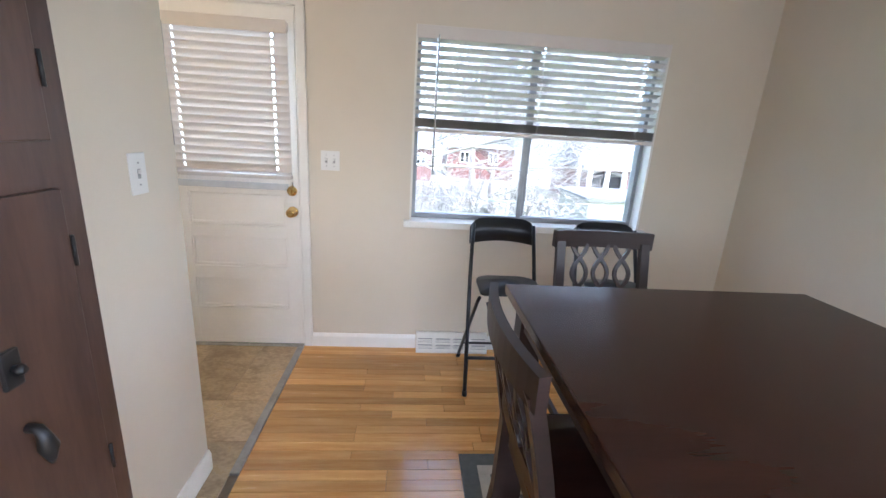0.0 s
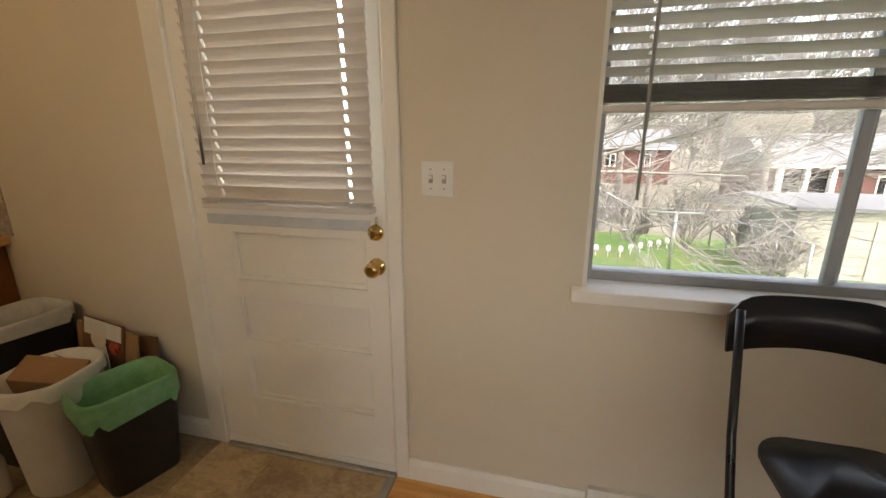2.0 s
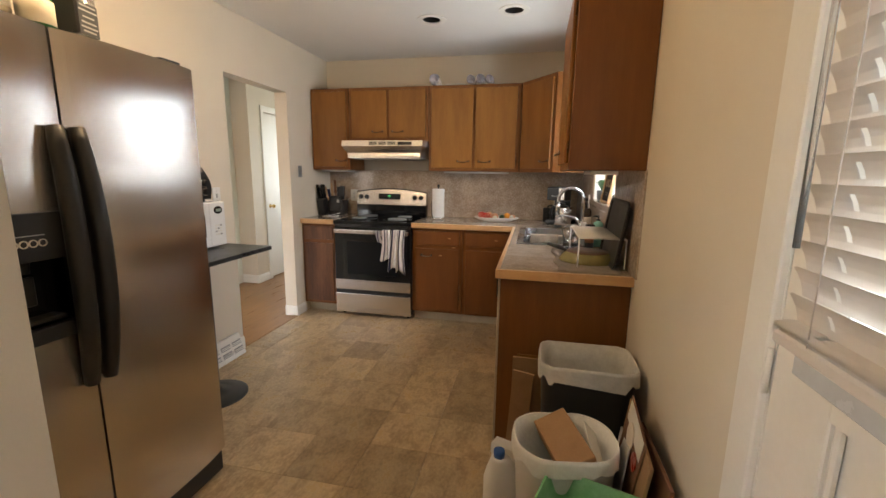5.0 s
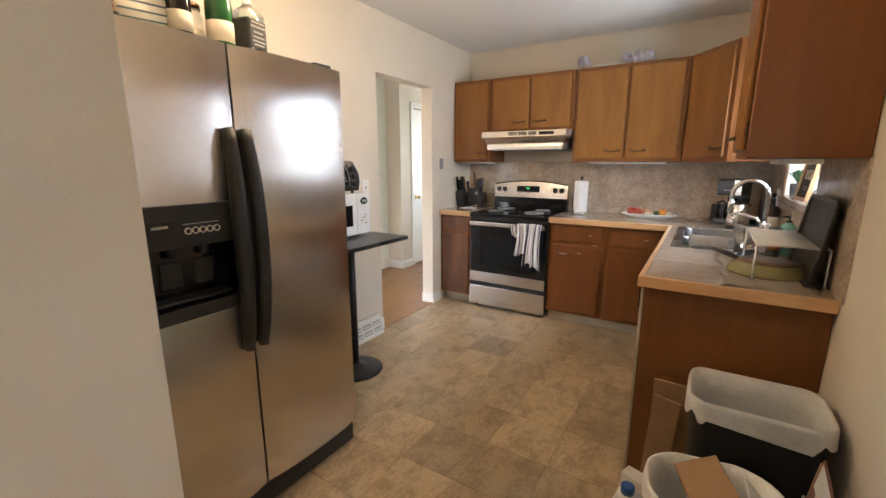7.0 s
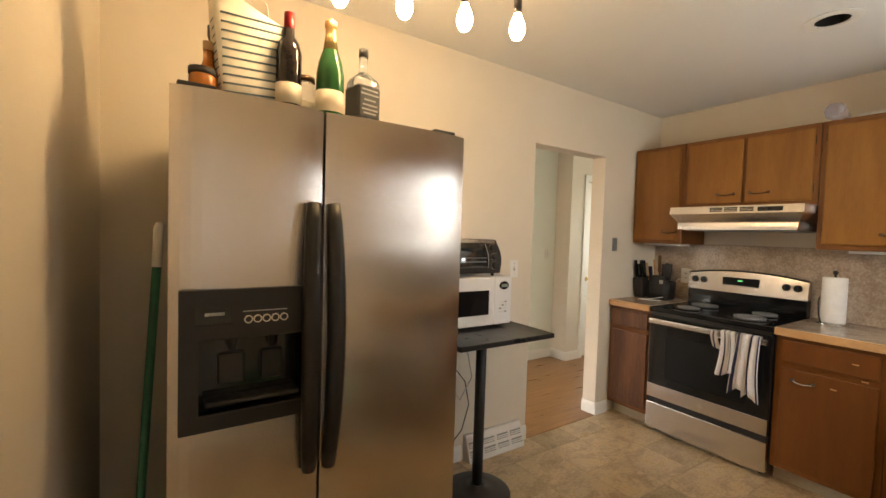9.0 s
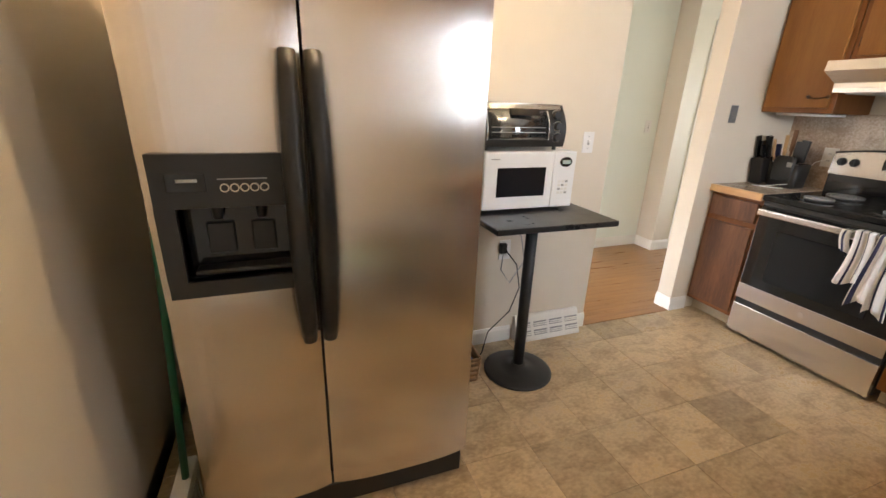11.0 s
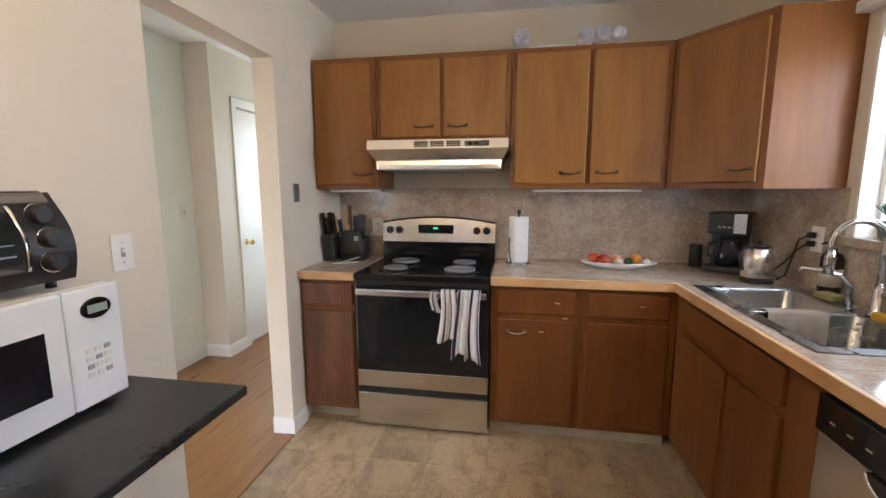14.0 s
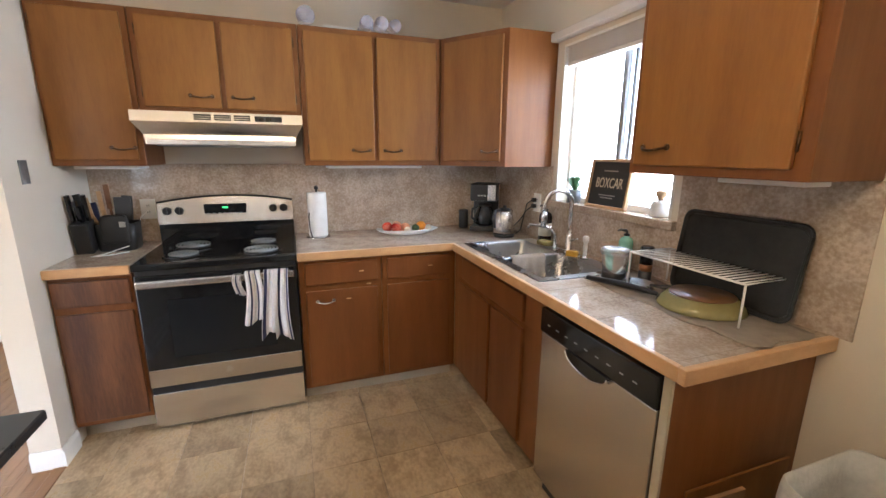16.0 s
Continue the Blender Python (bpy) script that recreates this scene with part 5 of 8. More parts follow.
def dining_chair(x, y, rz):
    t = thing("dining_chair", "espresso-stained wooden chair with a lattice back at the table", "chair", x, y, 0, rz=rz, group="chairs round the dining table")
    w, zs, zt = 0.225, 0.615, 1.035
    part("seat", B(-w, w, -0.23, 0.20, zs - 0.03, zs, bev=0.010, seg=2), "espresso_top", t, "scooped wooden seat", local=True)
    part("seat_frame", B(-w + 0.02, w - 0.02, -0.20, 0.19, zs - 0.09, zs - 0.0305), "espresso_wood", t, local=True)
    back = lambda z: 0.205 + 0.085 * max(0, (z - zs) / (zt - zs)) ** 1.3
    for s in (-1, 1):
        part("leg", strip(bmesh.new(), [(s * 0.195, -0.195, zs - 0.03), (s * 0.20, -0.20, 0)], 0.042, 0.042), "espresso_wood", t, local=True)
        part("back_post", strip(bmesh.new(), [(s * 0.205, 0.25, 0), (s * 0.205, 0.205, 0.35), (s * 0.205, 0.20, zs)] + [(s * 0.205, back(z), z) for z in (0.70, 0.80, 0.90, zt - 0.05)], 0.040, 0.032), "espresso_wood", t, local=True)
    for s in (-1, 1):
        part("stretcher", strip(bmesh.new(), [(s * 0.198, -0.18, 0.20), (s * 0.203, 0.21, 0.20)], 0.02, 0.035), "espresso_wood", t, local=True)
    part("footrest", strip(bmesh.new(), [(-0.185, -0.198, 0.24), (0.185, -0.198, 0.24)], 0.022, 0.04, (0, 1, 0)), "espresso_wood", t, local=True)
    crv = lambda u: 0.030 * (1 - (u / 0.24) ** 2)
    pts = [(u, back(zt - 0.03) + crv(u) - 0.012, zt - 0.036) for u in [-0.24 + 0.04 * i for i in range(13)]]
    part("top_rail", strip(bmesh.new(), pts, 0.024, 0.078, (0, 1, 0)), "espresso_wood", t, "broad curved top rail", local=True)
    pts = [(u, back(0.70) + crv(u) * 0.5 - 0.006, 0.70) for u in [-0.20 + 0.05 * i for i in range(9)]]
    part("lower_rail", strip(bmesh.new(), pts, 0.02, 0.04, (0, 1, 0)), "espresso_wood", t, local=True)
    for cx in (-0.105, 0.0, 0.105):
        b = bmesh.new()
        for s in (-1, 1):
            pp = []
            for i in range(15):
                u = i / 14
                z = 0.705 + u * (zt - 0.06 - 0.705)
                dx = s * 0.036 * math.cos(math.pi * 2.0 * (u - 0.5))
                pp.append((cx + dx, back(z) + crv(cx) * (0.5 + 0.5 * u) - 0.008 + s * 0.002, z))
            strip(b, pp, 0.017, 0.013)
        part("lattice_splat", b, "espresso_wood", t, "looped lattice splat", local=True)
    return t


dining_chair(0.755, 1.635, 0)
dining_chair(0.36, 0.93, 90)


def bar_stool(x, y):
    t = thing("folding_stool", "black folding bar stool with a backrest under the window", "stool", x, y, 0, group="folding stools under the window")
    w = 0.195
    # long frame: front feet up to the backrest
    for s in (-1, 1):
        part("long_leg", T([(s * (w + 0.02), -0.25, 0.012), (s * w, 0.02, 0.62), (s * (w - 0.012), 0.125, 0.93)], 0.0115, 10), "stool_black", t, local=True)
        part("short_leg", T([(s * (w + 0.012), 0.19, 0.012), (s * (w - 0.018), -0.20, 0.565), (s * (w - 0.02), -0.235, 0.60)], 0.010, 10), "stool_black", t, local=True)
        part("foot_cap", T([(s * (w + 0.02), -0.25, 0.0), (s * (w + 0.019), -0.243, 0.03)], 0.014, 10), "black_plastic", t, local=True)
        part("foot_cap", T([(s * (w + 0.012), 0.19, 0.0), (s * (w + 0.010), 0.172, 0.03)], 0.013, 10), "black_plastic", t, local=True)
    part("footrest", T([(-w - 0.012, -0.172, 0.20), (w + 0.012, -0.172, 0.20)], 0.010, 10), "stool_black", t, local=True)
    part("rear_bar", T([(-w - 0.002, 0.09, 0.155), (w + 0.002, 0.09, 0.155)], 0.008, 8), "stool_black", t, local=True)
    b = bmesh.new()
    out = []
    for cx, cy, r, a0 in ((0.145, -0.235, 0.03, 270), (0.075, -0.09, 0.10, 0), (-0.075, -0.09, 0.10, 90), (-0.145, -0.235, 0.03, 180)):
        for k in range(7):
            a = radians(a0 + 15 * k)
            out.append((cx + r * math.cos(a), cy + r * math.sin(a)))
    zf = lambda x_, y_: 0.645 - 0.10 * max(0.0, (-0.16 - y_))
    top = [b.verts.new((px, py, zf(px, py))) for px, py in out]
    bot = [b.verts.new((px, py, zf(px, py) - 0.012)) for px, py in out]
    c0, c1 = b.verts.new((0, -0.05, zf(0, -0.05))), b.verts.new((0, -0.05, zf(0, -0.05) - 0.012))
    n = len(out)
    for i in range(n):
        k = (i + 1) % n
        f = b.faces.new((top[i], top[k], c0))
        f.smooth = True
        b.faces.new((bot[k], bot[i], c1))
        b.faces.new((top[i], bot[i], bot[k], top[k]))
    part("seat", b, "stool_black", t, "curved black plywood seat", local=True)
    b = bmesh.new()
    N_, rows = 14, []
    for i in range(N_ + 1):
        u = -1 + 2 * i / N_
        xx = 0.20 * u
        drop = 0.055 * abs(u) ** 7
        yy = 0.135 + 0.030 * (1 - u * u)
        z1, z0 = 0.962 - drop, 0.805 + 0.018 * (1 - u * u)
        rows.append([b.verts.new(p) for p in ((xx, yy - 0.012, z0), (xx, yy + 0.012, z1), (xx, yy + 0.024, z1 - 0.004), (xx, yy, z0))])
    for p, q in zip(rows, rows[1:]):
        for k in range(4):
            f = b.faces.new((p[k], p[(k + 1) % 4], q[(k + 1) % 4], q[k]))
            f.smooth = k in (0, 2)
    b.faces.new(rows[0][::-1])
    b.faces.new(rows[-1])
    part("backrest", b, "stool_black", t, "curved black backrest", local=True)
    return t


st = bar_stool(0.405, 2.36)
copy_thing(st, pose(1.045, 2.36, 0))

rug = thing("area_rug", "grey rug with cream border lines under the dining table", "rug", 0.8, 0.6, 0)
part("rug_body", B(0.11, 1.72, -0.9, 1.66, 0.0005, 0.009, bev=0.003), "rug_grey", rug)
for k, (i, w_) in enumerate(((0.075, 0.05), (0.20, 0.03))):
    x0, x1, y0, y1 = 0.11 + i, 1.72 - i, -0.9 + i, 1.66 - i
    for a in ((x0, x1, y0, y0 + w_), (x0, x1, y1 - w_, y1), (x0, x0 + w_, y0 + w_ + 0.001, y1 - w_ - 0.001), (x1 - w_, x1, y0 + w_ + 0.001, y1 - w_ - 0.001)):
        part("border_band", B(*a, 0.009, 0.0115), "rug_cream", rug)

tc = thing("tall_cabinet", "aged brown built-in cabinet with forged black hardware", "cabinet", -0.96, 0.4, 0)
part("face_frame", B(-0.9695, -0.945, -0.55, 1.115, 0.0, 2.3, bev=0.003), "aged_cabinet", tc)
for a0, a1, z0, z1 in ((0.60, 1.037, 1.372, 2.2), (0.60, 1.037, 0.10, 1.27), (-0.4, 0.55, 1.372, 2.2), (-0.4, 0.55, 0.10, 1.27)):
    d = part("door", B(-0.9445, -0.926, a0, a1, z0, z1, bev=0.004, seg=2), "aged_cabinet", tc)
    for z in ((z0 + 0.145, z1 - 0.15) if z0 > 1 else (0.558, 1.128)):
        hb = B(-0.9255, -0.9225, a1 - 0.001, a1 + 0.009, z - 0.026, z + 0.026, bev=0.001)
        tube(hb, [(-0.9235, a1 + 0.003, z - 0.036), (-0.9235, a1 + 0.003, z + 0.036)], 0.0042, 8)
        part("hinge", hb, "black_steel", d, "black forged hinge")
    if z0 < 1:
        latch = B(-0.926, -0.915, a0 + 0.215, a0 + 0.255, 0.905, 0.985, bev=0.004, seg=2)
        tube(latch, [(-0.916, a0 + 0.235, 0.945), (-0.900, a0 + 0.235, 0.945), (-0.892, a0 + 0.235, 0.945)], [0.008, 0.012, 0.006], 10)
        part("latch", latch, "black_steel", d, "black forged latch plate")
        drop = T([(-0.926, a0 + 0.245, 0.802), (-0.905, a0 + 0.245, 0.800), (-0.898, a0 + 0.246, 0.780), (-0.897, a0 + 0.250, 0.752), (-0.900, a0 + 0.255, 0.722), (-0.903, a0 + 0.258, 0.705)], [0.010, 0.011, 0.014, 0.019, 0.010, 0.004], 10)
        part("drop_pull", drop, "black_steel", d, "black leaf-shaped drop pull")

# ---- bistro table and appliances ----
bt = thing("bistro_table", "black square pedestal bistro table against the wall", "table", -2.83, 0.33, 0)
part("tabletop", B(-3.122, -2.508, SY + 0.004, 0.590, 0.885, 0.910, bev=0.003), "black_laminate", bt)
part("column", T([(-2.84, 0.33, 0.03), (-2.84, 0.33, 0.885)], 0.029, 20), "black_steel", bt)
part("top_plate", B(-2.98, -2.70, 0.19, 0.47, 0.876, 0.8845), "black_steel", bt)
part("base", L([(0.185, 0.0), (0.185, 0.008), (0.17, 0.016), (0.10, 0.026), (0.04, 0.034), (0.034, 0.05)], (-2.84, 0.33, 0.0), 36), "black_steel", bt, "round cast base")

mw = thing("microwave", "white countertop microwave on the bistro table", "microwave", -2.80, 0.18, 0.91)
MX0, MX1, MY0, MY1, MZ0, MZ1 = -3.040, -2.556, 0.035, 0.335, 0.924, 1.188
part("case", B(MX0, MX1, MY0, MY1 - 0.022, MZ0, MZ1, bev=0.006, seg=2), "white_enamel", mw)
md = part("door", B(MX0 + 0.125, MX1, MY1 - 0.0215, MY1, MZ0, MZ1, bev=0.007, seg=2), "white_enamel", mw)
part("door_window", B(MX0 + 0.165, MX1 - 0.065, MY1, MY1 + 0.0025, MZ0 + 0.060, MZ1 - 0.070, bev=0.001), "oven_glass", md, "dark mesh door window")
part("door_print", B(MX1 - 0.075, MX1 - 0.030, MY1, MY1 + 0.0008, MZ1 - 0.034, MZ1 - 0.029), "label_grey", md)
mc = part("control_panel", B(MX0, MX0 + 0.1235, MY1 - 0.0215, MY1 - 0.001, MZ0, MZ1, bev=0.006, seg=2), "white_enamel", mw)
dsp = bmesh.new()
lathe(dsp, [(0.034, 0.0), (0.034, 0.004), (0.030, 0.006)], (0, 0, 0), 22)
dsp.transform(Matrix.Translation((MX0 + 0.058, MY1 - 0.002, MZ1 - 0.048)) @ Matrix.Rotation(radians(-90), 4, "X") @ Matrix.Diagonal((1, 0.68, 1, 1)))
dd = part("display_bezel", dsp, "black_gloss", mc)
part("display", B(MX0 + 0.036, MX0 + 0.080, MY1 + 0.0042, MY1 + 0.0052, MZ1 - 0.057, MZ1 - 0.039), "display_grey", mc, "grey clock display")
for r in range(4):
    for c in range(3):
        part("key", B(MX0 + 0.036 + c * 0.020, MX0 + 0.050 + c * 0.020, MY1 - 0.001, MY1 + 0.0008, MZ0 + 0.065 + r * 0.018, MZ0 + 0.075 + r * 0.018), "label_grey" if (r + c) % 3 == 0 else "paper_white", mc)
for x in (MX0 + 0.05, MX1 - 0.05):
    for y in (MY0 + 0.05, MY1 - 0.06):
        part("foot", T([(x, y, 0.9102), (x, y, MZ0 + 0.001)], 0.016, 10), "black_plastic", mw)

to = thing("toaster_oven", "black and chrome toaster oven on top of the microwave", "toaster oven", -2.77, 0.17, 1.19)
OX0, OX1, OY0, OY1, OZ0, OZ1 = -2.985, -2.560, 0.045, 0.290, 1.206, 1.392


def oven_front(u):
    """The bulging front's depth and height at u, 0 at the foot and 1 at the top."""
    return OY1 + 0.014 * math.sin(math.pi * min(u * 1.15, 1)) - 0.045 * u ** 3, OZ0 + (OZ1 - OZ0) * u


def oven_strip(x0, x1, u0, u1, out, thick=0.004, n=10):
    """A curved strip that follows the front."""
    b = bmesh.new()
    loops = []
    for o in (out, out - thick):
        for x in (x0, x1):
            loops.append([b.verts.new((x, oven_front(u0 + (u1 - u0) * k / n)[0] + o, oven_front(u0 + (u1 - u0) * k / n)[1])) for k in range(n + 1)])
    for p, q in ((0, 1), (1, 3), (3, 2), (2, 0)):
        for k in range(n):
            b.faces.new((loops[p][k], loops[p][k + 1], loops[q][k + 1], loops[q][k])).smooth = p in (0, 3)
    for k in (0, n):
        b.faces.new((loops[0][k], loops[1][k], loops[3][k], loops[2][k]))
    bmesh.ops.recalc_face_normals(b, faces=b.faces)
    return b


pr = [(OY0, OZ0)] + [oven_front(k / 12) for k in range(13)] + [(OY0 + 0.03, OZ1), (OY0, OZ1 - 0.03)]
b = bmesh.new()
a_ = [b.verts.new((OX0, y, z)) for y, z in pr]
b_ = [b.verts.new((OX1, y, z)) for y, z in pr]
b.faces.new(a_)
b.faces.new(b_[::-1])
for i in range(len(pr)):
    k = (i + 1) % len(pr)
    b.faces.new((a_[i], a_[k], b_[k], b_[i]))
part("case", b, "black_plastic", to)
part("top_shell", B(OX0 + 0.014, OX1 - 0.012, OY0 + 0.035, OY1 - 0.047, OZ1, OZ1 + 0.004, bev=0.0015), "chrome", to, "chrome top shell")
part("front_band", oven_strip(OX0 + 0.014, OX1 - 0.012, 0.88, 1.0, 0.003), "stainless", to, "brushed steel band above the door")
odp = part("glass_door", oven_strip(OX0 + 0.100, OX1 - 0.020, 0.17, 0.865, 0.004), "mirror_glass", to, "dark mirrored curved glass door")
for x0, x1 in ((OX0 + 0.092, OX0 + 0.099), (OX1 - 0.019, OX1 - 0.010)):
    part("door_trim", oven_strip(x0, x1, 0.17, 0.865, 0.006), "chrome", odp, "chrome door trim")
for u0, u1 in ((0.34, 0.36), (0.46, 0.475)):
    part("rack_bar", oven_strip(OX0 + 0.115, OX1 - 0.035, u0, u1, 0.0046, 0.0005, 3), "aluminium", odp)
part("handle", oven_strip(OX0 + 0.15, OX1 - 0.13, 0.74, 0.90, 0.024, 0.012, 6), "black_plastic", odp, "broad black handle")
for u in (0.24, 0.50, 0.76):
    y, z = oven_front(u)
    part("control_knob", T([(OX0 + 0.050, y - 0.004, z), (OX0 + 0.050, y + 0.010, z), (OX0 + 0.050, y + 0.020, z)], [0.021, 0.019, 0.016], 18), "black_plastic", to)
    part("knob_ring", T([(OX0 + 0.050, y - 0.004, z), (OX0 + 0.050, y + 0.003, z)], 0.0235, 18), "chrome", to)
for x in (OX0 + 0.03, OX1 - 0.03):
    for y in (OY0 + 0.03, OY1 - 0.03):
        part("foot", T([(x, y, 1.1885), (x, y, OZ0 + 0.002)], 0.010, 8), "black_plastic", to)
part("power_plug", B(-2.87, -2.83, SY + 0.006, SY + 0.035, 0.585, 0.645, bev=0.004), "black_plastic", mw)
part("power_cord", T([(-2.85, 0.05, 0.60), (-2.83, 0.07, 0.50), (-2.88, 0.09, 0.42), (-2.96, 0.10, 0.55), (-2.93, 0.09, 0.70), (-2.86, 0.07, 0.76), (-2.84, 0.05, 0.87)], 0.0035, 6), "label_grey", mw, "grey cord")
part("power_cord", T([(-2.86, 0.05, 0.61), (-2.93, 0.07, 0.52), (-2.95, 0.09, 0.38), (-2.88, 0.12, 0.25), (-2.74, 0.14, 0.15), (-2.70, 0.16, 0.03), (-2.66, 0.18, 0.006)], 0.0035, 6), "black_plastic", to, "black cord")

# ---- bins by the back door ----


def rr(hx, hy, r, n=5):
    out = []
    for sx, sy, a0 in ((1, 1, 0), (-1, 1, 90), (-1, -1, 180), (1, -1, 270)):
        for k in range(n):
            a = radians(a0 + 90 * k / (n - 1))
            out.append((sx * (hx - r) + r * math.cos(a), sy * (hy - r) + r * math.sin(a)))
    return out


def loft(bm, rows, cap0=True, cap1=False, smooth=True):
    """Skins closed loops of equal length; rows: lists of (x, y, z)."""
    vs = [[bm.verts.new(p) for p in r] for r in rows]
    n = len(rows[0])
    for p, q in zip(vs, vs[1:]):
        for k in range(n):
            f = bm.faces.new((p[k], p[(k + 1) % n], q[(k + 1) % n], q[k]))
            f.smooth = smooth
    if cap0:
        bm.faces.new(vs[0][::-1])
    if cap1:
        bm.faces.new(vs[-1])
    return bm


def bin_(name, label, x, y, rz, hx, hy, h, taper, body, liner, liner_label, drop, seed, rad=0.06):
    t = thing(name, label, "trash can", x, y, 0, rz=rz)
    row = lambda s, z, r=rad: [(px, py, z) for px, py in rr(hx * s, hy * s, r * s)]
    b = bmesh.new()
    loft(b, [row(taper, 0.0), row(taper + 0.02, 0.01), row(0.97, h - 0.03), row(1.0, h - 0.02), row(1.0, h), row(0.965, h), row(taper - 0.03, 0.015)], cap1=True)
    part("shell", b, body, t, local=True)
    rnd = random.Random(seed)
    b = bmesh.new()
    fine = rr(hx, hy, rad, 9)
    n = len(fine)
    ph = [rnd.uniform(0, 6.28) for _ in range(4)]
    wob = lambda i, k: 0.006 * math.sin(i * 0.9 + ph[k]) + 0.005 * math.sin(i * 1.7 + ph[(k + 1) % 4])
    rows = []
    for k, (s, z, am) in enumerate(((1.035, h - drop, 0.9), (1.03, h - drop * 0.5, 0.5), (1.02, h - 0.01, 0.2), (1.005, h + 0.006, 0.2), (0.96, h + 0.004, 0.3), (0.885, h - 0.08, 0.9), (taper - 0.06, 0.04 + h * 0.25, 1.0))):
        rows.append([(px * (s + wob(i, k % 4) * am * 0.8), py * (s + wob(i, k % 4) * am * 0.8), z + wob(i, (k + 1) % 4) * am * (2.2 if k == 0 else 0.6)) for i, (px, py) in enumerate(fine)])
    loft(b, rows, cap0=False, cap1=True)
    part("liner", b, liner, t, liner_label, local=True)
    return t


bk = bin_("trash_can", "tall black trash can with a grey liner by the counter", -2.505, 2.445, 0, 0.135, 0.185, 0.64, 0.80, "bin_black", "liner_grey", "grey plastic liner folded over the rim", 0.055, 1)
bw = bin_("recycling_bin", "white plastic bin with a white liner by the back door", -2.175, 2.345, 10, 0.138, 0.172, 0.485, 0.80, "white_plastic", "liner_white", "white liner folded over the rim", 0.050, 2, rad=0.115)
bg_ = bin_("compost_bin", "small black bin with a green liner by the back door", -1.905, 2.415, -18, 0.125, 0.165, 0.435, 0.76, "bin_black", "liner_green", "thin green compostable liner", 0.10, 3)
bx = B(-0.11, 0.11, -0.06, 0.06, -0.045, 0.045, bev=0.003)
bx.transform(pose(-2.17, 2.35, 0.455, 24, 12, 25))
solo("cardboard_box", bx, "cardboard", "small brown cardboard box in the white bin", "box")
bx = B(-0.07, 0.07, -0.002, 0.002, -0.05, 0.05)
bx.transform(pose(-2.20, 2.45, 0.45, 35, 25, 10))
solo("packaging_scrap", bx, "paper_white", "white paper scrap in the white bin", "packaging")
bx = B(-0.05, 0.05, -0.03, 0.03, -0.02, 0.02, bev=0.004)
bx.transform(pose(-2.52, 2.37, 0.50, 15, 10, 20))
solo("packaging_scrap", bx, "yellow_paint", "yellow food packet in the tall bin", "packaging")
bx = B(-0.06, 0.06, -0.035, 0.035, -0.002, 0.002)
bx.transform(pose(-2.50, 2.41, 0.54, 20, -15, 40))
solo("packaging_scrap", bx, "paper_white", "white paper scrap in the tall bin", "packaging")


def leaning(name, label, x, y, z, w, h, t, tilt, rz, material, category="cardboard", roll=0):
    b = B(-w / 2, w / 2, -t / 2, t / 2, 0, h, bev=0.001)
    b.transform(pose(x, y, z, tilt, roll, rz))
    return solo(name, b, material, label, category)


leaning("cardboard_sheet", "flattened brown cardboard leaning on the wall", -2.10, 2.570, 0.004, 0.34, 0.52, 0.012, -5, 0, "dark_cardboard")
leaning("cardboard_sheet", "flattened brown cardboard box leaning on the wall", -2.20, 2.525, 0.004, 0.36, 0.56, 0.010, -6, -3, "cardboard", roll=4)
fb = leaning("frozen_food_carton", "flattened printed food carton among the cardboard", -2.20, 2.545, 0.30, 0.25, 0.30, 0.006, -6, -3, "dark_cardboard", "carton", roll=7)
lb = B(-0.11, 0.11, -0.0045, -0.003, 0.22, 0.295)
lb.transform(pose(-2.20, 2.545, 0.30, -6, 7, -3))
lbo = solo("carton_flap", lb, "paper_white", "white flap of the printed carton", "carton")
ap = T([(-0.02, -0.005, 0.21), (-0.02, -0.008, 0.21)], 0.045, 18)
ap.transform(pose(-2.20, 2.545, 0.30, -6, 7, -3))
solo("carton_print", ap, "garlic", "round pale picture on the carton", "print")
ap = T([(0.075, -0.005, 0.19), (0.075, -0.008, 0.19)], 0.03, 14)
ap.transform(pose(-2.20, 2.545, 0.30, -6, 7, -3))
solo("carton_print", ap, "red_apple", "red fruit picture on the carton", "print")
leaning("paper_bag", "crumpled white printed paper bag in front of the cardboard", -2.19, 2.508, 0.13, 0.24, 0.34, 0.006, -8, -6, "paper_white", "paper", roll=-14)
leaning("cardboard_sheet", "folded brown cardboard leaning on the end panel", -2.765, 2.24, 0.002, 0.20, 0.50, 0.012, 2, 88, "cardboard")
leaning("cardboard_sheet", "torn brown cardboard strip leaning on the end panel", -2.745, 2.17, 0.002, 0.10, 0.44, 0.010, 3, 80, "cardboard", roll=4)

jg = thing("detergent_jug", "white plastic jug with a blue cap on the floor", "jug", -2.335, 2.135, 0, rz=20)
b = bmesh.new()
loft(b, [[(px, py, z) for px, py in rr(hx, hy, 0.03)] for hx, hy, z in ((0.045, 0.068, 0.0), (0.052, 0.075, 0.012), (0.052, 0.075, 0.15), (0.045, 0.065, 0.20))] + [[(px, py - 0.012, 0.245) for px, py in rr(0.034, 0.04, 0.03)], [(px, py - 0.02, 0.258) for px, py in rr(0.031, 0.031, 0.03)]], cap1=True)
part("bottle", b, "white_plastic", jg, local=True)
part("handle", T([(0, 0.0, 0.235), (0, 0.05, 0.225), (0, 0.078, 0.18), (0, 0.074, 0.12)], 0.011, 8), "white_plastic", jg, local=True)
plain("cap_blue", (0.03, 0.10, 0.36), rough=0.4)
plain("cap_dusk", (0.02, 0.025, 0.07), rough=0.4)
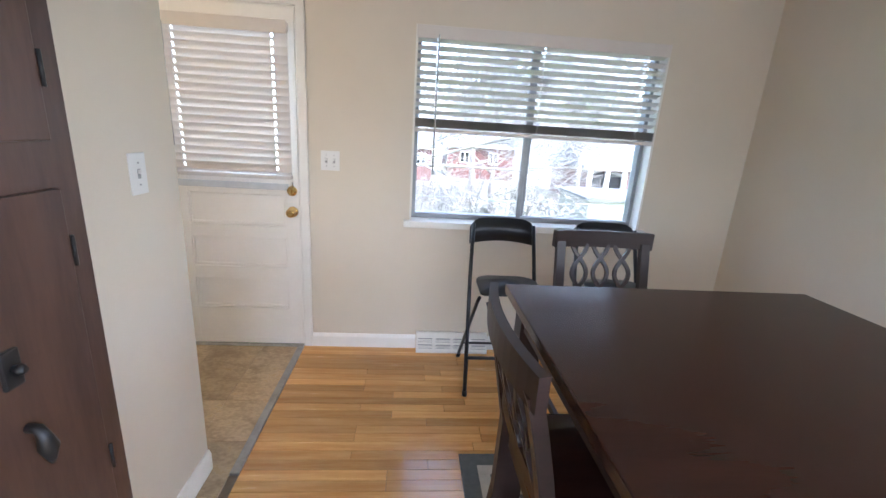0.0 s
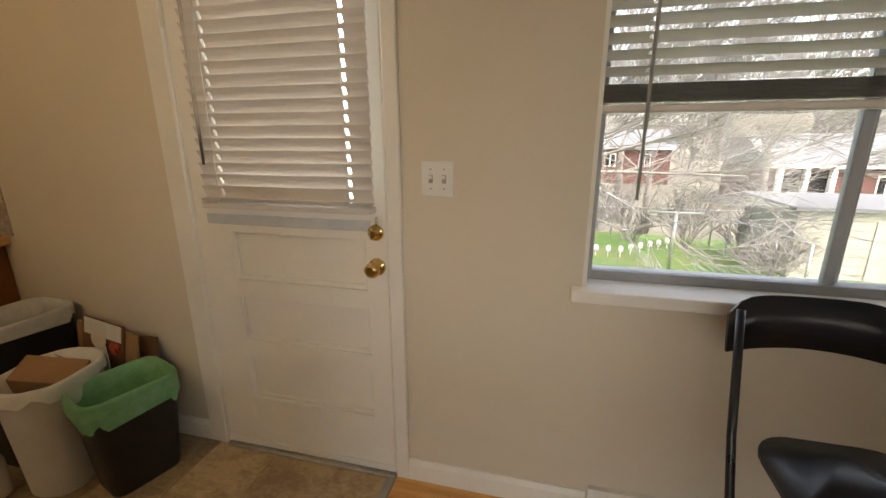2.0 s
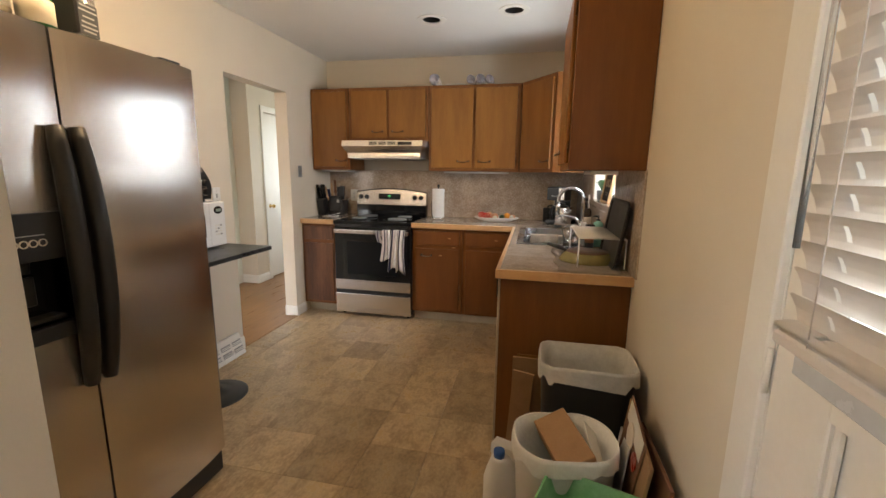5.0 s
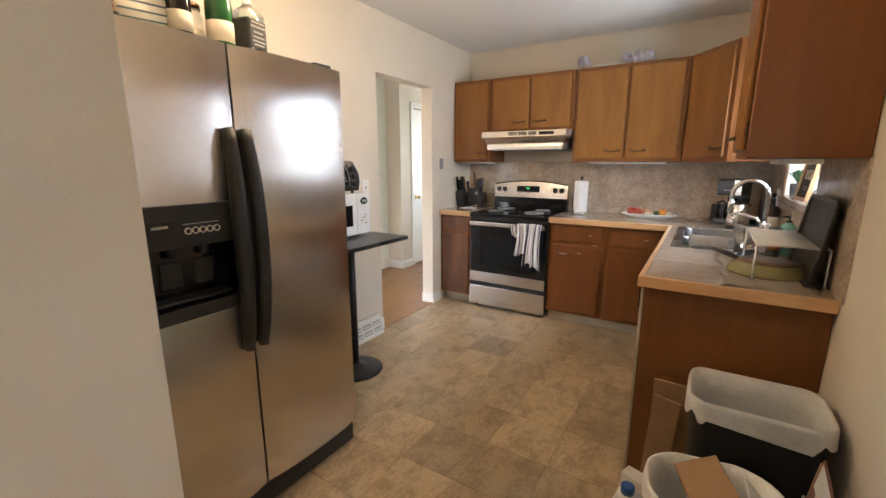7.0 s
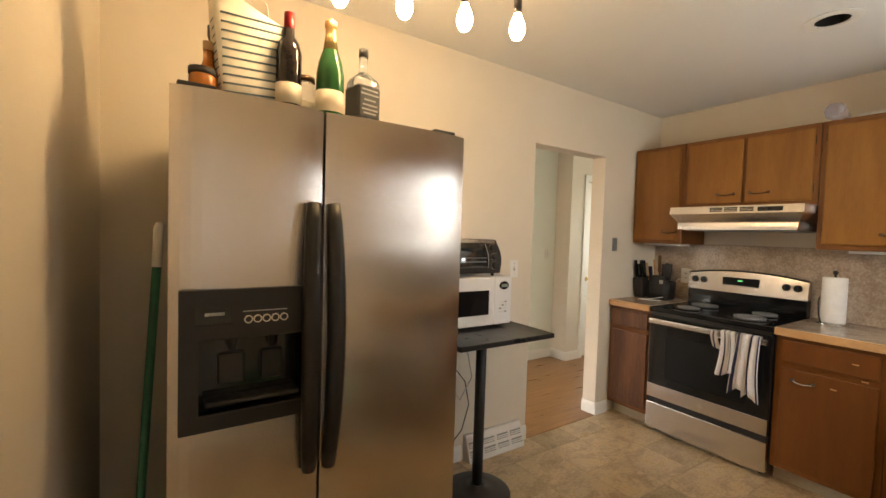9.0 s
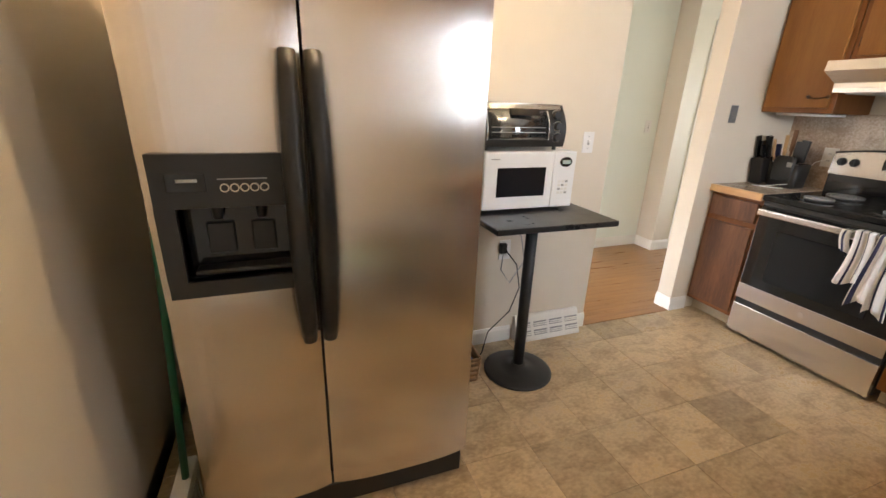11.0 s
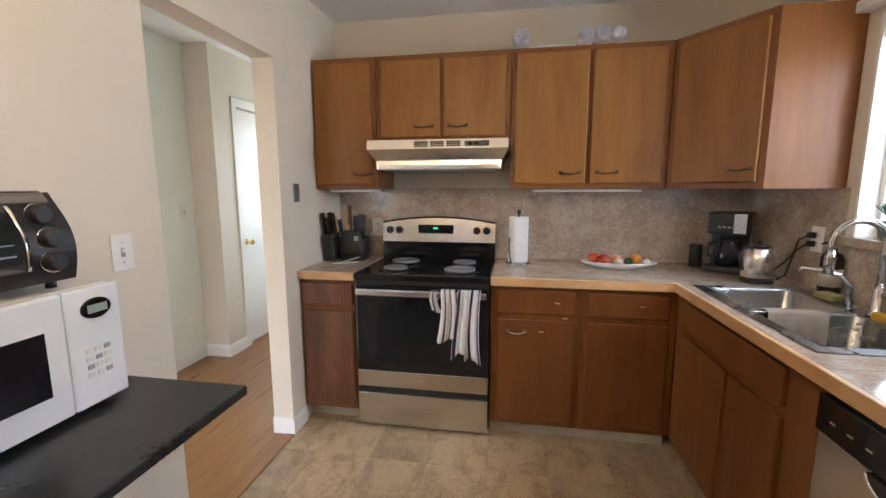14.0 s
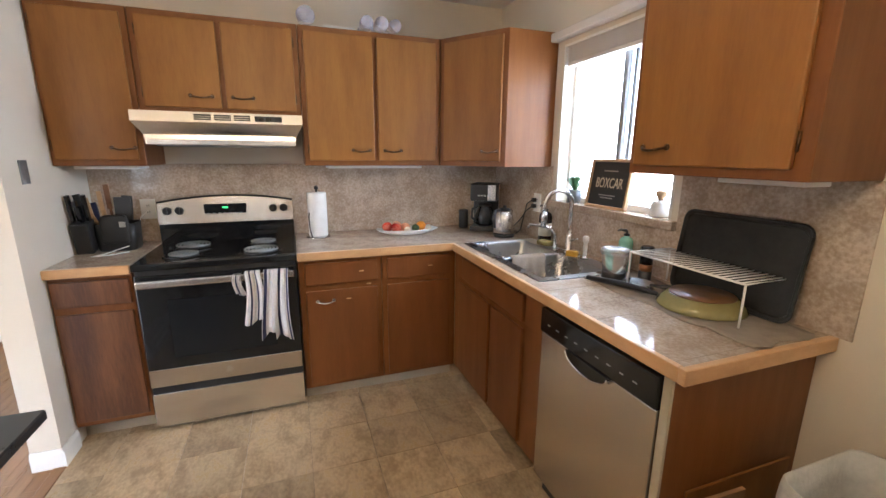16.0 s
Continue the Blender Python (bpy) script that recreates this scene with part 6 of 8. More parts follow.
part("cap", L([(0.022, 0.258), (0.023, 0.285), (0.018, 0.289)], (0, -0.02, 0), 18), "cap_blue", jg, "blue screw cap", local=True)
part("label_print", B(-0.0535, -0.0525, -0.04, 0.045, 0.04, 0.13), "label_grey", jg, local=True)
bx = B(-0.075, 0.075, -0.035, 0.035, 0, 0.055, bev=0.003)
bx.transform(pose(-2.70, 2.135, 0.0, 0, 0, 70))
solo("trim_offcut", bx, "trim_paint", "white painted wood offcut on the floor", "offcut")

# ---- beside the fridge ----
br = thing("broom", "green-handled broom leaning beside the refrigerator", "broom", -1.31, 0.70, 0)
part("handle", T([(-1.385, 0.66, 1.30), (-1.325, 0.72, 0.16)], 0.0115, 10), "broom_green", br)
part("grip", T([(-1.391, 0.654, 1.425), (-1.3895, 0.6555, 1.41), (-1.385, 0.66, 1.30)], [0.008, 0.013, 0.0125], 10), "white_plastic", br, "white grip end")
part("head", B(-1.345, -1.29, 0.62, 0.82, 0.11, 0.165, bev=0.01, seg=2), "white_plastic", br)
b = bmesh.new()
for i in range(40):
    px, py = -1.34 + 0.012 * (i % 4), 0.63 + 0.019 * (i // 4)
    tube(b, [(px, py, 0.112), (px + 0.006 * math.sin(i), py + 0.01 * math.cos(i * 1.3), 0.002)], 0.0035, 4)
tagged(part("bristle", b, "liner_white", br), kind="stuff")

bs = thing("wicker_basket", "small wicker basket on the floor beside the refrigerator", "basket", -2.50, 0.27, 0)
BXc, BYc = -2.50, 0.27
for k in range(9):
    z = 0.010 + k * 0.016
    s = 0.90 + 0.10 * k / 8
    pts = [(BXc + px + 0.003 * (1 if (i + k) % 2 else -1), BYc + py + 0.003 * (1 if (i + k) % 2 else -1), z) for i, (px, py) in enumerate(rr(0.10 * s, 0.09 * s, 0.02, 6))]
    part("woven_band", T(pts + pts[:1], 0.008, 6), "wicker", bs)
part("bottom", B(BXc - 0.085, BXc + 0.085, BYc - 0.075, BYc + 0.075, 0.001, 0.012), "wicker", bs)
leaning("picture_frame", "small dark framed board standing in the basket", -2.475, 0.22, 0.016, 0.15, 0.24, 0.012, -12, 20, "label_black", "frame", roll=18)
leaning("notebook", "pale booklet standing in the basket", -2.50, 0.25, 0.016, 0.12, 0.17, 0.008, -14, 25, "label_cream", "booklet", roll=22)
lb = L([(0.022, 0), (0.025, 0.01), (0.025, 0.10), (0.010, 0.13), (0.010, 0.15)], (-2.545, 0.31, 0.013), 14)
solo("small_bottle", lb, "cap_blue", "blue bottle standing in the basket", "bottle")

# ---- on the fridge ----
FT = 1.7655


def bottle(name, label, x, y, z, prof, glass, neck=None, cap=None, lab=None):
    """A turned bottle with foil or cap and a wrapped label: (radius, z0, z1, material)."""
    t = thing(name, label, "bottle", x, y, z)
    part("glass_body", L(prof, (x, y, z), 22), glass, t)
    if neck:
        part("neck_foil", L([(r, h) for r, h in neck[:-1]], (x, y, z), 18), neck[-1], t)
    if cap:
        part("cap", L([(r, h) for r, h in cap[:-1]], (x, y, z), 18), cap[-1], t)
    if lab:
        part("label_wrap", L([(lab[0], lab[1]), (lab[0], lab[2])], (x, y, z), 22), lab[3], t)
    return t


bottle("wine_bottle", "dark wine bottle with red foil on the refrigerator", -1.715, 0.74, FT, [(0.036, 0), (0.038, 0.006), (0.038, 0.185), (0.030, 0.215), (0.016, 0.235), (0.0145, 0.30)], "wine_dark", neck=[(0.0155, 0.236), (0.0155, 0.305), (0.012, 0.307), "foil_red"], lab=(0.0386, 0.03, 0.09, "label_cream"))
bottle("sparkling_wine_bottle", "green sparkling wine bottle with pale foil on the refrigerator", -1.835, 0.765, FT, [(0.040, 0), (0.043, 0.006), (0.043, 0.14), (0.036, 0.18), (0.020, 0.225), (0.015, 0.26), (0.015, 0.29)], "bottle_green", neck=[(0.0235, 0.216), (0.0165, 0.262), (0.0165, 0.285), (0.019, 0.287), (0.019, 0.305), (0.010, 0.312), "foil_gold"], lab=(0.0437, 0.02, 0.085, "label_cream"))
wb = thing("whiskey_bottle", "square clear bottle with a black label on the refrigerator", "bottle", -1.945, 0.765, FT, rz=12)
b = bmesh.new()
loft(b, [[(px, py, z) for px, py in rr(h, h, r)] for h, r, z in ((0.040, 0.010, 0.0), (0.042, 0.012, 0.006), (0.042, 0.012, 0.135), (0.036, 0.014, 0.150), (0.018, 0.016, 0.168), (0.0145, 0.0145, 0.178), (0.0145, 0.0145, 0.232))], cap1=True)
part("glass_body", b, "clear_plastic", wb, local=True)
part("cap", L([(0.0155, 0.222), (0.0155, 0.248), (0.012, 0.250)], (0, 0, 0), 18), "label_black", wb, "black screw cap", local=True)
part("label_wrap", B(-0.0426, 0.0426, -0.0426, 0.0426, 0.018, 0.122, bev=0.006), "label_black", wb, "black label with pale print", local=True)
for i, (z, w) in enumerate(((0.108, 0.030), (0.094, 0.034), (0.076, 0.022), (0.060, 0.028), (0.046, 0.030), (0.034, 0.024))):
    part("print_bar", B(-w, w, 0.0427, 0.0432, z - 0.0025, z + 0.0025), "label_grey", wb, local=True)
mj = bottle("mason_jar", "clear glass jar with a pale label on the refrigerator", -1.775, 0.70, FT, [(0.036, 0), (0.038, 0.006), (0.038, 0.095), (0.030, 0.112), (0.029, 0.125)], "clear_plastic", cap=[(0.031, 0.122), (0.031, 0.138), "worn_copper"], lab=(0.0384, 0.02, 0.055, "label_cream"))
bottle("small_jar", "small dark-capped amber jar on the refrigerator", -1.485, 0.78, FT, [(0.030, 0), (0.032, 0.006), (0.032, 0.05), (0.028, 0.058)], "amber", cap=[(0.033, 0.056), (0.033, 0.072), "label_black"])
bottle("amber_bottle", "amber liquor bottle behind the striped bag", -1.505, 0.69, FT, [(0.034, 0), (0.036, 0.006), (0.036, 0.085), (0.018, 0.11), (0.013, 0.13), (0.013, 0.16)], "amber", cap=[(0.0145, 0.155), (0.0145, 0.180), "pale_wood"])
bottle("whisky_decanter", "clear decanter with a dark stopper on the refrigerator", -1.53, 0.62, FT, [(0.040, 0), (0.042, 0.006), (0.040, 0.13), (0.016, 0.17), (0.014, 0.205)], "clear_plastic", cap=[(0.016, 0.20), (0.024, 0.225), (0.024, 0.255), "label_black"])
bottle("brown_bottle", "brown bottle behind the wine bottle on the refrigerator", -1.70, 0.64, FT, [(0.034, 0), (0.036, 0.006), (0.036, 0.16), (0.016, 0.20), (0.014, 0.25)], "amber")
solo("round_lid", L([(0.045, 0), (0.048, 0.004), (0.048, 0.018), (0.042, 0.022)], (-1.995, 0.70, FT), 22), "label_black", "black round lid on the refrigerator", "lid")
bag = thing("striped_bag", "cream gift bag with dark slanted stripes on the refrigerator", "bag", -1.612, 0.70, FT, rz=8)
rowsb = lambda s0: [[(px * (1 + 0.22 * u) + 0.02 * u * math.sin(k), py * (1 + 0.1 * u), 0.275 * u + (0.035 * px / 0.09 if u > 0.9 else 0)) for k, (px, py) in enumerate(rr(0.082 * s0, 0.05 * s0, 0.012))] for u in (0, 0.25, 0.5, 0.75, 1.0)]
b = bmesh.new()
loft(b, rowsb(1.0) + rowsb(0.97)[::-1], cap1=True)
part("bag_body", b, "bag_cloth", bag, local=True)
for i in range(11):
    z = 0.012 + 0.0235 * i
    b = bmesh.new()
    u = z / 0.275
    pts = [(px * (1 + 0.22 * u) * 1.012, py * (1 + 0.1 * u) * 1.02, z - 0.10 * px) for px, py in rr(0.082, 0.05, 0.012)]
    pts2 = [(x_, y_, z_ + 0.006) for x_, y_, z_ in pts]
    loft(b, [pts, pts2], cap0=False)
    part("stripe", b, "bag_stripe", bag, local=True)
for s in (-1, 1):
    part("string_handle", T([(-0.04, 0.05 * s, 0.24), (-0.035, 0.04 * s, 0.31), (0.0, 0.035 * s, 0.35), (0.035, 0.04 * s, 0.31), (0.04, 0.05 * s, 0.24)], 0.002, 5), "paper_white", bag, local=True)

# ---- on the counters ----
Z = CT + 0.0005
pt = thing("paper_towel_holder", "roll of white paper towel on a steel stand", "paper towel", -4.86, 1.275, Z)
part("base", L([(0.075, 0), (0.078, 0.004), (0.074, 0.010), (0.02, 0.012)], (-4.86, 1.275, Z), 26), "chrome", pt)
part("rod", L([(0.006, 0.01), (0.006, 0.31), (0.013, 0.315), (0.013, 0.33), (0.006, 0.336)], (-4.86, 1.275, Z), 14), "black_steel", pt)
b = bmesh.new()
lathe(b, [(0.058, 0.014), (0.060, 0.018), (0.060, 0.288), (0.058, 0.292), (0.02, 0.293)], (-4.86, 1.275, Z), 30)
part("paper_roll", b, "paper_roll", pt)
part("tension_arm", T([(-4.80, 1.235, Z + 0.005), (-4.795, 1.222, Z + 0.06), (-4.795, 1.218, Z + 0.14), (-4.80, 1.222, Z + 0.17)], 0.004, 8), "black_steel", pt)

pl = thing("fruit_platter", "white scalloped oval platter on the counter", "platter", -4.80, 1.86, Z)
b = bmesh.new()
rows = []
for s, z in ((0.55, 0.0), (0.62, 0.004), (0.85, 0.020), (1.0, 0.036), (0.985, 0.040), (0.84, 0.026), (0.60, 0.010)):
    rows.append([(-4.80 + 0.105 * s * math.cos(a) * (1 + 0.03 * math.cos(10 * a) * s), 1.86 + 0.215 * s * math.sin(a) * (1 + 0.03 * math.cos(10 * a) * s), Z + z) for a in [2 * math.pi * k / 48 for k in range(48)]])
loft(b, rows, cap1=True)
part("dish", b, "ceramic", pl)
for x, y, r, mt, nm, lb_ in ((-4.80, 1.72, 0.036, "red_apple", "apple", "red apple on the platter"), (-4.75, 1.77, 0.037, "red_apple", "apple", "red apple on the platter"), (-4.83, 1.79, 0.037, "peach", "apple", "red and yellow apple on the platter"), (-4.80, 1.845, 0.035, "peach", "apple", "red and yellow apple on the platter"), (-4.76, 1.85, 0.024, "garlic", "garlic_bulb", "garlic bulb on the platter"), (-4.79, 1.915, 0.027, "avocado", "avocado", "dark green avocado on the platter"), (-4.81, 1.96, 0.034, "orange_peel", "orange", "bright orange on the platter"), (-4.78, 2.005, 0.022, "garlic", "garlic_bulb", "garlic bulb on the platter"), (-4.83, 2.015, 0.022, "peach", "shallot", "small brown onion on the platter")):
    pr_ = [(max(r * math.sin(math.pi * k / 10) * (1.0 if 0 < k < 10 else 0.15), 0.002), r * (1 - math.cos(math.pi * k / 10)) * 0.95 - (0.004 if k == 10 else 0)) for k in range(11)]
    solo(nm, L(pr_, (x, y, Z + 0.010 + 0.012 * abs(y - 1.86) / 0.15), 18), mt, lb_, "fruit")

cm = thing("coffee_maker", "black drip coffee maker with a glass carafe", "coffee maker", -4.82, 2.46, Z, rz=55)
part("base", B(-0.095, 0.095, -0.12, 0.10, 0.0, 0.035, bev=0.008, seg=2), "black_plastic", cm, local=True)
part("tower", B(-0.095, 0.095, 0.02, 0.10, 0.0355, 0.335, bev=0.01, seg=2), "black_plastic", cm, local=True)
part("brew_head", B(-0.095, 0.095, -0.115, 0.019, 0.215, 0.335, bev=0.012, seg=2), "black_plastic", cm, local=True)
part("steel_panel", B(0.030, 0.088, -0.1185, -0.1155, 0.222, 0.330, bev=0.001), "stainless", cm, local=True)
part("tower_trim", B(0.0955, 0.0975, -0.02, 0.095, 0.04, 0.33, bev=0.0006), "stainless", cm, local=True)
for i in range(4):
    part("button", B(-0.04 + 0.022 * i, -0.025 + 0.022 * i, -0.121, -0.1187, 0.25, 0.26), "label_grey", cm, local=True)
part("carafe", L([(0.055, 0.037), (0.068, 0.05), (0.070, 0.10), (0.055, 0.15), (0.045, 0.165), (0.048, 0.175)], (0, -0.04, 0), 24), "oven_glass", cm, "dark glass carafe", local=True)
part("carafe_lid", L([(0.049, 0.175), (0.049, 0.190), (0.02, 0.198)], (0, -0.04, 0), 20), "black_plastic", cm, local=True)
part("carafe_handle", T([(-0.045, -0.085, 0.17), (-0.075, -0.115, 0.16), (-0.08, -0.12, 0.10), (-0.05, -0.09, 0.065)], 0.008, 8), "black_plastic", cm, local=True)
solo("coffee_canister", L([(0.033, 0), (0.035, 0.004), (0.035, 0.115), (0.036, 0.118), (0.036, 0.13), (0.03, 0.134)], (-4.93, 2.33, Z), 22), "black_steel", "black metal canister beside the coffee maker", "canister")
kt = thing("electric_kettle", "brushed steel electric kettle with a black base", "kettle", -4.52, 2.455, Z)
part("base", L([(0.070, 0), (0.072, 0.006), (0.070, 0.020)], (-4.52, 2.455, Z), 24), "black_plastic", kt)
part("body", L([(0.068, 0.0205), (0.070, 0.04), (0.062, 0.12), (0.050, 0.165), (0.044, 0.175)], (-4.52, 2.455, Z), 28), "stainless", kt)
part("lid", L([(0.044, 0.175), (0.036, 0.188), (0.012, 0.192), (0.012, 0.205), (0.004, 0.208)], (-4.52, 2.455, Z), 20), "black_plastic", kt)
part("handle", T([(-4.50, 2.41, Z + 0.18), (-4.475, 2.365, Z + 0.178), (-4.46, 2.345, Z + 0.14), (-4.465, 2.36, Z + 0.07)], 0.010, 10), "black_plastic", kt)
part("spout", T([(-4.545, 2.505, Z + 0.13), (-4.565, 2.535, Z + 0.168)], [0.020, 0.010], 10), "stainless", kt)
for dz in (0.018, -0.022):
    part("appliance_plug", B(-4.455, -4.425, NY - 0.045, NY - 0.019, 1.16 + dz - 0.014, 1.16 + dz + 0.014, bev=0.004), "black_plastic", kt if dz > 0 else cm)
part("power_cord", T([(-4.44, NY - 0.045, 1.178), (-4.48, NY - 0.06, 1.15), (-4.53, NY - 0.05, 1.06), (-4.55, NY - 0.06, 0.96), (-4.56, NY - 0.09, Z + 0.004)], 0.0035, 6), "black_plastic", kt)
part("power_cord", T([(-4.44, NY - 0.045, 1.138), (-4.50, NY - 0.05, 1.10), (-4.60, NY - 0.04, 1.02), (-4.68, NY - 0.06, 0.95), (-4.72, NY - 0.10, Z + 0.004)], 0.0035, 6), "black_plastic", cm)


def pump(name, label, x, y, z, r, h, body, lab):
    t = thing(name, label, "soap bottle", x, y, z)
    part("bottle", L([(r * 0.95, 0), (r, 0.006), (r, h * 0.70), (r * 0.8, h * 0.78), (0.012, h * 0.82), (0.012, h * 0.86)], (x, y, z), 20), body, t)
    p = L([(0.014, h * 0.845), (0.014, h * 0.89), (0.005, h * 0.895), (0.005, h * 0.97)], (x, y, z), 14)
    tube(p, [(x, y, z + h * 0.975), (x - 0.02, y - 0.02, z + h * 0.98), (x - 0.028, y - 0.03, z + h * 0.95)], [0.008, 0.006, 0.004], 8)
    part("pump", p, "black_plastic", t, "black pump top")
    part("label_wrap", L([(r + 0.0006, h * 0.18), (r + 0.0006, h * 0.52)], (x, y, z), 20), lab, t)
    return t


pump("dish_soap", "dark amber pump bottle with a pale label by the sink", -4.27, 2.612, Z, 0.040, 0.235, "soap_amber_dark", "label_cream")
pump("hand_soap", "teal pump soap bottle by the sink", -3.585, 2.608, Z, 0.032, 0.195, "soap_teal", "soap_teal")
sg = B(-0.045, 0.045, -0.03, 0.03, 0, 0.028, bev=0.006, seg=2)
sg.transform(pose(-4.16, 2.548, CT + 0.0065, 0, 0, 10))
solo("sponge", sg, "pan_olive", "olive sponge on the sink rim", "sponge")
bh = B(-0.03, 0.03, -0.02, 0.02, 0, 0.03, bev=0.01, seg=2)
bh.transform(pose(-3.865, 2.52, CT + 0.0065, 0, 0, 30))
solo("scrub_brush", bh, "yellow_paint", "yellow and grey scrub brush by the faucet", "brush")


def cloth_drape():
    """A folded cloth over the sink divider, hanging into the bowl with soft pleats."""
    b = bmesh.new()
    prof = [(-3.972, CT + 0.0075), (-3.955, CT + 0.010), (-3.932, CT + 0.010), (-3.920, CT + 0.003), (-3.914, CT - 0.05), (-3.912, CT - 0.12)]
    for off in (0.0, 0.0035):
        rows = []
        for i in range(19):
            y = 2.19 + i * 0.2 / 18
            w = 0.004 * math.sin(i * 1.3)
            rows.append([b.verts.new((x + off * (k > 2) + (w + 0.005) * (k > 3), y + 0.004 * math.sin(k), z + off * (k < 3) + (0.012 * math.sin(i * 0.5) if k == 5 else 0))) for k, (x, z) in enumerate(prof)])
        for p, q in zip(rows, rows[1:]):
            for k in range(5):
                b.faces.new((p[k], p[k + 1], q[k + 1], q[k])).smooth = True
    return b


solo("dish_cloth", cloth_drape(), "grey_cloth", "brown cloth draped over the sink divider", "cloth")

ch = thing("food_chopper", "clear plastic chopper jar with a black base", "food chopper", -3.465, 2.44, Z + 0.004)
part("base", L([(0.050, 0), (0.052, 0.005), (0.050, 0.035)], (-3.465, 2.44, Z + 0.004), 24), "black_plastic", ch)
part("jar", L([(0.048, 0.0355), (0.056, 0.10), (0.057, 0.115)], (-3.465, 2.44, Z + 0.004), 24), "clear_plastic", ch)
part("lid", L([(0.062, 0.1155), (0.064, 0.120), (0.060, 0.136), (0.03, 0.142)], (-3.465, 2.44, Z + 0.004), 24), "clear_plastic", ch, "clear domed lid")
pg = thing("pepper_grinder", "black grinder with a copper band on the counter", "grinder", -3.385, 2.535, Z + 0.004)
part("body", L([(0.025, 0), (0.026, 0.005), (0.026, 0.05)], (-3.385, 2.535, Z + 0.004), 20), "black_plastic", pg)
part("band", L([(0.0265, 0.0505), (0.0265, 0.078)], (-3.385, 2.535, Z + 0.004), 20), "copper_band", pg)
part("top", L([(0.026, 0.0785), (0.026, 0.138), (0.027, 0.14), (0.027, 0.152), (0.022, 0.156)], (-3.385, 2.535, Z + 0.004), 20), "black_gloss", pg)

cl = bmesh.new()
rnd = random.Random(5)
NXc, NYc = 20, 9
g = [[cl.verts.new((-3.52 + 0.74 * i / NXc + 0.012 * math.sin(j_ * 1.1), 2.325 + 0.285 * j_ / NYc + 0.010 * math.sin(i * 0.8), Z + 0.003 + max(0, 0.010 * math.sin(i * 1.3 + j_) * (1 if i > 15 and j_ < 2 else 0.12)))) for j_ in range(NYc + 1)] for i in range(NXc + 1)]
for i in range(NXc):
    for j_ in range(NYc):
        cl.faces.new((g[i][j_], g[i + 1][j_], g[i + 1][j_ + 1], g[i][j_ + 1])).smooth = True
ext = bmesh.ops.extrude_face_region(cl, geom=cl.faces[:])
bmesh.ops.translate(cl, verts=[v for v in ext["geom"] if isinstance(v, bmesh.types.BMVert)], vec=(0, 0, -0.0025))
solo("dish_towel", cl, "grey_cloth", "brown dish towel spread on the counter as drying mat", "towel")

rk = thing("wire_rack", "white coated wire shelf rack on the counter", "dish rack", -3.14, 2.52, Z)
KX0, KX1, KY0, KY1, KZ = -3.365, -2.895, 2.425, 2.640, 1.078
part("top_frame", T([(KX0, KY0, KZ), (KX1, KY0, KZ), (KX1, KY1, KZ), (KX0, KY1, KZ), (KX0, KY0, KZ)], 0.0038, 8), "white_enamel", rk)
for i in range(21):
    x = KX0 + (KX1 - KX0) * (i + 0.5) / 21
    part("wire", T([(x, KY0, KZ + 0.003), (x, KY1, KZ + 0.003)], 0.0022, 6), "white_enamel", rk)
for x in (KX0, KX1):
    for y in (KY0, KY1):
        part("leg", T([(x, y, Z + 0.0055), (x, y, KZ)], 0.0038, 8), "white_enamel", rk)

pn = thing("frying_pan", "olive frying pan turned upside down under the rack", "pan", -3.08, 2.49, Z + 0.004)
part("pan_body", L([(0.142, 0.0), (0.144, 0.004), (0.128, 0.028), (0.112, 0.042), (0.106, 0.046)], (-3.08, 2.49, Z + 0.005), 36), "pan_olive", pn)
part("pan_base", L([(0.106, 0.0462), (0.104, 0.050), (0.02, 0.0505)], (-3.08, 2.49, Z + 0.005), 36), "pan_brown", pn, "burnt brown pan base")
part("pan_handle", T([(-3.205, 2.42, Z + 0.018), (-3.26, 2.395, Z + 0.024), (-3.33, 2.365, Z + 0.026), (-3.47, 2.305, Z + 0.022)], [0.008, 0.010, 0.013, 0.010], 10), "black_plastic", pn, "black handle")
sp2 = thing("skillet", "small steel skillet with a black handle on the towel", "pan", -3.32, 2.43, Z + 0.004)
part("pan_body", L([(0.04, 0.0), (0.052, 0.004), (0.060, 0.022), (0.058, 0.022), (0.048, 0.006)], (-3.33, 2.445, Z + 0.005), 28), "sink_steel", sp2)
part("pan_handle", T([(-3.275, 2.455, Z + 0.028), (-3.22, 2.475, Z + 0.034), (-3.19, 2.53, Z + 0.034)], [0.006, 0.009, 0.009], 8), "black_plastic", sp2)
ty = thing("baking_tray", "dark non-stick baking tray leaning on the backsplash", "baking tray", -3.08, 2.62, Z)
b = bmesh.new()
loft(b, [[(px, 0.0, pz) for px, pz in rr(0.225, 0.160, 0.035)], [(px, -0.006, pz) for px, pz in rr(0.225, 0.160, 0.035)], [(px, -0.006, pz) for px, pz in rr(0.214, 0.149, 0.030)], [(px, 0.014, pz) for px, pz in rr(0.203, 0.138, 0.026)]], cap0=True, cap1=True, smooth=False)
b.transform(Matrix.Translation((-3.075, 2.612, Z + 0.166)) @ Matrix.Rotation(radians(-8), 4, "X"))
part("tray", b, "dark_metal_pan", ty)
b = T([(px, -0.006, pz) for px, pz in rr(0.225, 0.160, 0.035) + rr(0.225, 0.160, 0.035)[:1]], 0.004, 6)
b.transform(Matrix.Translation((-3.075, 2.612, Z + 0.166)) @ Matrix.Rotation(radians(-8), 4, "X"))
part("rolled_rim", b, "black_steel", ty)

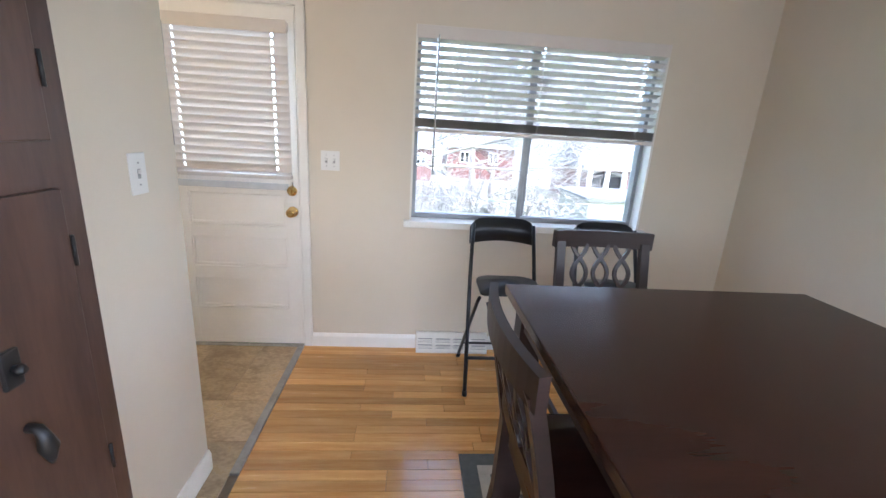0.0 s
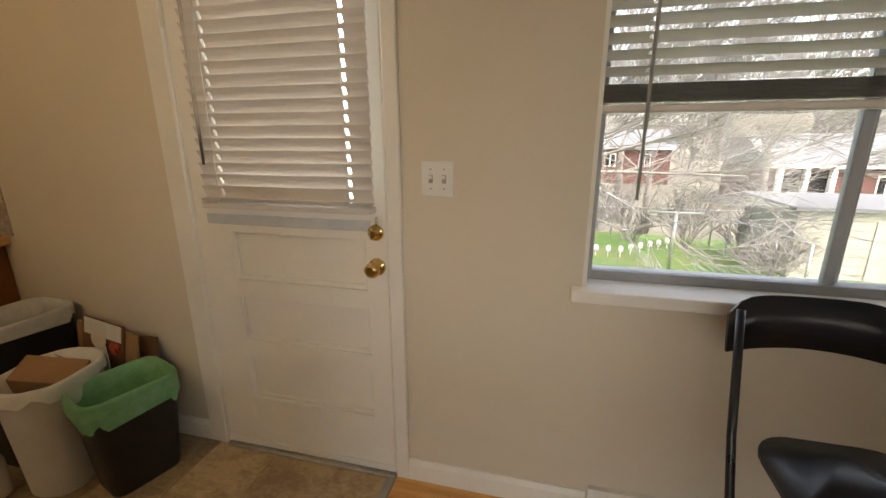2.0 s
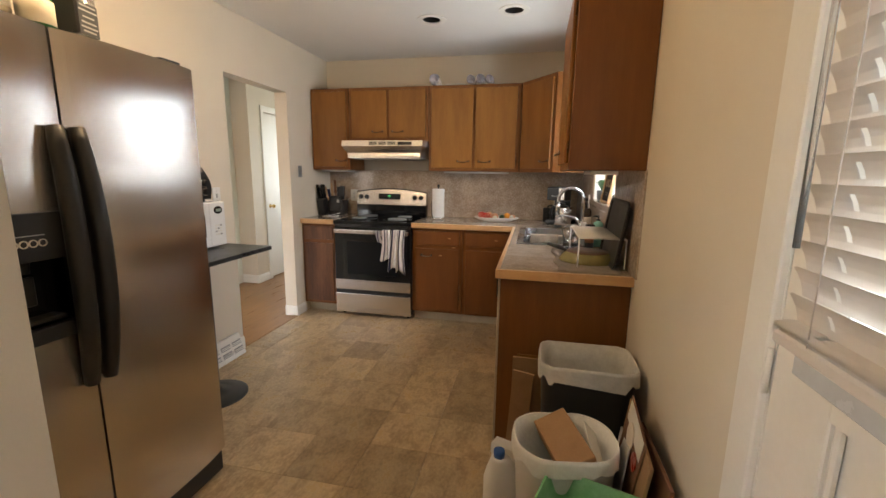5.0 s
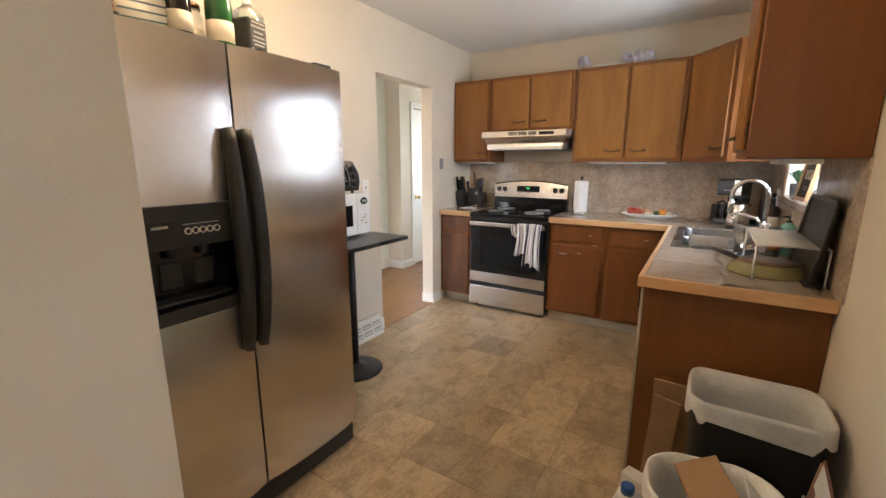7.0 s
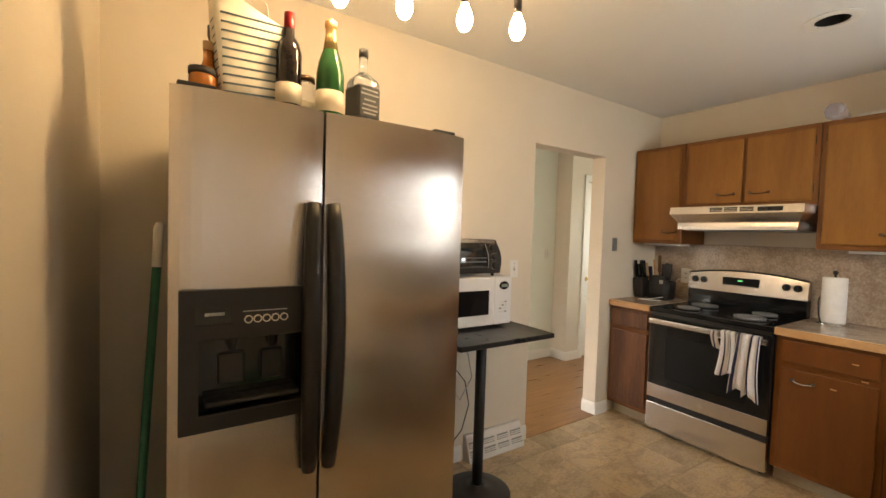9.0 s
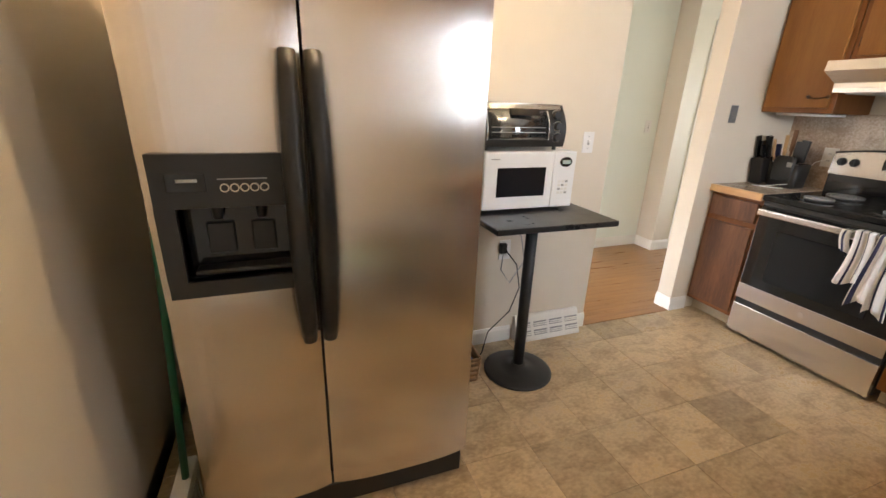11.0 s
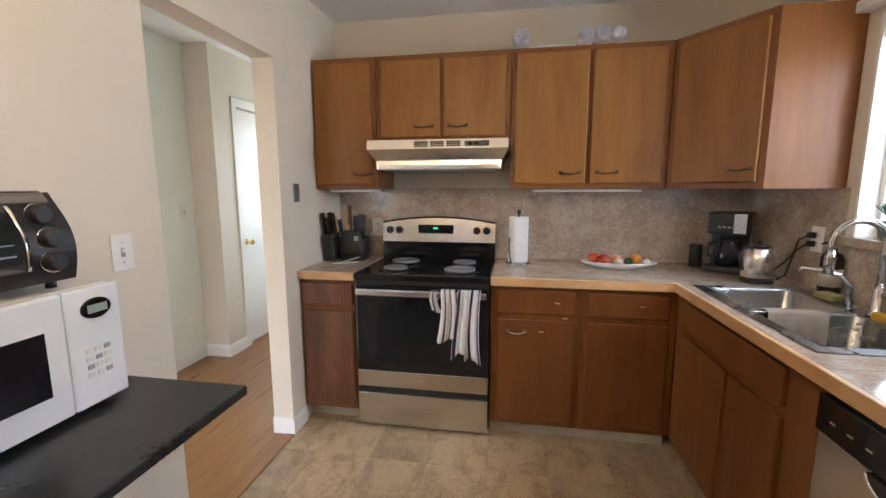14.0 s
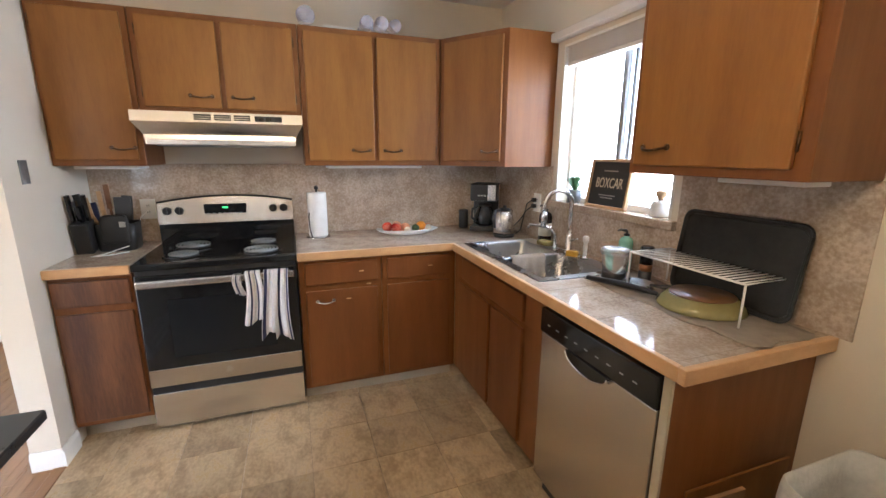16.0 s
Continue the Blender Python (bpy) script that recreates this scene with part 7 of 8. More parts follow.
# sill things
WS = 1.1945
fs = thing("framed_sign", "framed black sign with pale lettering on the window sill", "sign", -3.83, 2.68, WS, rz=0)
SXc, SZc, SM = -3.833, WS + 0.128, Matrix.Translation((-3.833, 2.665, WS)) @ Matrix.Rotation(radians(-8), 4, "X")
for a in ((-0.150, 0.150, 0.0, 0.014), (-0.150, 0.150, 0.242, 0.256), (-0.150, -0.136, 0.0145, 0.2415), (0.136, 0.150, 0.0145, 0.2415)):
    b = B(a[0], a[1], 0.0, 0.022, a[2], a[3], bev=0.002)
    b.transform(SM)
    part("frame_rail", b, "pale_wood", fs)
b = B(-0.1355, 0.1355, 0.010, 0.018, 0.0145, 0.2415)
b.transform(SM)
bd = part("board", b, "slate_board", fs)
words("BOXCAR", 0.062, SM @ Matrix.Translation((0, 0.0095, 0.130)) @ Matrix.Rotation(radians(90), 4, "X") @ Matrix.Diagonal((0.78, 1.2, 1, 1)), "label_cream", bd)
for z, w in ((0.195, 0.05), (0.068, 0.06), (0.055, 0.045)):
    b = B(-w, w, 0.0088, 0.0099, z - 0.003, z + 0.003)
    b.transform(SM)
    part("print_bar", b, "label_grey", bd)
pp = thing("potted_plant", "small spiky green plant in a grey pot on the sill", "plant", -4.12, 2.70, WS)
part("pot", L([(0.030, 0), (0.038, 0.004), (0.043, 0.072), (0.040, 0.073), (0.036, 0.062)], (-4.12, 2.70, WS), 20), "plant_pot", pp)
for i in range(34):
    a, tl = i * 2.4, 0.25 + 0.75 * ((i * 7) % 34) / 34
    l_ = 0.10 - 0.03 * tl
    dx, dy = math.cos(a) * tl, math.sin(a) * tl
    part("leaf", strip(bmesh.new(), [(-4.12, 2.70, WS + 0.06), (-4.12 + dx * l_ * 0.4, 2.70 + dy * l_ * 0.4, WS + 0.06 + l_ * 0.55), (-4.12 + dx * l_ * 0.9, 2.70 + dy * l_ * 0.9, WS + 0.06 + l_)], 0.008, 0.002, (-math.sin(a), math.cos(a), 0)), "leaf_green", pp)
vs_ = thing("sill_bottle", "white ceramic bottle with a wooden stopper on the sill", "bottle", -3.50, 2.70, WS)
part("body", L([(0.038, 0), (0.040, 0.004), (0.040, 0.060), (0.030, 0.070), (0.016, 0.074)], (-3.50, 2.70, WS), 22), "ceramic", vs_)
part("stopper", L([(0.014, 0.074), (0.014, 0.084), (0.024, 0.096), (0.024, 0.112), (0.012, 0.118)], (-3.50, 2.70, WS), 18), "pale_wood", vs_)

# utensils left of the range
uc = thing("utensil_caddy", "broad black utensil caddy packed with kitchen tools", "utensil holder", -4.84, 0.20, Z)
b = bmesh.new()
loft(b, [[(-4.84 + px, 0.20 + py, Z + z) for px, py in rr(hx, hy, 0.03)] for hx, hy, z in ((0.064, 0.084, 0.0), (0.070, 0.090, 0.008), (0.074, 0.096, 0.150), (0.070, 0.092, 0.152), (0.062, 0.082, 0.02))], cap1=True)
part("crock", b, "black_plastic", uc)
b = bmesh.new()
loft(b, [[(-4.775 + px + 0.004 * math.sin(k), 0.205 + py, Z + z) for k, (px, py) in enumerate(rr(hx, hy, 0.02))] for hx, hy, z in ((0.012, 0.060, 0.045), (0.016, 0.066, 0.06), (0.020, 0.068, 0.15), (0.016, 0.060, 0.19), (0.010, 0.045, 0.20))], cap1=True)
part("pouch", b, "label_black", uc, "black pouch hung on the caddy")
part("pouch_tag", B(-4.7555, -4.7530, 0.232, 0.262, Z + 0.135, Z + 0.165), "label_grey", uc)
TOOLS = [(0.010, 0.055, 0.285, "black_plastic", 0.046, 0.020), (-0.020, 0.010, 0.275, "black_plastic", 0.040, 0.018), (-0.030, -0.035, 0.345, "dark_cardboard", 0.024, 0.008), (-0.010, -0.060, 0.31, "pale_wood", 0.020, 0.008), (0.030, -0.095, 0.28, "pale_wood", 0.014, 0.008), (0.045, -0.125, 0.30, "black_plastic", 0.030, 0.014), (0.000, -0.085, 0.25, "cap_dusk", 0.028, 0.012)]
for dx, dy, h, mt, w, th in TOOLS:
    p = T([(-4.84 + dx * 0.3, 0.20 + dy * 0.35, Z + 0.03), (-4.84 + dx, 0.20 + dy, Z + h - 0.09)], 0.007, 8)
    strip(p, [(-4.84 + dx * 0.97, 0.20 + dy * 0.97, Z + h - 0.12), (-4.84 + dx * 1.06, 0.20 + dy * 1.06, Z + h - 0.07), (-4.84 + dx * 1.15, 0.20 + dy * 1.15, Z + h), (-4.84 + dx * 1.18, 0.20 + dy * 1.18, Z + h + 0.015)], w, th, (0, 1, 0))
    lbl = {"pale_wood": "pale wooden spoon standing in the utensil caddy", "dark_cardboard": "brown wooden spatula standing in the utensil caddy", "cap_dusk": "dark blue handled tool in the utensil caddy"}.get(mt, "black nylon kitchen tool standing in the utensil caddy")
    solo("kitchen_tool", p, mt, lbl, "utensil")
kb_ = thing("knife_block", "slim black knife block with tall black-handled knives", "knife block", -4.78, 0.072, Z, rz=90)
b = B(-0.040, 0.040, -0.05, 0.05, 0, 0.17, bev=0.006)
b.transform(Matrix.Translation((0, 0, 0.010)) @ Matrix.Rotation(radians(11), 4, "X"))
part("block", b, "black_plastic", kb_, local=True)
for i in range(4):
    b = strip(bmesh.new(), [(-0.03 + 0.02 * i, -0.035 + 0.02 * (i % 2), 0.17), (-0.03 + 0.02 * i, -0.052 + 0.02 * (i % 2), 0.235 - 0.02 * (i % 3)), (-0.03 + 0.02 * i, -0.066 + 0.02 * (i % 2), 0.315 - 0.03 * (i % 3))], 0.014, 0.026)
    part("knife_handle", b, "black_gloss", kb_, local=True)
solo("charging_cable", T([(WX + 0.03, 0.30, 1.12), (-4.93, 0.29, 1.10), (-4.84, 0.28, 1.03), (-4.78, 0.27, Z + 0.03), (-4.70, 0.17, Z + 0.004), (-4.64, 0.13, Z + 0.004), (-4.66, 0.20, Z + 0.004), (-4.72, 0.27, Z + 0.004)], 0.0028, 6), "white_plastic", "white charging cable from the outlet over the counter", "cable")

# towel over the oven handle
tw = thing("kitchen_towel", "white towel with navy stripes hung over the oven handle", "towel", -4.36, 0.95, 0.85)


def hang(a0, a1, x, z0, z1, seed, stripes):
    """A hanging fold from z1 down to z0 between a0 and a1 in y."""
    NU, NV = 24, 10
    off = lambda u, v: 0.010 * math.sin(9 * u + seed) * (0.3 + v) + 0.006 * math.sin(17 * u + seed * 2)
    yy = lambda u, v: a0 + (a1 - a0) * (0.5 + (u - 0.5) * (0.80 + 0.30 * v)) + 0.012 * math.sin(3 * v + seed)
    zz = lambda u, v: z1 - (z1 - z0) * v * (1 + 0.06 * math.sin(5 * u + seed)) if v > 0.01 else z1

    def sheet(u0, u1, lift):
        b = bmesh.new()
        n = max(2, int(NU * (u1 - u0)))
        gr = []
        for i in range(n + 1):
            u = u0 + (u1 - u0) * i / n
            col = [(x - 0.045, yy(u, 0), z1 - 0.05), (x - 0.03, yy(u, 0), z1 + 0.004 + lift)]
            col += [(x + off(u, v) + lift, yy(u, v), zz(u, v)) for v in [k / NV for k in range(NV + 1)]]
            gr.append([b.verts.new(p) for p in col])
        for p, q in zip(gr, gr[1:]):
            for k in range(len(p) - 1):
                b.faces.new((p[k], q[k], q[k + 1], p[k + 1])).smooth = True
        e = bmesh.ops.extrude_face_region(b, geom=b.faces[:])
        bmesh.ops.translate(b, verts=[v for v in e["geom"] if isinstance(v, bmesh.types.BMVert)], vec=(-0.0025, 0, 0))
        return b
    f = part("fold", sheet(0, 1, 0.0), "towel_cloth", tw)
    for u0, u1 in stripes:
        part("stripe", sheet(u0, u1, 0.0012), "towel_stripe", f, "navy woven stripe")


hang(0.855, 0.945, -4.352, 0.585, 0.858, 0.4, [(0.24, 0.34), (0.62, 0.72)])
hang(0.94, 1.02, -4.350, 0.50, 0.859, 1.7, [(0.04, 0.26)])
hang(1.005, 1.085, -4.352, 0.475, 0.858, 2.9, [(0.24, 0.42), (0.86, 0.95)])
hang(0.815, 0.862, -4.356, 0.74, 0.846, 4.0, [(0.4, 0.5)])

# on top of the wall cabinets
for y, r, x in ((1.265, 0.052, -4.78), (1.60, 0.040, -4.76), (1.685, 0.042, -4.76), (1.765, 0.038, -4.76)):
    gl = thing("wine_glass", "pale stemmed glass lying on top of the wall cabinets", "glass", x, y, UZ1, group="glasses on the wall cabinets")
    b = bmesh.new()
    lathe(b, [(r * 0.8, 0.12), (r, 0.08), (r * 0.9, 0.03), (0.006, 0.0), (0.005, -0.08), (0.03, -0.085)], (x, y, UZ1 + r), 20, axis="x")
    part("bowl", b, "lilac_glass", gl)
solo("tissue_sheet", B(-4.86, -4.72, 1.36, 1.54, UZ1 + 0.001, UZ1 + 0.022, bev=0.008, seg=2), "paper_white", "folded white tissue on top of the wall cabinets", "paper")

# ---- outdoors ----


def gz(y):
    return -1.3 - min(max(y - 3.0, 0.0), 27.0) * 0.063


b = bmesh.new()
ys = [2.9, 6, 10, 14, 18, 24, 30, 45, 80, 200, 900]
xs_ = [-900, -120, -40, -15, -5, 0, 5, 10, 20, 45, 120, 900]
gv = [[b.verts.new((x, y, gz(y) + (0.0 if y < 4 or y > 40 else 0.06 * math.sin(x * 0.7 + y)))) for y in ys] for x in xs_]
for i in range(len(xs_) - 1):
    for k in range(len(ys) - 1):
        b.faces.new((gv[i][k], gv[i + 1][k], gv[i + 1][k + 1], gv[i][k + 1]))
box(b, -900, 900, -900, 2.85, -1.6, -1.32)
solo("ground", b, "dry_ground", "dry winter yard ground falling away from the house", "ground", "structure")
b = bmesh.new()
xs2, ys2 = [-16 + 1.6 * i for i in range(22)], [3.0 + 1.2 * i for i in range(13)]
gv = [[b.verts.new((x, y + (0.5 * math.sin(x * 0.9) if y > 16 else 0), gz(y) + 0.10 + 0.05 * math.sin(x * 0.8 + y * 1.3))) for y in ys2] for x in xs2]
for i in range(len(xs2) - 1):
    for k in range(len(ys2) - 1):
        b.faces.new((gv[i][k], gv[i + 1][k], gv[i + 1][k + 1], gv[i][k + 1]))
solo("lawn", b, "lawn", "patchy green lawn behind the house", "lawn", "structure")


def house(label, x0, x1, y0, y1, eave, ridge, brick, windows, door_at=None):
    g0 = gz(y0) - 0.3
    t = thing("house", label, "house", (x0 + x1) / 2, (y0 + y1) / 2, g0)
    part("wall", B(x0, x1, y0, y1, g0, eave), brick, t)
    r = bmesh.new()
    ym = (y0 + y1) / 2
    o = 0.5
    pr_ = [(y0 - o, eave - 0.12), (y0 - o, eave), (ym, ridge), (y1 + o, eave), (y1 + o, eave - 0.12)]
    a = [r.verts.new((x0 - o, y, z)) for y, z in pr_]
    c = [r.verts.new((x1 + o, y, z)) for y, z in pr_]
    r.faces.new(a)
    r.faces.new(c[::-1])
    for i in range(5):
        k = (i + 1) % 5
        r.faces.new((a[i], a[k], c[k], c[i]))
    part("roof", r, "grey_shingle", t)
    part("fascia", B(x0 - o, x1 + o, y0 - o - 0.03, y0 - o, eave - 0.16, eave + 0.02), "trim_paint", t)
    for wx, wz, ww, wh in windows:
        w = part("window", B(wx - ww / 2, wx + ww / 2, y0 - 0.06, y0 - 0.01, wz, wz + wh), "trim_paint", t)
        for s in (-1, 1):
            part("pane", B(wx + s * ww * 0.24 - ww * 0.19, wx + s * ww * 0.24 + ww * 0.19, y0 - 0.075, y0 - 0.061, wz + 0.1, wz + wh - 0.1), "oven_glass", w)
    if door_at:
        d = part("patio_door", B(door_at - 1.3, door_at + 1.3, y0 - 0.05, y0 - 0.01, g0 + 0.3, eave - 0.35), "oven_glass", t)
        for x in (door_at - 1.3, door_at, door_at + 1.3):
            part("frame_post", B(x - 0.12, x + 0.12, y0 - 0.4, y0 - 0.06, g0, eave - 0.1), "trim_paint", d)
    return t


house("brick ranch house with a grey shingle roof behind the yard", 12.6, 21.0, 30, 38, -0.25, 1.5, "red_brick", [(16.4, -2.0, 0.9, 1.2), (18.0, -2.0, 0.9, 1.2)], 14.0)
house("distant brick house with pale roof behind the trees", -12.0, 1.6, 40, 48, 0.1, 2.2, "red_brick", [(-2.5, -1.5, 1.0, 1.1), (0.6, -1.6, 1.0, 1.1), (-5.5, -1.6, 1.2, 1.0)])
house("distant brick house with white-framed windows beyond the yard", 3.4, 10.4, 44, 52, 0.35, 2.0, "red_brick", [(5.2, -1.4, 1.0, 1.2), (8.2, -1.4, 1.0, 1.2)])
house("distant low house with a grey roof", 25, 36, 36, 44, -0.6, 0.9, "shed_siding", [(28, -2.2, 1.2, 1.0), (32, -2.2, 1.2, 1.0)])
sh = thing("garden_shed", "low white siding shed with a flat roof in the yard", "shed", 6.8, 13.0, gz(12))
SH0, SH1, SHY, SHT = 5.1, 8.6, 12.0, -0.16
part("wall", B(SH0, SH1, SHY, SHY + 2.5, gz(12) - 0.3, SHT - 0.05), "shed_siding", sh)
for i in range(8):
    z = gz(12) + 0.05 + i * 0.2
    if z + 0.19 < SHT:
        part("siding_board", B(SH0 - 0.01, SH1 + 0.01, SHY - 0.02, SHY - 0.002, z, z + 0.185, bev=0.006), "shed_siding", sh)
part("roof", B(SH0 - 0.15, SH1 + 0.15, SHY - 0.18, SHY + 2.7, SHT - 0.045, SHT + 0.04), "grey_shingle", sh)
part("door", B(6.55, 7.35, SHY - 0.04, SHY - 0.021, gz(12) + 0.05, SHT - 0.25, bev=0.005), "shed_siding", sh)


def branchy(bm, p, d, length, r, depth, rnd, spread=0.6, droop=0.0, n=4):
    """A tapered bent branch with smaller ones off it."""
    pts, rs = [p], [r]
    q = Vector(p)
    d = Vector(d).normalized()
    steps = 5
    kids = []
    for i in range(steps):
        d = (d + Vector((rnd.uniform(-1, 1), rnd.uniform(-1, 1), rnd.uniform(-0.7, 0.9))) * 0.16 - Vector((0, 0, droop))).normalized()
        q = q + d * (length / steps)
        pts.append(q.copy())
        rs.append(max(r * (1 - 0.75 * (i + 1) / steps), 0.006))
        if depth > 0 and i > 0:
            for _ in range(3 if depth == 1 else 2):
                kids.append((q.copy(), d.copy(), rs[-1]))
    tube(bm, pts, rs, n if r > 0.03 else 3, caps=False)
    for q, d, rr_ in kids:
        nd = (d + Vector((rnd.uniform(-1, 1), rnd.uniform(-1, 1), rnd.uniform(-0.5, 0.9))) * spread * 1.3).normalized()
        branchy(bm, q, nd, length * rnd.uniform(0.40, 0.68), max(rr_ * 0.6, 0.004), depth - 1, rnd, spread, droop)


def tree(label, x, y, h, r, seed, limbs, depth):
    rnd = random.Random(seed)
    z = gz(y) - 0.1
    t = thing("tree", label, "tree", x, y, z)
    part("trunk", T([(x, y, z), (x + 0.05, y, z + h * 0.3), (x - 0.04, y + 0.05, z + h * 0.6), (x, y, z + h)], [r * 1.25, r, r * 0.85, r * 0.6], 10), "bark", t)
    cr = bmesh.new()
    for dx, dy, dz, l, f in limbs:
        branchy(cr, (x, y, z + h * f), (dx, dy, dz), l, r * 0.3, depth, rnd)
    tagged(part("crown", cr, "twig", t, "bare winter branches"), kind="stuff")
    return t


tree("bare spreading tree with long low limbs in the yard", -1.6, 10.5, 2.9, 0.17, 11, [(1, 0.05, 0.05, 5.5, 0.82), (0.8, 0.3, 0.30, 4.0, 0.95), (0.2, -0.2, 0.9, 3.0, 1.0), (-0.6, 0.1, 0.6, 3.5, 0.95), (0.9, -0.1, 0.25, 3.6, 0.9), (-0.9, 0, 0.3, 3.5, 0.85), (0.1, 0.3, 1, 3.5, 1.0), (1, 0.35, 0.12, 5.0, 0.9), (0.9, -0.25, 0.05, 4.6, 0.86), (0.7, 0.6, 0.2, 4.5, 0.95), (1, 0.1, 0.4, 4.8, 1.0)], 3)
tree("bare many-branched tree beside the shed", 3.4, 18.5, 2.4, 0.14, 15, [(0.6, 0, 0.8, 3.6, 1.0), (-0.7, 0.1, 0.6, 3.6, 0.9), (0.2, 0.2, 1, 3.4, 1.0), (-0.3, -0.2, 1, 3.4, 0.95), (0.9, 0, 0.4, 3.4, 0.8)], 3)
tree("bare tree beyond the back fence", 9.5, 24, 3.5, 0.2, 12, [(0.4, 0, 1, 4, 1.0), (-0.6, 0, 0.8, 4, 0.9), (0.8, 0, 0.5, 3.5, 0.85), (-0.2, 0.3, 1, 4, 1.0)], 3)
tree("bare tree beside the distant house", 4.5, 33, 4.0, 0.25, 13, [(0.4, 0, 1, 5, 1.0), (-0.7, 0, 0.7, 5, 0.9), (0.8, 0, 0.6, 5, 0.85)], 3)
tree("bare tree seen above the sink window", -6.5, 12, 4.0, 0.18, 17, [(0.5, 0, 1, 4, 1.0), (0.9, -0.1, 0.4, 4, 0.9), (-0.5, 0, 1, 4, 0.95)], 2)


def shrub(label, x, y, h, w, seed):
    rnd = random.Random(seed)
    b = bmesh.new()
    for i in range(26):
        a = rnd.uniform(0, 6.28)
        branchy(b, (x + rnd.uniform(-0.15, 0.15), y + rnd.uniform(-0.1, 0.1), gz(y)), (math.cos(a) * w, math.sin(a) * w * 0.6, h), h * rnd.uniform(0.7, 1.1), 0.014, 1, rnd, 0.5)
    return solo("shrub", b, "twig", label, "shrub", group="bare shrubs along the fence")


for i, (x, y, h, w) in enumerate(((-0.6, 15.8, 1.2, 0.9), (1.7, 18.2, 1.4, 1.0), (0.2, 21.0, 1.5, 1.1), (2.9, 22.5, 1.6, 1.2), (6.6, 16.2, 1.5, 0.9), (9.8, 12.6, 1.2, 0.8), (0.9, 15.5, 1.1, 0.8), (2.4, 16, 1.2, 0.9), (3.9, 15.2, 1.6, 0.9), (5.2, 14.6, 1.3, 0.8), (4.6, 11.6, 0.9, 0.7), (9.0, 11.2, 1.3, 0.8))):
    shrub("bare brown shrub along the fence", x, y, h, w, 30 + i)

fn = thing("chain_link_fence", "low galvanised chain-link fence across the yard", "fence", 3, 17, gz(17))
for i in range(14):
    x = -8 + i * 2.0
    part("post", T([(x, 17, gz(17) - 0.1), (x, 17, gz(17) + 1.15)], 0.03, 8), "fence_steel", fn)
part("top_rail", T([(-8, 17, gz(17) + 1.12), (18, 17, gz(17) + 1.12)], 0.025, 8), "fence_steel", fn)
f2_ = thing("chain_link_fence", "chain-link side fence running toward the house", "fence", 5, 12, gz(12))
for i in range(5):
    y = 10.8 + i * 1.3
    part("post", T([(4.85, y, gz(y) - 0.1), (4.85, y, gz(y) + 1.1)], 0.03, 8), "fence_steel", f2_)
part("top_rail", T([(4.85, 10.8, gz(10.8) + 1.08), (4.85, 16, gz(16) + 1.08)], 0.025, 8), "fence_steel", f2_)
cp_ = thing("clothesline_post", "grey steel T-shaped clothesline post on the lawn", "post", 2.67, 12.0, gz(12))
part("pole", T([(2.67, 12, gz(12)), (2.67, 12, -0.37)], 0.035, 8), "fence_steel", cp_)
part("cross_arm", T([(2.05, 12, -0.37), (3.25, 12, -0.37)], 0.028, 8), "fence_steel", cp_)
for i in range(13):
    x, y = -0.5 + i * 0.32, 13.2 + (0.0 if i < 7 else (i - 7) * 0.35)
    lt = thing("solar_light", "small white solar garden light on the lawn", "garden light", x, y, gz(y), group="row of solar lights on the lawn")
    part("stake", T([(x, y, gz(y) + 0.02), (x, y, gz(y) + 0.25)], 0.012, 6), "white_plastic", lt)
    part("lantern", L([(0.06, 0.25), (0.065, 0.36), (0.04, 0.40)], (x, y, gz(y)), 10), "white_plastic", lt)
ys_ = B(-0.2, 0.2, -0.01, 0.01, -0.2, 0.2, bev=0.01)
ys_.transform(pose(7.0, 11.0, -0.95, 0, 40, 0))
solo("yellow_sign", ys_, "yellow_paint", "yellow diamond sign beside the shed", "sign")
solo("yellow_sign_post", T([(7.0, 11.03, gz(11) - 0.1), (7.0, 11.03, -0.9)], 0.03, 8), "fence_steel", "steel post behind the yellow sign", "post")
b = bmesh.new()
rnd = random.Random(9)
for i in range(150):
    x, y = rnd.uniform(-50, 85), rnd.uniform(52, 95)
    h = rnd.uniform(4, 9)
    branchy(b, (x, y, gz(y)), (rnd.uniform(-0.2, 0.2), 0, 1), h, 0.16, 2, rnd, 0.7, n=3)
tagged(solo("far_trees", b, "twig", "far line of bare winter trees", "trees"), kind="stuff")
ev = thing("conifer", "dark green conifer behind the brick house", "tree", 22, 52, gz(52))
part("trunk", T([(22, 52, gz(52)), (22, 52, 1)], 0.3, 8), "bark", ev)
b = bmesh.new()
for i in range(260):
    u = rnd.random()
    a = rnd.uniform(0, 6.28)
    rad = (1 - u) * 2.6 + 0.2
    c = Vector((22 + math.cos(a) * rad * rnd.uniform(0.4, 1), 52 + math.sin(a) * rad, -1.5 + u * 8.5))
    e = c + Vector((math.cos(a) * 0.9, math.sin(a) * 0.9, -0.35))
    strip(b, [c, (c + e) / 2 + Vector((0, 0, 0.1)), e], 0.5, 0.1, (-math.sin(a), math.cos(a), 0))
tagged(part("crown", b, "far_foliage", ev), kind="stuff")

# ---- floor pieces ----
fl = bpy.data.objects["floor"]


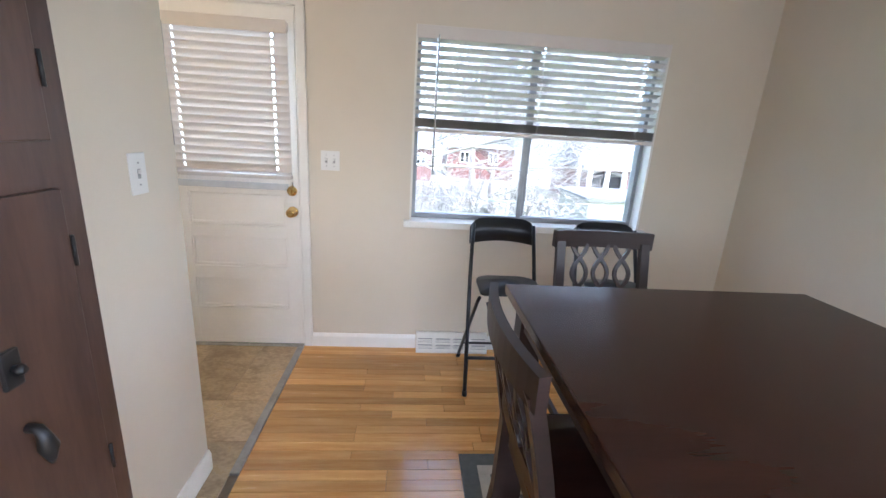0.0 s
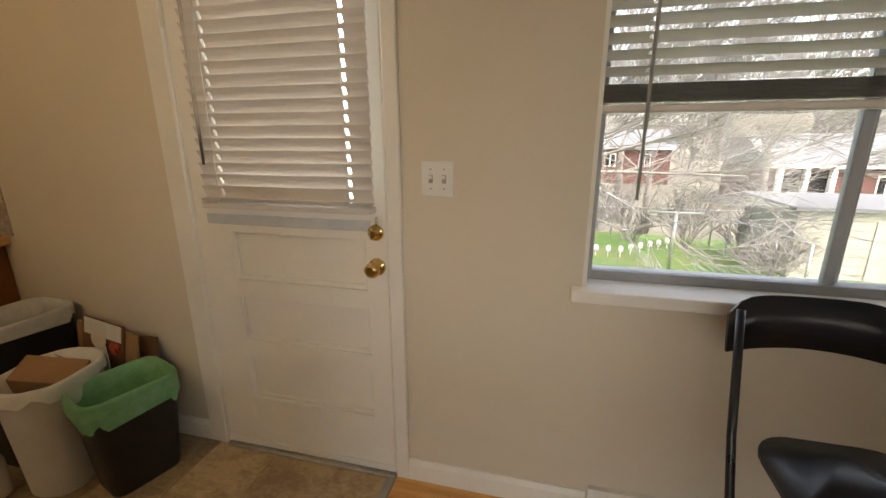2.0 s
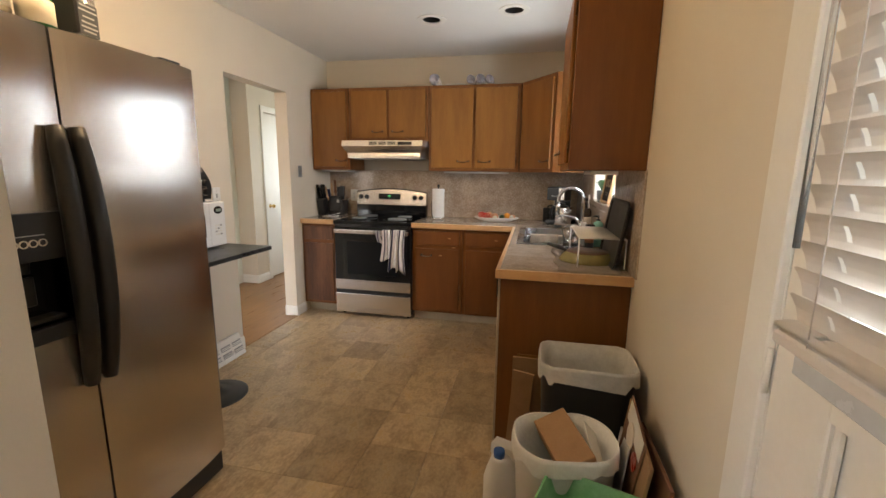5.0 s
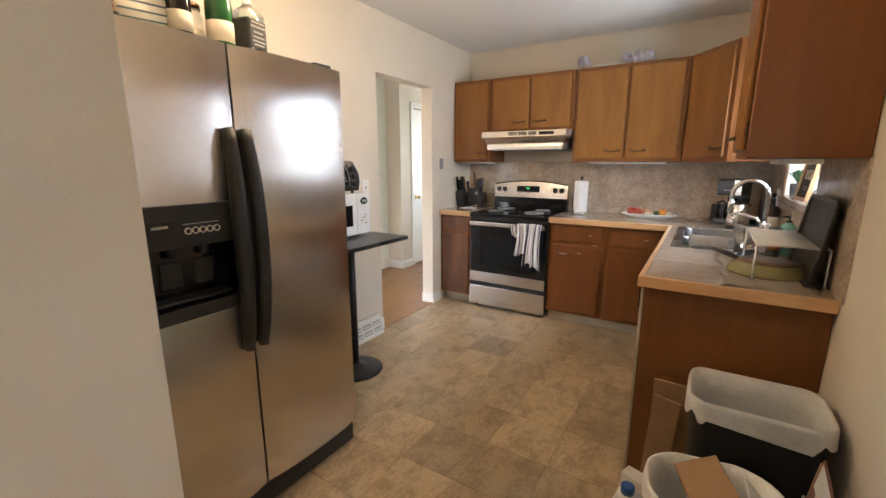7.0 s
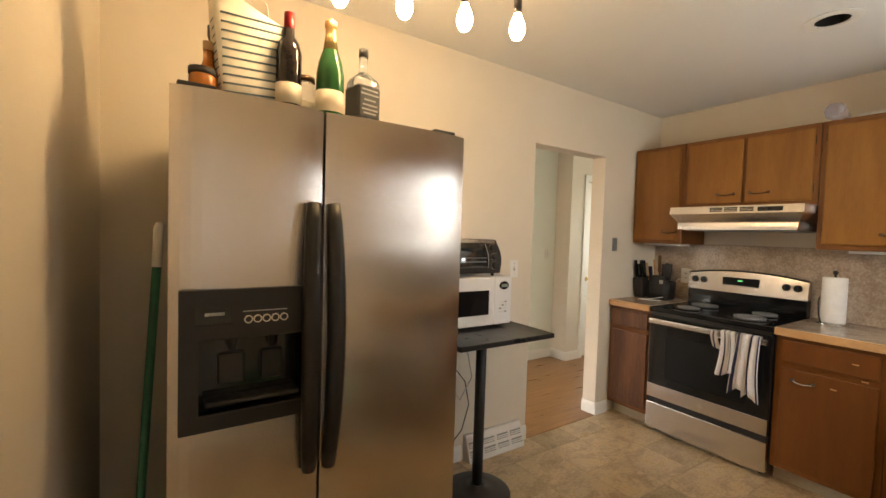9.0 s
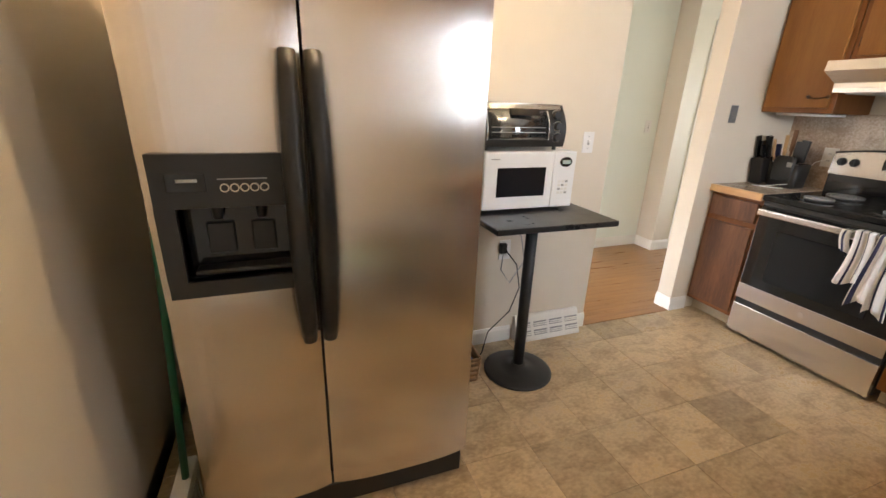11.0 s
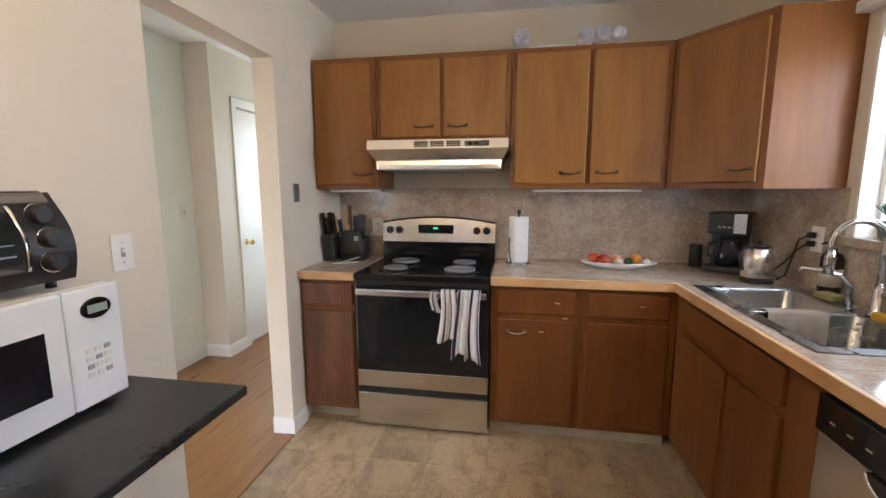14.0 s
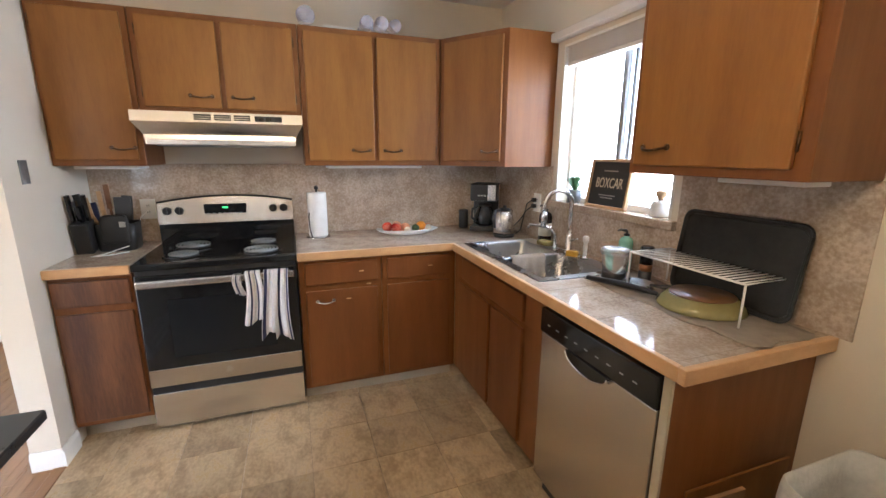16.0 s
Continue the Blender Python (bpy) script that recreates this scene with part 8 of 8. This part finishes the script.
def piece(name, me, x, y, z, rz=0):
    o = new(name, me)
    o.parent = fl
    o.matrix_basis = pose(x, y, z, 0, 0, rz)
    return o


# oak strips, running along x, over the dining room
W_ = 0.0572
rnd = random.Random(21)
lens = [0.45, 0.62, 0.80, 1.02]
plank = {l: mesh_of("plank", B(0, l - 0.0012, 0, W_ - 0.0010, -0.011, 0.0, bev=0.0012), "oak_floor") for l in lens}
count = 0
rest = bmesh.new()
row = 0
y = NY - W_
while y > -0.75:
    x = -0.834 - rnd.uniform(0, 0.0)
    first = True
    while x < EX:
        l = rnd.choice(lens)
        near = y > 0.2 and x < 1.5 and count < 296
        if x + l > EX:
            l = None
        if l and near:
            piece("plank", plank[l], x, y, 0.0)
            count += 1
            x += l
        else:
            l = l or (EX - x)
            box(rest, x, x + l - 0.0012, y, y + W_ - 0.001, -0.011, 0.0)
            x += l
    y -= W_
ob = new("plank", mesh_of("planks", rest, "oak_floor"))
ob.parent = fl
tagged(ob, kind="stuff")
b = bmesh.new()
y = -0.02
while y > -4.6:
    x = -6.6
    while x < -0.97 if y > -0.9 else x < EX:
        l = rnd.uniform(0.5, 1.1)
        box(b, x, x + l - 0.0015, y - W_, y - 0.0012, -0.011, -0.001)
        x += l
    y -= W_
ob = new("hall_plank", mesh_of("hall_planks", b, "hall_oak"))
ob.parent = fl
tagged(ob, kind="stuff")
# vinyl tiles over the kitchen
S_ = 0.305
tile = mesh_of("tile", B(0, S_ - 0.0016, 0, S_ - 0.0016, -0.011, 0.0, bev=0.0008), "vinyl_tile")
for i in range(14):
    for k in range(9):
        x, y = -5.06 + i * S_, 2.66 - (k + 1) * S_
        if x > -0.90 or y < -0.2:
            continue
        if x + S_ > -0.872 or y < 0.03:
            x1, y0 = min(x + S_ - 0.0016, -0.876), max(y, 0.0 if x < -1.2 else 0.0)
            o = new("tile", mesh_of("tile", B(0, x1 - x, 0, y + S_ - 0.0016 - y0, -0.011, 0.0, bev=0.0008), "vinyl_tile"))
            o.parent = fl
            o.matrix_basis = pose(x, y0, 0)
        else:
            piece("tile", tile, x, y, 0.0)
